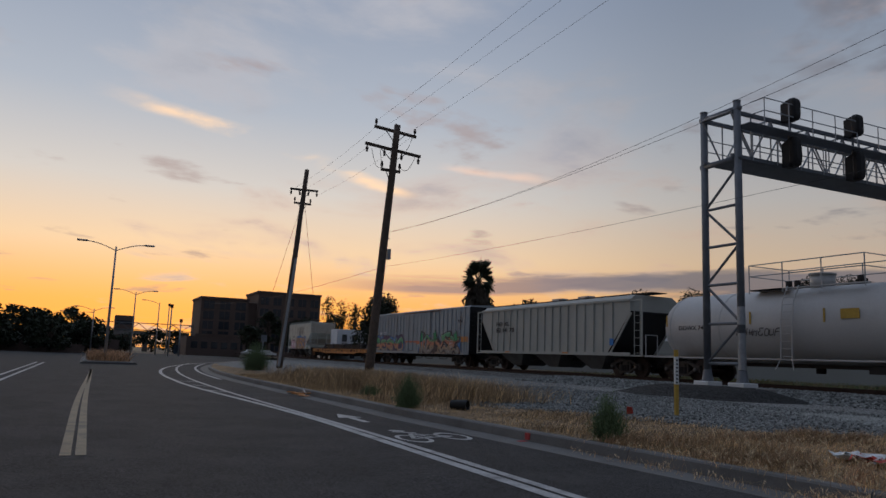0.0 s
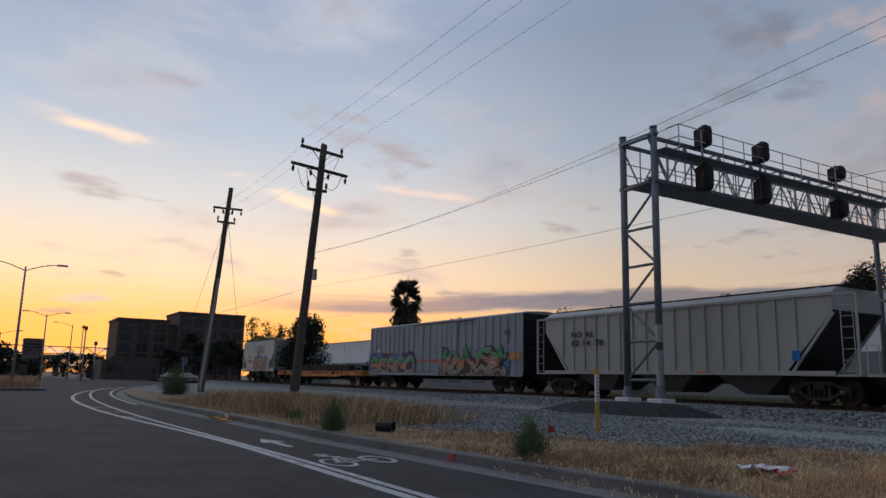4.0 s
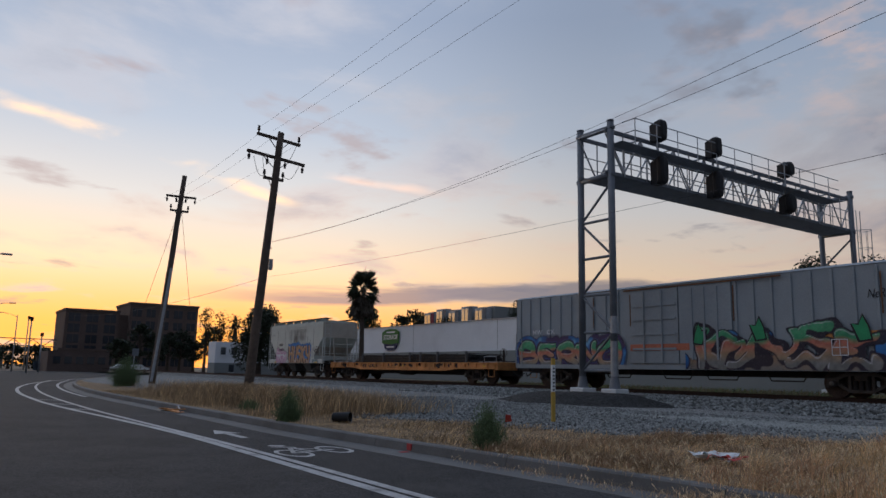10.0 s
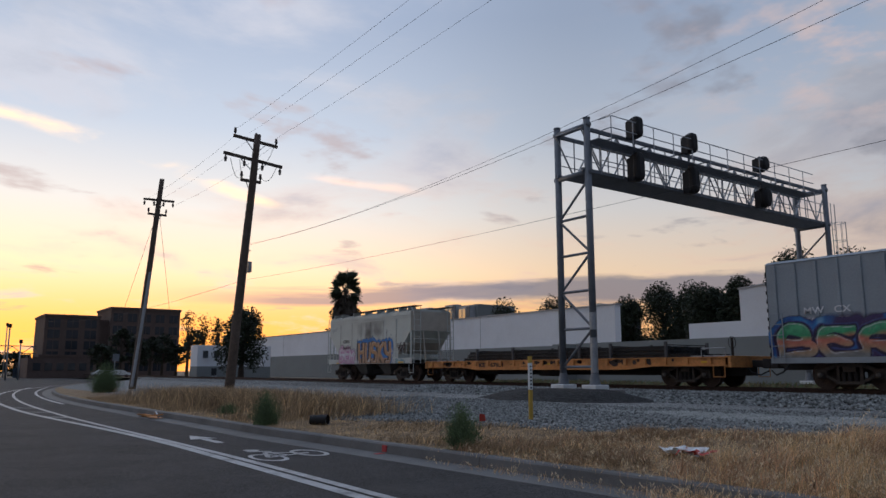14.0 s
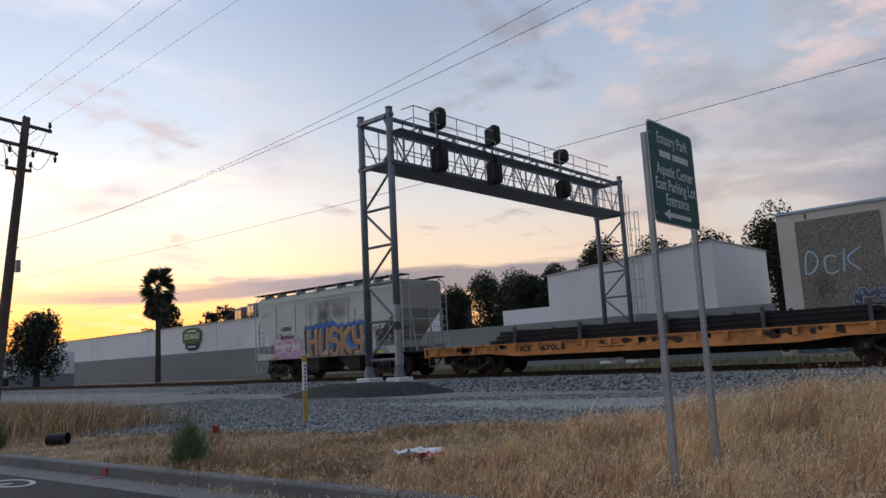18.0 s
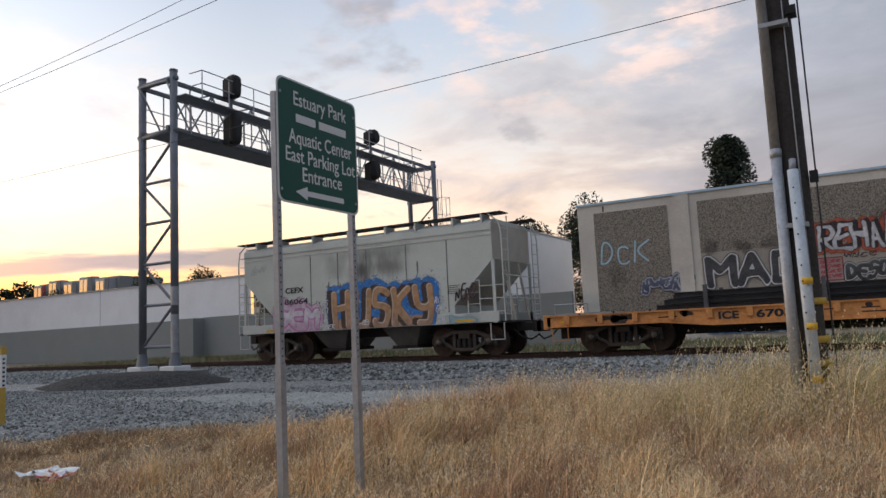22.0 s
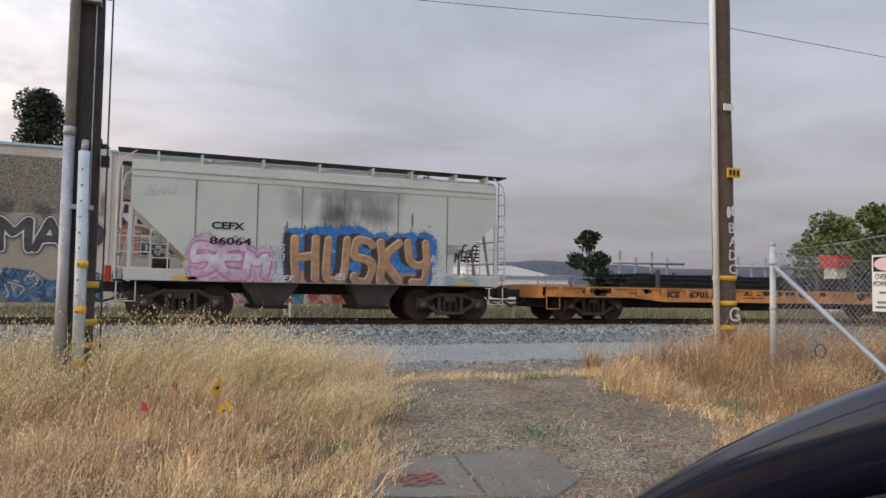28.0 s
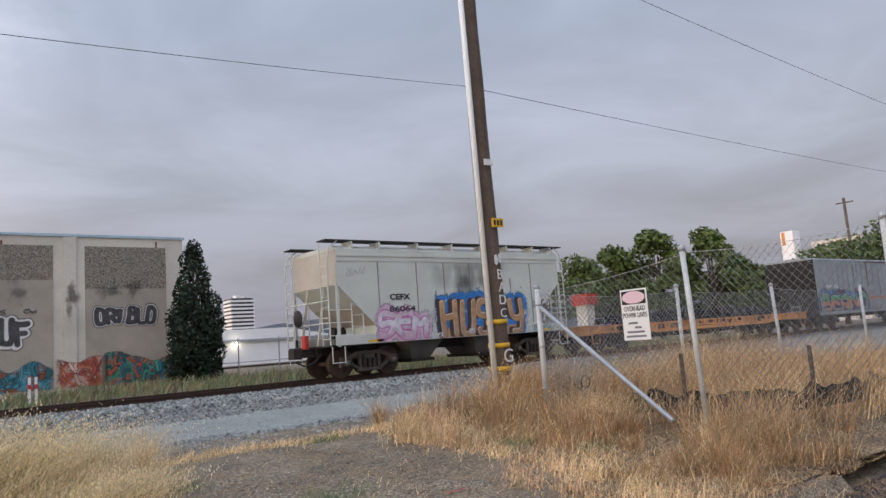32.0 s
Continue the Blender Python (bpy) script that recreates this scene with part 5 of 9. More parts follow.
        top = [(a, -1.2, 1.25), (b, -1.2, 1.25), (b, 1.2, 1.25), (a, 1.2, 1.25)]
        low = [(a + 0.55, -0.7, bot), (b - 0.55, -0.7, bot), (b - 0.55, 0.7, bot), (a + 0.55, 0.7, bot)]
        v = [bm.verts.new(p) for p in top + low]
        for i in range(4):
            bm.faces.new((v[i], v[(i + 1) % 4], v[4 + (i + 1) % 4], v[4 + i]))
        bm.faces.new(v[:4]), bm.faces.new(v[4:])
        o = part("outlet", bm, "outlet_grey", c, "dirty discharge outlet")
        box_part("gate", (a + 0.4, -0.85, bot - 0.05), (b - 0.4, 0.85, bot + 0.06), "under", o)
    truck(c, 1.3), truck(c, L - 1.3)
    box_part("rear_marker", (-0.62, -0.3, 0.98), (-0.46, -0.08, 1.42), "red_flag", c, "red rear marker device", bevel=0.02)
    for x, col in ((1.05, "yellow"), (8.9, "yellow")):
        box_part("reflector", (x, -hw - 0.016, 1.07), (x + 0.6, -hw - 0.0125, 1.15), col, c)
    # lettering and graffiti on the near side
    y = -hw - 0.014

    def at(x, z, dy=0.0):
        return Matrix.Translation((x, y - dy, z))
    text_part("lettering", "CEFX", 0.26, at(1.98, 2.43), "spray_black", c, "black stencilled letters", fat=0.008, width=0.84)
    text_part("lettering", "86064", 0.26, at(1.93, 2.02), "spray_black", c, "black stencilled numbers", fat=0.008, width=1.08)
    rng = random.Random(8)
    pink = ((0.50, 0.36, 0.45), (0.58, 0.55, 0.60), (0.62, 0.62, 0.66), (0.55, 0.44, 0.52))
    piece("SEM", 1.52, 1.22, 2.0, 0.74, y - 0.002, c, "pale pink bubble letters outlined in magenta", pink, wide=0.105, edge=(0.42, 0.07, 0.30), edge_w=0.035, halo=(0.56, 0.40, 0.52), halo_w=0.14, rounding=2, seed=5, warp=0.10, drop=(0.0, 0.0), shine=0.4, fat=0.78, cell=0.025, floor_z=1.05)
    tan = ((0.36, 0.23, 0.15), (0.42, 0.25, 0.13), (0.43, 0.25, 0.12), (0.46, 0.27, 0.13))

    def cloud_and_foot(X, Z, D):
        dots = ease(0.83, 0.90, lattice(X, Z, 13.0, 77)) * ease(0.8, 0.3, D)
        inside = ease(4.02, 4.2, X) * ease(8.05, 7.9, X)
        foot = inside * ease(1.38, 1.30, Z - 0.05 * lattice(X, Z, 4.0, 71)) * ease(1.02, 1.06, Z)
        return ((dots * 0.6 * ease(1.04, 1.1, Z), (0.30, 0.52, 0.70)), (foot, bands(Z, 1.0, 1.4, ((0.40, 0.27, 0.19), (0.40, 0.24, 0.13)))))
    piece("HUSKY", 4.24, 1.16, 4.0, 1.12, y - 0.005, c, "tan block letters with a dark shadow on a bright blue cloud", tan, wide=0.118, edge=(0.05, 0.03, 0.02), edge_w=0.016, halo=(0.03, 0.18, 0.50), halo_w=0.21, rounding=1, seed=6, warp=0.045, drop=(-0.17, 0.02), shine=0.9, fat=0.66, cell=0.02, jitter=0.05, extra=cloud_and_foot, floor_z=1.05)
    for k in range(9):
        x, zt = rng.choice((4.6, 5.0, 5.3, 5.5, 6.0, 6.3, 3.9, 7.0, 7.6)) + rng.uniform(-0.2, 0.2), rng.uniform(2.5, 3.2)
        blob("rain_streak", x - 0.03, zt - rng.uniform(0.3, 0.7), x + 0.03, zt, y + 0.011, "streak", c, k + 40, 0.3)
    for k in range(5):
        box_part("small_print", (8.65, y - 0.002, 2.22 - 0.06 * k), (8.65 + rng.uniform(0.3, 0.6), y, 2.235 - 0.06 * k), "spray_black", c)
    for q, x, z, h, w, col in (("DANS", 3.42, 1.88, 0.17, 0.46, WHITE), ("EURO", 3.42, 1.62, 0.18, 0.46, WHITE), ("ROSEK", 3.5, 1.10, 0.18, 0.66, WHITE), ("RIS", 8.16, 1.72, 0.20, 0.30, WHITE),
                               ("E2", 8.2, 1.46, 0.17, 0.22, WHITE), ("5B", 5.3, 1.16, 0.16, 0.3, WHITE), ("R2", 8.3, 1.10, 0.16, 0.2, WHITE)):
        tag_line(q, x, z, w, h, y - 0.010, c, col, 0.018, seed=len(q))
    tag_line("NERO", 8.92, 1.80, 0.66, 0.40, y - 0.004, c, (0.05, 0.02, 0.03), 0.028, 4, 0.25, "small dark red-brown tag")
    tag_line("1N2", 0.35, 3.25, 0.7, 0.24, y - 0.003, c, (0.62, 0.64, 0.62), 0.02, 6, 0.25)

    def washed(X, Z):
        yield ease(0.2, 0.6, lattice(X, Z, 3.0, 12)) * ease(8.5, 8.75, X) * ease(9.8, 9.5, X) * ease(1.36, 1.30, Z) * ease(1.03, 1.06, Z) * 0.85, (0.30, 0.45, 0.50)
    paint("graffiti", 8.5, 1.03, 9.8, 1.36, y - 0.001, washed, c, "washed-out pale blue paint on the sill")


def flatcar():
    c = wagon("flat_wagon", "orange flat wagon loaded with long dark steel bars", 11.9)
    L, hw = 19.0, 1.42
    box_part("deck", (0, -hw + 0.05, 0.98), (L, hw - 0.05, 1.06), "tie", c, "dark timber deck")
    rng = random.Random(4)
    for s in (-1, 1):
        bm = bmesh.new()
        y0, y1 = (s * hw - 0.03, s * hw + 0.03)
        add_prism(bm, [(0, 1.10), (0, 0.78), (3.3, 0.78), (4.6, 0.66), (L - 4.6, 0.66), (L - 3.3, 0.78), (L, 0.78), (L, 1.10)], y0, y1)
        sill = part("side_sill", bm, "orange_worn", c, "worn orange side sill with rust and soot")
        out = s * hw + s * 0.03
        bm = bmesh.new()
        add_box(bm, 0, min(out, out + s * 0.06), 1.065, L, max(out, out + s * 0.06), 1.105)
        part("top_flange", bm, "orange_worn", sill)
        bm = bmesh.new()
        for a, b in (((0, 0.78), (3.3, 0.78)), ((3.3, 0.78), (4.6, 0.66)), ((4.6, 0.66), (L - 4.6, 0.66)), ((L - 4.6, 0.66), (L - 3.3, 0.78)), ((L - 3.3, 0.78), (L, 0.78))):
            add_bar(bm, (a[0], out + s * 0.03, a[1]), (b[0], out + s * 0.03, b[1]), 0.07, 0.03)
        part("bottom_flange", bm, "orange_worn", sill)
        k = 0.55
        while k < L - 0.4:
            pk = box_part("stake_pocket", (k, min(out, out + s * 0.075), 0.84), (k + 0.15, max(out, out + s * 0.075), 1.06), "orange_worn", sill, bevel=0.006)
            k += 0.98
        for k in range(26):
            x = rng.uniform(0.3, L - 0.7)
            if 4.2 < x < 6.8:
                continue
            blob("soot_patch", x, 0.98 - rng.uniform(0.03, 0.2), x + rng.uniform(0.1, 0.5), 1.055, out - 0.004 if s < 0 else out + 0.006, "soot", sill, k, 0.6, 5.0)
        for k in range(18):
            tube_part("tie_down", (1.0 + k, out + s * 0.03, 1.09), (1.0 + k, out + s * 0.03, 1.15), 0.035, "under", c, n=6)
    for x in (0, L):
        box_part("end_sill", (x - 0.12, -hw - 0.03, 0.72), (x + 0.12, hw + 0.03, 1.13), "orange_worn", c, bevel=0.01)
        coupler(c, x, -1 if x == 0 else 1)
        d = 1 if x == 0 else -1
        for y in (-hw - 0.02, hw + 0.02):
            bm = bmesh.new()
            add_path(bm, [(x + d * 0.15, y, 0.8), (x + d * 0.15, y, 0.38), (x + d * 0.62, y, 0.38), (x + d * 0.62, y, 0.8)], 0.022)
            part("sill_step", bm, "orange_worn", c)
        # galvanized grating end platform with a low frame
        for k in range(8):
            box_part("grating_bar", (min(x + d * 0.2, x + d * 1.7), -1.25 + k * 0.34, 1.12), (max(x + d * 0.2, x + d * 1.7), -1.21 + k * 0.34, 1.16), "galv", c)
        bm = bmesh.new()
        add_path(bm, [(x + d * 0.2, -1.28, 1.1), (x + d * 0.2, -1.28, 1.42), (x + d * 1.2, -1.28, 1.42), (x + d * 1.2, -1.28, 1.1)], 0.02)
        part("platform_rail", bm, "galv", c)
    bm = bmesh.new()
    add_tube(bm, (L - 0.25, -0.75, 1.1), (L - 0.25, -0.75, 1.8), 0.05, 8)
    add_path(bm, [(L - 0.25, -0.75 + 0.22 * math.cos(0.4488 * k), 1.62 + 0.22 * math.sin(0.4488 * k)) for k in range(15)], 0.014, 5)
    part("brake_stand", bm, "under", c)
    box_part("centre_sill", (0, -0.35, 0.42), (L, 0.35, 0.95), "under", c)
    for x in (5.2, 7.8, 10.4, 13.0):
        bm = bmesh.new()
        add_bar(bm, (x, -hw + 0.06, 0.9), (x, hw - 0.06, 0.9), 0.12, 0.16)
        part("cross_bearer", bm, "under", c)
    bm = bmesh.new()
    add_path(bm, [(4.3, -0.9, 0.62), (8.0, -0.85, 0.5), (14.5, -0.9, 0.62)], 0.025)
    part("brake_rod", bm, "under", c)
    tube_part("air_tank", (8.6, -0.75, 0.55), (10.0, -0.75, 0.55), 0.2, "under", c, n=12)
    truck(c, 2.1), truck(c, L - 2.1)
    for row in range(3):
        for k in range(9):
            a, b = 3.0 + rng.uniform(0, 0.5) + row * 0.1, 17.1 + rng.uniform(-0.4, 0.3) - row * 0.5
            y = -1.2 + k * 0.28
            bm = bmesh.new()
            add_box(bm, a, y, 1.10 + row * 0.16, b, y + 0.2, 1.13 + row * 0.16)
            add_box(bm, a, y + 0.08, 1.13 + row * 0.16, b, y + 0.12, 1.22 + row * 0.16)
            add_box(bm, a, y + 0.03, 1.22 + row * 0.16, b, y + 0.17, 1.245 + row * 0.16)
            part("steel_bar", bm, "steel_load", c)
    for x in (4.4, 7.2, 10.4, 11.6, 13.4, 16.2):
        for y in (-1.32, 1.32):
            box_part("stake", (x, y - 0.05, 1.0), (x + 0.1, y + 0.05, 1.72), "stake_grey", c)
        bm = bmesh.new()
        add_path(bm, [(x + 0.05, -1.32, 1.1), (x + 0.05, -1.2, 1.60), (x + 0.05, 1.2, 1.60), (x + 0.05, 1.32, 1.1)], 0.02)
        part("strap", bm, "under", c)
    y = -hw - 0.034
    text_part("lettering", "ICE", 0.26, Matrix.Translation((4.75, y, 0.80)), "spray_black", c, "black stencilled letters", fat=0.010, width=0.5)
    text_part("lettering", "67031", 0.26, Matrix.Translation((5.66, y, 0.80)), "spray_black", c, "black stencilled numbers", fat=0.010, width=1.0)
    for x, w in ((7.2, 0.3), (8.0, 1.0), (8.0, 0.8), (3.2, 0.5)):
        box_part("small_print", (x, y, 0.80 + 0.1 * (w < 0.9)), (x + w, y + 0.004, 0.83 + 0.1 * (w < 0.9)), "spray_black", c, "unreadable small print")
    for x in (0.4, 9.62, 17.9):
        box_part("reflector", (x, y - 0.002, 0.88), (x + 0.32, y + 0.003, 0.95), "yellow", c)


def boxcar():
    c = wagon("boxcar", "blue-grey boxcar with multicoloured graffiti along its foot", 32.6)
    L, hw = 18.5, 1.5
    z0, z1 = 0.92, 4.17
    box_part("body", (0, -hw, z0), (L, hw, z1), "boxcar", c)
    bm = bmesh.new()
    add_prism(bm, [(-hw - 0.03, z1), (-hw + 0.2, z1 + 0.1), (0, z1 + 0.17), (hw - 0.2, z1 + 0.1), (hw + 0.03, z1)], -0.03, L + 0.03, axis="x")
    part("roof", bm, "boxcar", c)
    for k in range(17):
        bm = bmesh.new()
        x = 0.4 + k * 1.1
        add_prism(bm, [(-hw - 0.01, z1 + 0.02), (0, z1 + 0.2), (hw + 0.01, z1 + 0.02), (0, z1 + 0.16)], x, x + 0.07, axis="x")
        part("roof_rib", bm, "boxcar", c)
    for s in (-1, 1):
        for k in range(27):
            x = 0.3 + k * 0.7
            if 7.2 < x < 12.2:
                continue
            ya, yb = (-hw - 0.05, -hw - 0.001) if s < 0 else (hw + 0.001, hw + 0.05)
            bm = bmesh.new()
            v = add_box(bm, x - 0.05, ya, z0 + 0.12, x + 0.05, yb, z1 - 0.06)
            part("side_post", bm, "boxcar", c, bevel=0.012)
        ya, yb = (-hw - 0.06, -hw - 0.001) if s < 0 else (hw + 0.001, hw + 0.06)
        box_part("side_sill", (0, ya, z0 - 0.08), (L, yb, z0 + 0.1), "boxcar", c)
        # double doors
        for a, b in ((7.35, 9.7), (9.75, 12.05)):
            d = box_part("door", (a, ya - 0.02, z0 + 0.16), (b, yb - 0.002 * s, z1 - 0.14), "boxcar", c, bevel=0.01)
            bm = bmesh.new()
            if a < 9:
                for z in (1.6, 2.2, 2.8, 3.35):
                    add_box(bm, a + 0.1, ya - 0.06, z, b - 0.1, ya - 0.021, z + 0.09)
                for x in (a + 0.7, a + 1.6):
                    add_tube(bm, (x, ya - 0.07, z0 + 0.2), (x, ya - 0.07, z1 - 0.2), 0.03, 6)
            else:
                for x in (a + 0.55, a + 1.1, a + 1.65):
                    add_box(bm, x, ya - 0.05, z0 + 0.3, x + 0.08, ya - 0.021, z1 - 0.25)
            part("door_bars", bm, "boxcar", d)
        box_part("door_track", (7.0, ya - 0.05, z1 - 0.13), (14.0, ya, z1 - 0.07), "rustpatch", c)
    for x in (12.1, 7.28, 5.2, 17.2):
        box_part("rust_streak", (x, -hw - 0.062, 2.6), (x + 0.05, -hw - 0.052, 3.9), "rustpatch", c)
    for x, d in ((0, -1), (L, 1)):
        bm = bmesh.new()
        xo = x + d * 0.02
        for k in range(10):
            z = z0 + 0.15 + k * 0.3
            add_prism(bm, [(min(x, xo + d * 0.09), z), (max(x, xo + d * 0.09), z), (max(x, xo + d * 0.09), z + 0.12), (min(x, xo + d * 0.09), z + 0.12)], -hw + 0.08, hw - 0.08)
        part("end_corrugation", bm, "black", c)
        box_part("end_panel", (min(x, xo), -hw - 0.005, z0), (max(x, xo), hw + 0.005, z1), "black", c, "black corrugated end")
        ladder_part(c, x - d * 0.1 - (0.42 if d > 0 else 0), -hw - 0.12, 0.9, 2.5, "boxcar")
        coupler(c, x, d)
    box_part("centre_sill", (-0.3, -0.3, 0.62), (L + 0.3, 0.3, 0.92), "under", c)
    bm = bmesh.new()
    for x in (5.5, 8.5, 10.5, 13.0):
        add_path(bm, [(x, -1.2, 0.9), (x + 0.25, -1.2, 0.5), (x + 1.4, -1.2, 0.5), (x + 1.65, -1.2, 0.9)], 0.025)
    part("underframe_rod", bm, "under", c)
    truck(c, 2.3), truck(c, L - 2.3)
    y = -hw - 0.055

    def at(x, z, dy=0.0):
        return Matrix.Translation((x, y - dy, z))
    text_part("lettering", "MW   CX", 0.3, at(1.25, 2.42), "spray_white", c, "faint white stencilled letters", fat=0.004, width=1.5)
    text_part("lettering", "500 402", 0.3, at(1.25, 2.08), "spray_white", c, "faint white stencilled numbers", fat=0.004, width=1.5)
    # graffiti: two long pieces
    rainbow = ((0.20, 0.20, 0.19), (0.36, 0.25, 0.15), (0.46, 0.22, 0.13), (0.50, 0.15, 0.10), (0.05, 0.30, 0.13), (0.08, 0.34, 0.16))

    def blue_knots(X, Z, D):
        N1, N2 = lattice(X, Z, 1.5, 31), lattice(X, Z, 4.0, 33)
        body = ease(0.92, 1.0, Z) * ease(0.50, 0.36, D)
        return ((body * 0.92, (0.05, 0.03, 0.10)), (body * ease(0.50, 0.60, N1) * 0.95, bands(N2, 0.2, 0.9, ((0.02, 0.08, 0.28), (0.04, 0.20, 0.48), (0.18, 0.44, 0.68)))))
    piece("BERNO", 0.45, 1.06, 6.5, 0.86, y - 0.004, c, "green, coral and tan rounded graffiti letters", rainbow, wide=0.145, edge=(0.02, 0.012, 0.04), edge_w=0.06, rim=(0.05, 0.07, 0.22), rounding=2, seed=21, warp=0.13, floor_z=0.86, fat=0.80, shine=0.7, extra=blue_knots)
    box_part("orange_band", (7.3, y - 0.028, 1.58), (10.2, y - 0.024, 1.84), "spray_coral", c)
    box_part("orange_band", (15.4, y - 0.003, 1.72), (18.45, y - 0.001, 2.10), "orange", c)

    def low_mass(X, Z, D):
        N1, N2 = lattice(X, Z, 1.2, 41), lattice(X, Z, 3.2, 43)
        floor_of = ease(10.0, 10.4, X) * ease(17.6, 17.2, X) * ease(0.02, -0.06, Z - 1.02 - 0.55 * N1)
        q = ((floor_of * 0.95, bands(Z + 0.2 * N2, 0.95, 1.8, ((0.22, 0.20, 0.18), (0.32, 0.21, 0.13), (0.48, 0.17, 0.11)))),)
        for bx, bz, r in ((9.75, 1.15, 0.42), (9.3, 1.05, 0.22), (11.95, 1.95, 0.36), (13.35, 2.0, 0.26), (15.9, 1.18, 0.36), (17.55, 1.55, 0.62), (18.05, 1.25, 0.42), (12.2, 1.05, 0.3)):
            R = np.hypot(X - bx, (Z - bz) * 1.15)
            q += ((ease(r + 0.05, r + 0.02, R), (0.01, 0.02, 0.06)), (ease(r, r - 0.03, R), bands(Z - bz - 0.35 * (X - bx), -r, r, ((0.01, 0.05, 0.18), (0.03, 0.15, 0.42), (0.06, 0.24, 0.52)))), (ease(r * 0.3, r * 0.1, np.hypot(X - bx + r * 0.35, Z - bz - r * 0.45)) * 0.7, (0.30, 0.55, 0.72)))
        return q
    piece("K1NS3", 10.5, 1.08, 6.2, 1.10, y - 0.028, c, "green, coral and tan wild lettering with blue bubbles", rainbow, wide=0.15, edge=(0.02, 0.015, 0.03), edge_w=0.07, rim=None, slant=0.25, rounding=1, seed=27, warp=0.30, floor_z=0.86, fat=0.92, shine=0.8, jitter=0.14, drop=(0.22, -0.10), extra=low_mass)
    for i, (xa, za, d) in enumerate(((10.75, 2.25, -1), (13.0, 2.35, 1), (16.5, 2.25, 1))):
        for col, grow, dy in (("spray_black", 0.06, 0.0), ("spray_green", 0.0, 0.003)):
            bm = bmesh.new()
            add_prism(bm, [(xa - grow * d, za - 0.45 - grow), (xa - (0.22 + grow) * d, za + 0.08), (xa - 0.02 * d, za + 0.02 + grow), (xa + 0.12 * d, za + 0.30 + grow * 1.6), (xa + (0.26 + grow) * d, za - 0.02), (xa + (0.34 + grow) * d, za - 0.40 - grow)], y - 0.034 - dy, y - 0.0325 - dy)
            part("graffiti_spike", bm, col, c)
    bm = bmesh.new()
    for a, b in (((15.62, 1.35), (16.12, 1.35)), ((15.62, 1.6), (16.12, 1.6)), ((15.62, 1.85), (16.12, 1.85)), ((15.62, 1.35), (15.62, 1.85)), ((15.87, 1.35), (15.87, 1.85)), ((16.12, 1.35), (16.12, 1.85))):
        add_bar(bm, (a[0], y - 0.044, a[1]), (b[0], y - 0.044, b[1]), 0.002, 0.025)
    part("stencil_box", bm, "spray_white", c, "white outlined reporting-mark box")
    text_part("tag", "NeRo", 0.4, at(16.8, 3.1), "spray_black", c, "small black tag", width=0.7, shear=0.3)


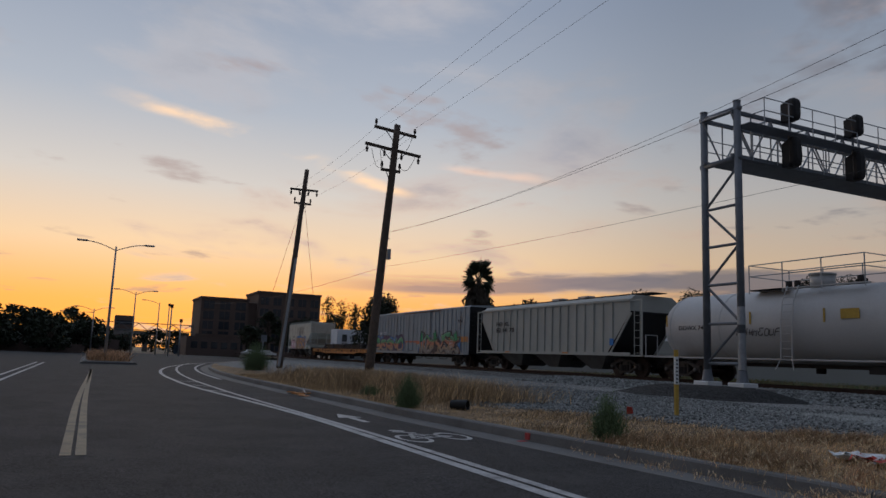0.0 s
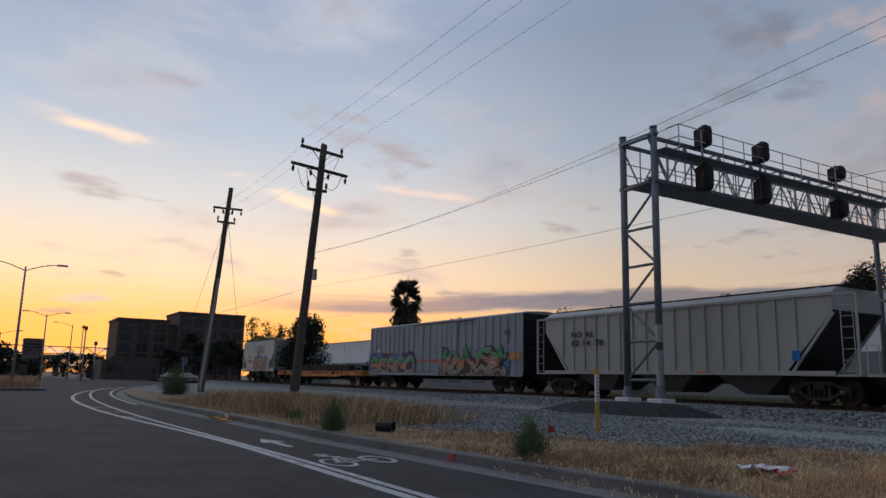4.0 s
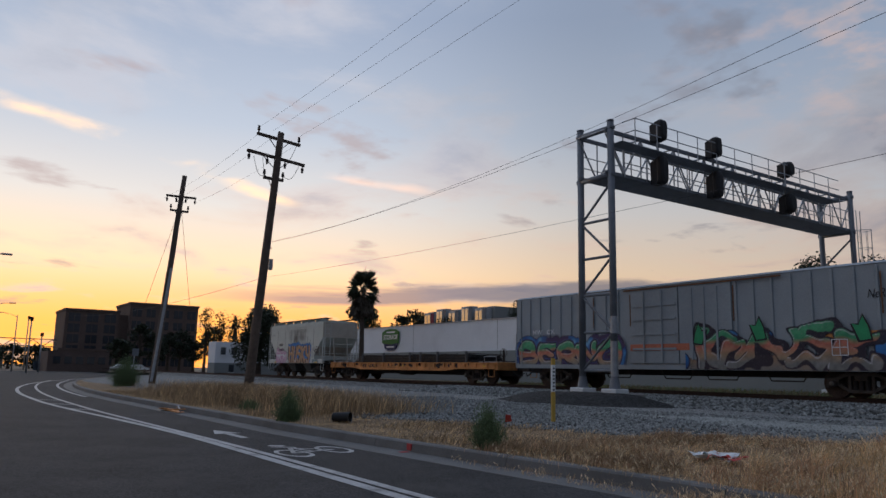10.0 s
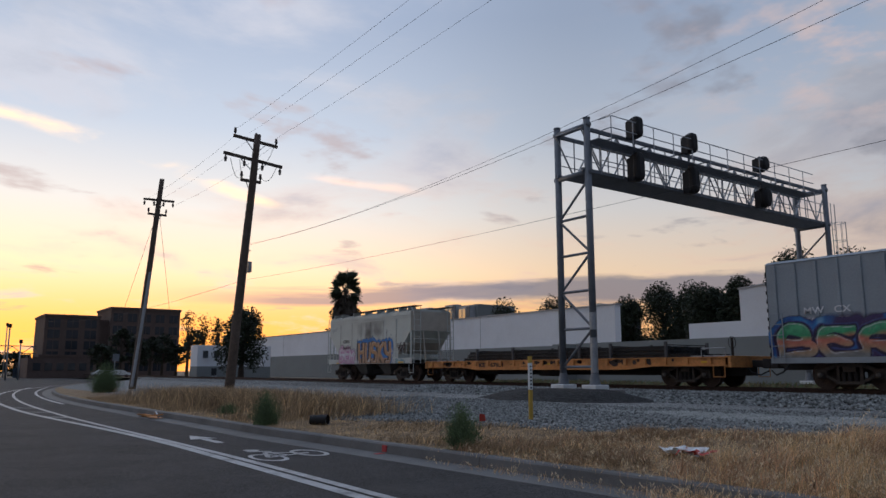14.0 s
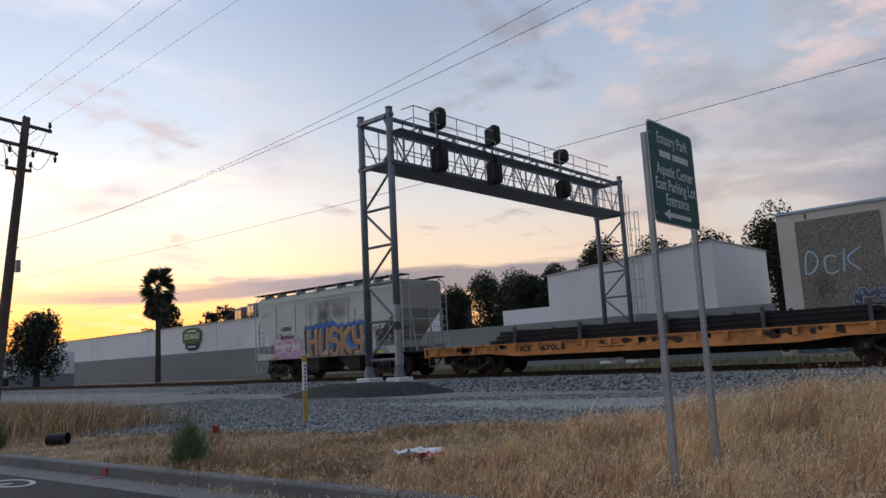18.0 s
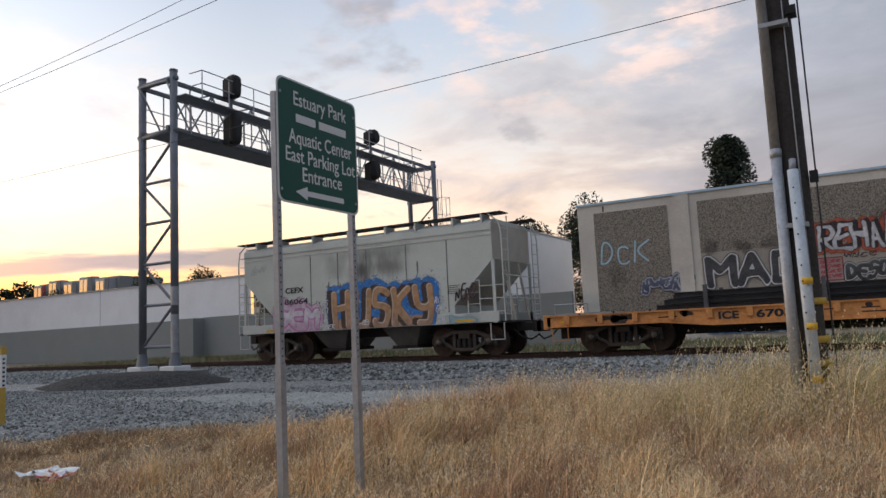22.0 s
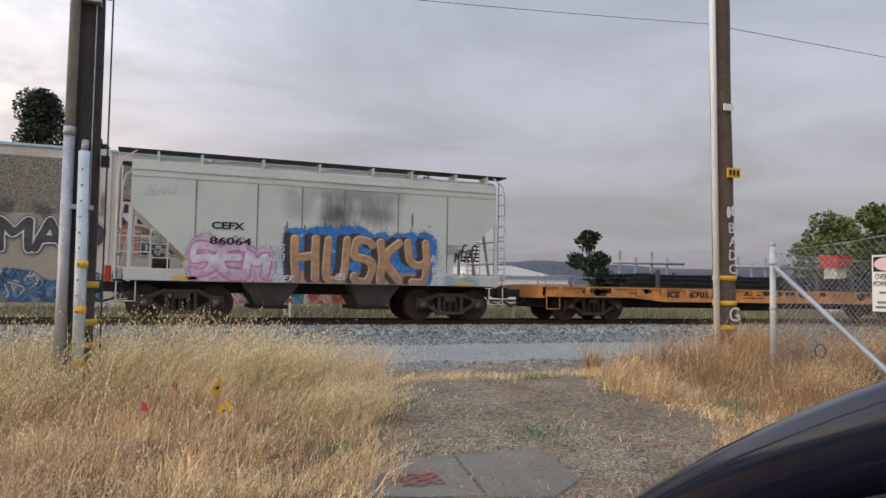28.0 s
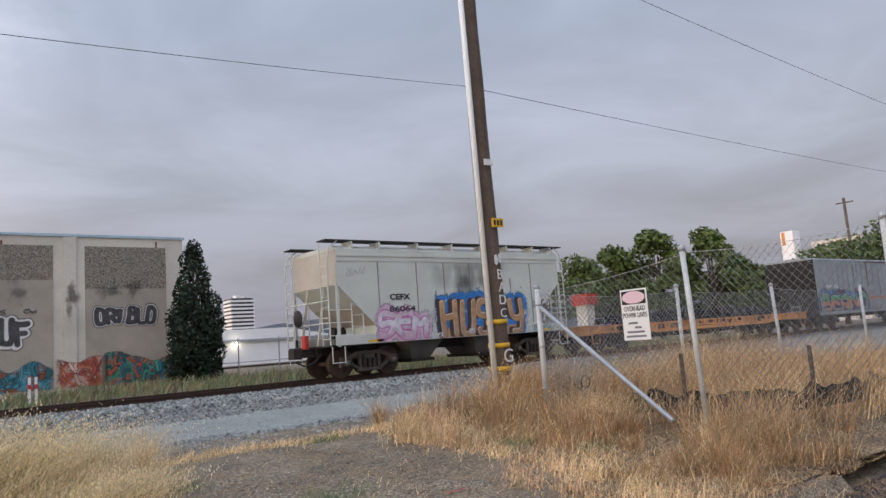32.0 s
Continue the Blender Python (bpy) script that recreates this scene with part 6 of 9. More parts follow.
def hopper_big():
    c = wagon("covered_hopper", "grey-green ribbed three-bay covered hopper wagon", 53.0)
    L, hw = 15.0, 1.5
    bm = bmesh.new()
    add_prism(bm, [(0, 3.75), (0, 3.15), (1.75, 1.15), (L - 1.75, 1.15), (L, 3.15), (L, 3.75)], -hw, hw)
    part("body", bm, "hopper2", c)
    bm = bmesh.new()
    add_prism(bm, [(-hw, 3.75), (-hw + 0.35, 4.0), (hw - 0.35, 4.0), (hw, 3.75)], 0, L, axis="x")
    part("roof", bm, "hopper2", c)
    for s in (-1, 1):
        ya, yb = (-hw - 0.07, -hw - 0.001) if s < 0 else (hw + 0.001, hw + 0.07)
        for k in range(17):
            x = 1.35 + k * 0.77
            box_part("side_stake", (x - 0.04, ya, 1.15 if 1.8 < x < L - 1.8 else 1.75), (x + 0.04, yb, 3.7), "hopper2", c, bevel=0.01)
        box_part("side_sill", (0, ya, 1.0), (L, yb, 1.16), "hopper2", c)
        box_part("top_chord", (0, ya, 3.68), (L, yb, 3.78), "hopper2", c)
    for y in (-0.5,):
        bm = bmesh.new()
        for k in range(5):
            add_box(bm, -0.4, y + k * 0.2, 4.12, L + 0.4, y + k * 0.2 + 0.15, 4.16)
        part("roofwalk", bm, "under", c)
    for k in range(7):
        box_part("roofwalk_bracket", (1 + k * 2.15, -0.6, 3.98), (1.08 + k * 2.15, 0.6, 4.12), "hopper2", c)
    for a, b in ((1.9, 5.1), (5.9, 9.1), (9.9, 13.1)):
        bm = bmesh.new()
        top = [(a, -1.4, 1.15), (b, -1.4, 1.15), (b, 1.4, 1.15), (a, 1.4, 1.15)]
        low = [(a + 1.15, -0.85, 0.3), (b - 1.15, -0.85, 0.3), (b - 1.15, 0.85, 0.3), (a + 1.15, 0.85, 0.3)]
        v = [bm.verts.new(p) for p in top + low]
        for i in range(4):
            bm.faces.new((v[i], v[(i + 1) % 4], v[4 + (i + 1) % 4], v[4 + i]))
        bm.faces.new(v[:4]), bm.faces.new(v[4:])
        part("outlet", bm, "outlet_grey", c)
    for x, d in ((0, 1), (L, -1)):
        xe = x - d * 0.75
        bm = bmesh.new()
        add_prism(bm, [(x - d * 0.006, 3.19), (x + d * 1.74, 1.19), (x + d * 1.74, 1.13), (x - d * 0.006, 3.13)], -hw + 0.02, hw - 0.02)
        part("slope_sheet", bm, "black", c, "black sloping end sheet")
        for y in (-hw + 0.04, hw - 0.04):
            bm = bmesh.new()
            add_box(bm, min(xe, xe + 0.08), y - 0.03, 1.0, max(xe, xe + 0.08), y + 0.03, 3.7)
            add_bar(bm, (xe, y, 3.7), (x, y, 3.7), 0.06, 0.08)
            add_bar(bm, (x + d * 1.55, y, 1.15), (x - d * 0.02, y, 3.1), 0.06, 0.1)
            part("end_post", bm, "hopper2", c)
            ladder_part(c, xe + (0.1 if d > 0 else -0.5), y, 1.0, 3.6, "hopper2")
        box_part("end_platform", (min(xe, x + d * 1.3), -hw, 0.98), (max(xe, x + d * 1.3), hw, 1.05), "hopper2", c)
        coupler(c, xe, -d)
    box_part("centre_sill", (-0.8, -0.3, 0.68), (L + 0.8, 0.3, 0.98), "under", c)
    truck(c, 0.9), truck(c, L - 0.9)
    y = -hw - 0.012
    for s, z, w in (("NO  KL", 2.72, 1.6), ("82 14  78", 2.32, 2.2)):
        text_part("lettering", s, 0.36, Matrix.Translation((2.0, y - 0.06, z)), "spray_black", c, "black stencilled letters", fat=0.008, width=w)
    box_part("data_plate", (L - 1.5, -hw - 0.074, 1.5), (L - 1.2, -hw - 0.066, 1.85), "spray_blue", c)
    for x in (3.2, 9.4):
        box_part("reflector", (x, -hw - 0.076, 1.06), (x + 0.5, -hw - 0.071, 1.14), "orange", c)


def tankcar():
    c = wagon("tank_wagon", "off-white tank wagon with roof railings and a side ladder", 69.6)
    L, r, cz = 15.6, 1.5, 2.3
    bm = bmesh.new()
    prof = [(0.0, 0.02), (0.08, 0.5), (0.3, 0.95), (0.62, 1.3), (0.95, 1.46), (1.15, r), (L - 1.15, r), (L - 0.95, 1.46), (L - 0.62, 1.3), (L - 0.3, 0.95), (L - 0.08, 0.5), (L, 0.02)]
    n = 40
    rings = [[bm.verts.new((x, q * math.cos(2 * math.pi * k / n), cz + q * math.sin(2 * math.pi * k / n))) for k in range(n)] for x, q in prof]
    for a, b in zip(rings, rings[1:]):
        for k in range(n):
            bm.faces.new((a[k], a[(k + 1) % n], b[(k + 1) % n], b[k]))
    part("tank", bm, "tank", c, smooth=True)
    for x in (1.15, 4.0, 11.6, L - 1.15):
        bm = bmesh.new()
        pts = [(x, 1.505 * math.cos(2 * math.pi * k / 40), cz + 1.505 * math.sin(2 * math.pi * k / 40)) for k in range(41)]
        add_path(bm, pts, 0.012, 5)
        part("weld_seam", bm, "tank", c)
    tube_part("dome", (7.8, 0, cz + 1.45), (7.8, 0, cz + 1.95), 0.45, "tank", c, n=20)
    tube_part("dome_lid", (7.8, 0, cz + 1.95), (7.8, 0, cz + 2.02), 0.5, "tank", c, n=20)
    bm = bmesh.new()
    for y in (-1.1, 0.95):
        add_box(bm, 5.3, y, cz + 1.42, 10.3, y + 0.25, cz + 1.46)
    add_box(bm, 5.3, -1.1, cz + 1.42, 6.9, 1.2, cz + 1.46)
    part("platform", bm, "tank", c)
    bm = bmesh.new()
    for z in (0.55, 1.0):
        for y in (-1.12, 1.22):
            add_path(bm, [(5.3, y, cz + 1.46 + z), (10.3, y, cz + 1.46 + z)], 0.022)
        for x in (5.3, 10.3):
            add_path(bm, [(x, -1.12, cz + 1.46 + z), (x, 1.22, cz + 1.46 + z)], 0.022)
    part("guard_rail", bm, "tank", c)
    for x in (5.3, 6.9, 8.6, 10.3):
        for y in (-1.12, 1.22):
            tube_part("guard_post", (x, y, cz + 1.3), (x, y, cz + 2.46), 0.024, "tank", c, n=6)
    for x in (6.2, 6.6, 9.3):
        tube_part("valve", (x, 0.1, cz + 1.4), (x, 0.1, cz + 1.85), 0.13, "under", c, n=10)
    bm = bmesh.new()
    for x in (7.15, 7.65):
        add_path(bm, [(x, -1.15, cz + 1.5), (x, -1.45, cz + 0.9), (x, -1.6, cz), (x, -1.62, cz - 1.3)], 0.025)
    for k in range(10):
        z = cz - 1.2 + k * 0.28
        y = -1.6 if z < cz else -1.6 + 0.35 * ((z - cz) / 1.3) ** 2
        add_tube(bm, (7.15, y, z), (7.65, y, z), 0.014, 5)
    add_path(bm, [(7.15, -1.62, cz - 1.3), (7.0, -1.75, cz - 1.7)], 0.02), add_path(bm, [(7.65, -1.62, cz - 1.3), (7.8, -1.75, cz - 1.7)], 0.02)
    part("ladder", bm, "tank", c)
    box_part("centre_sill", (-0.9, -0.35, 0.7), (L + 0.9, 0.35, 1.0), "under", c)
    for x, d in ((-0.6, 1), (L - 1.4, -1)):
        box_part("end_deck", (x, -1.45, 0.98), (x + 2.0, 1.45, 1.04), "tank", c)
        bm = bmesh.new()
        xe = x if d > 0 else x + 2.0
        add_path(bm, [(xe, -1.4, 1.0), (xe, -1.4, 2.0), (xe, -0.7, 2.0), (xe, -0.7, 1.0)], 0.022)
        part("end_handrail", bm, "tank", c)
        coupler(c, xe, -d)
    box_part("side_rail", (0.0, -1.46, 0.96), (L, -1.42, 1.02), "tank", c)
    for x in (0.9, 5.6, 8.9, 12.5):
        box_part("placard_strip", (x, -1.512, cz + 0.05), (x + 0.07, -1.49, cz + 0.55), "yellow_dull", c)
    bm = bmesh.new()
    add_box(bm, 9.6, -1.53, cz + 0.15, 10.3, -1.5, cz + 0.5)
    part("yellow_notice", bm, "yellow_dull", c, "yellow notice panel with unreadable print")
    # curved lettering follows the shell closely enough at mid height
    text_part("lettering", "DOWX 7415", 0.26, Matrix.Translation((1.7, -1.506, cz - 0.12)), "spray_black", c, "black stencilled marks", fat=0.004, width=1.75)
    tag_line("N12M3OUF", 5.0, cz - 0.40, 2.1, 0.26, -1.52, c, (0.05, 0.05, 0.055), 0.022, 9, 0.25, "thin black sprayed scrawl")
    tube_part("bottom_valve", (7.6, 0, 0.5), (7.6, 0, 0.9), 0.18, "under", c, n=10)
    box_part("brake_gear", (10.2, -1.0, 0.55), (11.3, -0.6, 0.8), "under", c)
    truck(c, 1.4), truck(c, L - 1.4)


hopper_small()
flatcar()
boxcar()
hopper_big()
tankcar()

# ---------------------------------------------------------------- graffiti on the warehouse wall


def wall_art():
    w, y = WAREHOUSE, 41.2 - 0.04

    def at(x, z, dy=0.0):
        return Matrix.Translation((x, y - dy, z))

    def block(s, x, z, size, width, outer, inner, fat=0.10):
        text_part("graffiti", s, size, at(x, z, 0.09), outer, w, fat=fat, width=width + 0.1)
        text_part("graffiti", s, size, at(x + 0.05, z + 0.02, 0.094), inner, w, fat=fat * 0.4, width=width)
    tag_line("DCK", -11.2, 4.65, 2.5, 1.15, y - 0.006, w, (0.44, 0.60, 0.68), 0.065, 3, 0.05, "faint pale blue scrawl")
    dark = ((0.03, 0.03, 0.035), (0.05, 0.05, 0.055), (0.03, 0.03, 0.035))
    silver = ((0.50, 0.52, 0.54), (0.64, 0.65, 0.66), (0.56, 0.58, 0.60))
    piece("MAD", -5.75, 3.15, 4.4, 1.30, y - 0.075, w, "black block letters with a white edge", dark, wide=0.17, edge=WHITE, edge_w=0.06, rim=BLACK, rounding=0, seed=61, warp=0.08, drop=(0.0, 0.0), shine=0, fat=0.76)
    piece("REHAB", -0.80, 4.45, 3.55, 1.15, y - 0.01, w, "silver letters shaded black with a red halo", silver, wide=0.082, edge=BLACK, edge_w=0.045, halo=(0.42, 0.10, 0.05), halo_w=0.15, rounding=0, seed=62, warp=0.12, drop=(0.16, 0.07), shine=0, fat=0.66, jitter=0.10)
    piece("DESOKS", 0.30, 3.02, 2.45, 0.66, y - 0.01, w, "black bubble letters with a white rim", ((0.02, 0.02, 0.02), (0.03, 0.032, 0.03), (0.06, 0.065, 0.06)), wide=0.10, edge=WHITE, edge_w=0.026, rim=BLACK, rounding=2, seed=63, warp=0.10, drop=(0.0, 0.0), cell=0.02, shine=0.25, fat=0.72)
    piece("ENUF", 4.85, 2.85, 2.45, 1.05, y - 0.012, w, "heavy black square letters on a white ground", dark, wide=0.135, edge=WHITE, edge_w=0.085, rim=BLACK, rounding=0, seed=64, warp=0.05, drop=(-0.08, -0.05), shine=0, fat=0.70)
    piece("ORIBLO", 10.05, 3.62, 2.85, 0.72, y - 0.012, w, "rounded black letters with a white rim", dark, wide=0.12, edge=WHITE, edge_w=0.04, rim=BLACK, rounding=2, seed=65, warp=0.08, drop=(0.0, 0.0), cell=0.02, shine=0, fat=0.76)
    piece("12345", -9.15, 3.05, 2.5, 0.62, y - 0.045, w, "pale looping outline letters filled with blue-black", ((0.05, 0.06, 0.12), (0.10, 0.12, 0.18)), wide=0.085, edge=(0.60, 0.62, 0.66), edge_w=0.03, rim=(0.05, 0.05, 0.10), rounding=2, seed=66, warp=0.12, drop=(0.0, 0.0), shine=0.5, fat=0.85)
    rng = random.Random(21)

    def boxed(X, Z):
        B = np.maximum(np.abs(X + 0.42) - 0.52, np.abs(Z - 3.48) - 0.52)
        yield ease(0.03, 0.0, B) * 0.7, (0.50, 0.36, 0.36)
        yield ease(0.04, 0.02, np.abs(B)) * 0.9, (0.30, 0.05, 0.05)
        for k in range(4):
            D = word_field(X, Z, "13" + "24"[k % 2] + "5", -0.82, 3.09 + 0.23 * k, 0.85, 0.14, k + 3, 0.1, 0, 0.8, 0.1)
            yield ease(0.035, 0.015, D), (0.36, 0.06, 0.06)
    paint("tag", -1.0, 2.9, 0.15, 4.05, y - 0.008, boxed, w, "pale box of unreadable red tag lines", 0.02)
    for a, b, top, seed, cols in ((-12.2, -7.4, 1.9, 71, ((0.10, 0.13, 0.16), (0.16, 0.30, 0.38), (0.34, 0.34, 0.30))), (-6.2, -1.3, 2.2, 72, ((0.04, 0.10, 0.22), (0.07, 0.20, 0.36), (0.32, 0.34, 0.36))),
                                  (3.75, 5.2, 2.1, 73, ((0.36, 0.12, 0.06), (0.50, 0.22, 0.16), (0.52, 0.40, 0.38))), (5.0, 8.2, 2.1, 74, ((0.02, 0.12, 0.15), (0.05, 0.24, 0.32), (0.12, 0.34, 0.42), (0.30, 0.10, 0.06))),
                                  (8.2, 10.6, 2.35, 75, ((0.36, 0.08, 0.05), (0.48, 0.16, 0.09), (0.52, 0.36, 0.30))), (10.2, 13.5, 2.4, 76, ((0.02, 0.10, 0.10), (0.06, 0.26, 0.20), (0.40, 0.10, 0.05), (0.05, 0.18, 0.26)))):
        smears(a, 0.72, b, top, y - 0.065, w, seed, "band of tangled coloured graffiti along the wall foot", cols)
    piece("21435", -0.8, 1.0, 3.5, 1.0, y - 0.068, w, "tall wild letters in two blues edged with black", ((0.08, 0.22, 0.32), (0.04, 0.14, 0.30), (0.06, 0.20, 0.36)), wide=0.095, edge=BLACK, edge_w=0.075, rounding=0, seed=77, warp=0.16, shine=0.3, fat=0.95, halo=(0.36, 0.33, 0.20), halo_w=0.10)
    for q, x, z, ww, hh in (("2135", 0.2, 3.95, 1.3, 0.2), ("314", 5.3, 4.2, 0.9, 0.2), ("52", 6.9, 4.2, 0.6, 0.2), ("1423", 4.0, 3.3, 0.7, 0.5), ("342", 3.3, 1.3, 0.3, 1.0), ("2413", 3.9, 2.45, 0.9, 0.22), ("513", 2.0, 2.35, 0.9, 0.2)):
        tag_line(q, x, z, ww, hh, y - 0.07, w, (0.04, 0.04, 0.05), 0.022, int(x * 10) % 50, 0.1)

    for bx, bz, rx, rz, amt in ((-5.6, 5.0, 0.5, 0.5, 0.5), (-4.0, 4.9, 0.6, 0.4, 0.5), (-2.6, 4.9, 0.7, 0.5, 0.35), (5.2, 5.1, 0.7, 0.6, 0.45), (6.7, 5.2, 0.5, 0.5, 0.4), (9.0, 5.0, 0.25, 0.5, 0.6), (10.6, 5.2, 0.5, 0.4, 0.55), (11.8, 5.3, 0.4, 0.4, 0.5), (3.75, 5.6, 0.16, 0.6, 0.75), (2.1, 5.7, 0.5, 0.6, 0.4), (4.9, 4.5, 0.3, 0.5, 0.35), (-10.4, 4.0, 0.5, 0.8, 0.3), (-1.55, 5.4, 0.18, 0.7, 0.6), (8.8, 4.3, 0.15, 0.5, 0.5)):
        def soot(X, Z):
            R = np.hypot((X - bx) / rx, (Z - bz) / rz) + 1.1 * (lattice(X, Z, 3.5, 91) - 0.5) + 0.5 * (lattice(X, Z, 12.0, 92) - 0.5)
            yield ease(1.15, 0.2, R) * amt * ease(1.75, 1.4, np.hypot((X - bx) / rx, (Z - bz) / rz)), (0.10, 0.092, 0.085)
        paint("soot_smudge", bx - 1.8 * rx, bz - 1.8 * rz, bx + 1.8 * rx, bz + 1.8 * rz, y - 0.07 - 0.001 * (bx % 3), soot, w, "dark smoky smudge on the painted-over wall", 0.05)
    s = thing("storage_sign", "green and navy oval storage company sign on a white wall", "sign", at=(-8.05, 0, 0.45))
    sy = 40.35
    bm = bmesh.new()
    add_prism(bm, [(-63.9, 3.75), (-61.0, 3.75), (-61.2, 3.2), (-61.8, 2.95), (-63.1, 2.95), (-63.7, 3.2)], sy - 0.12, sy - 0.01)
    part("lower_panel", bm, M["spray_navy"], s, "navy panel")
    bm = bmesh.new()
    add_prism(bm, [(-64.2, 3.75), (-62.4, 3.6), (-60.7, 3.75), (-60.6, 4.9), (-61.2, 5.2), (-62.4, 5.3), (-63.6, 5.2), (-64.3, 4.9)], sy - 0.16, sy - 0.12)
    part("upper_panel", bm, M["spray_leafgreen"], s, "green panel")
    text_part("lettering", "STORAGE", 0.72, Matrix.Translation((-63.9, sy - 0.17, 4.15)), "sign_white", s, "white capital letters", fat=0.02, width=3.0)
    for x, z, w2 in ((-63.3, 4.85, 1.8), (-63.2, 3.25, 1.6)):
        box_part("small_print", (x, sy - 0.17, z), (x + w2, sy - 0.155, z + 0.16), "sign_white", s, "unreadable small line")


spray("spray_navy", (0.012, 0.02, 0.08))
spray("spray_leafgreen", (0.04, 0.16, 0.03))
wall_art()

# ---------------------------------------------------------------- poles and wires


def crossarm(parent, base, half, y_dir=(0, 1, 0), n_ins=4, z=0.0, hang=False):
    c, d = Vector(base), Vector(y_dir)
    bm = bmesh.new()
    add_bar(bm, c - d * half, c + d * half, 0.1, 0.12)
    arm = part("crossarm", bm, "pole", parent)
    for k in range(n_ins):
        p = c + d * half * (2 * k / (n_ins - 1) - 1) * 0.93
        bm = bmesh.new()
        s = -1 if hang else 1
        add_tube(bm, p + Vector((0, 0, s * 0.06)), p + Vector((0, 0, s * 0.16)), 0.03, 8)
        add_tube(bm, p + Vector((0, 0, s * 0.16)), p + Vector((0, 0, s * 0.26)), 0.065, 10)
        add_tube(bm, p + Vector((0, 0, s * 0.26)), p + Vector((0, 0, s * 0.36)), 0.05, 10)
        part("insulator", bm, "porcelain", arm)
    bm = bmesh.new()
    for s in (-1, 1):
        add_bar(bm, c + d * half * 0.5 * s, c - Vector((0, 0, 0.55)), 0.03, 0.03)
    part("arm_brace", bm, "galv", arm)
    return arm


def utility_pole(base, top, r0, r1, label, wood="pole"):
    p = thing("utility_pole", label, "utility pole", group="utility poles along the track")
    b, t = Vector(base), Vector(top)
    bm = bmesh.new()
    rng = random.Random(int(abs(base[0]) * 100))
    add_path(bm, [b.lerp(t, i / 12) + Vector((rng.uniform(-0.008, 0.008), rng.uniform(-0.008, 0.008), 0)) for i in range(13)], r0, 16, r1)
    part("pole", bm, wood, p, smooth=True)
    return p


M["old_slab"] = mat("old_slab_concrete", (0.165, 0.148, 0.118), 0.95, var=0.3, scale=2.0, fine=30, bump=0.5, stain=(0.13, 0.105, 0.075), stain_amt=0.75)
M["galv_pale"] = mat("pale_galvanized_pipe", (0.50, 0.51, 0.50), 0.55, 0.15, var=0.2, scale=5, fine=30, bump=0.05, stain=(0.36, 0.36, 0.35), stain_amt=0.6)
M["pale_pink"] = mat("faded_pink_print", (0.68, 0.50, 0.56), 0.6, var=0.08, bump=0)
M["conduit_blue"] = mat("pale_blue_grey_conduit", (0.50, 0.56, 0.60), 0.5, 0.1, var=0.15, scale=6, fine=30, bump=0.05, stain=(0.36, 0.40, 0.43), stain_amt=0.6)


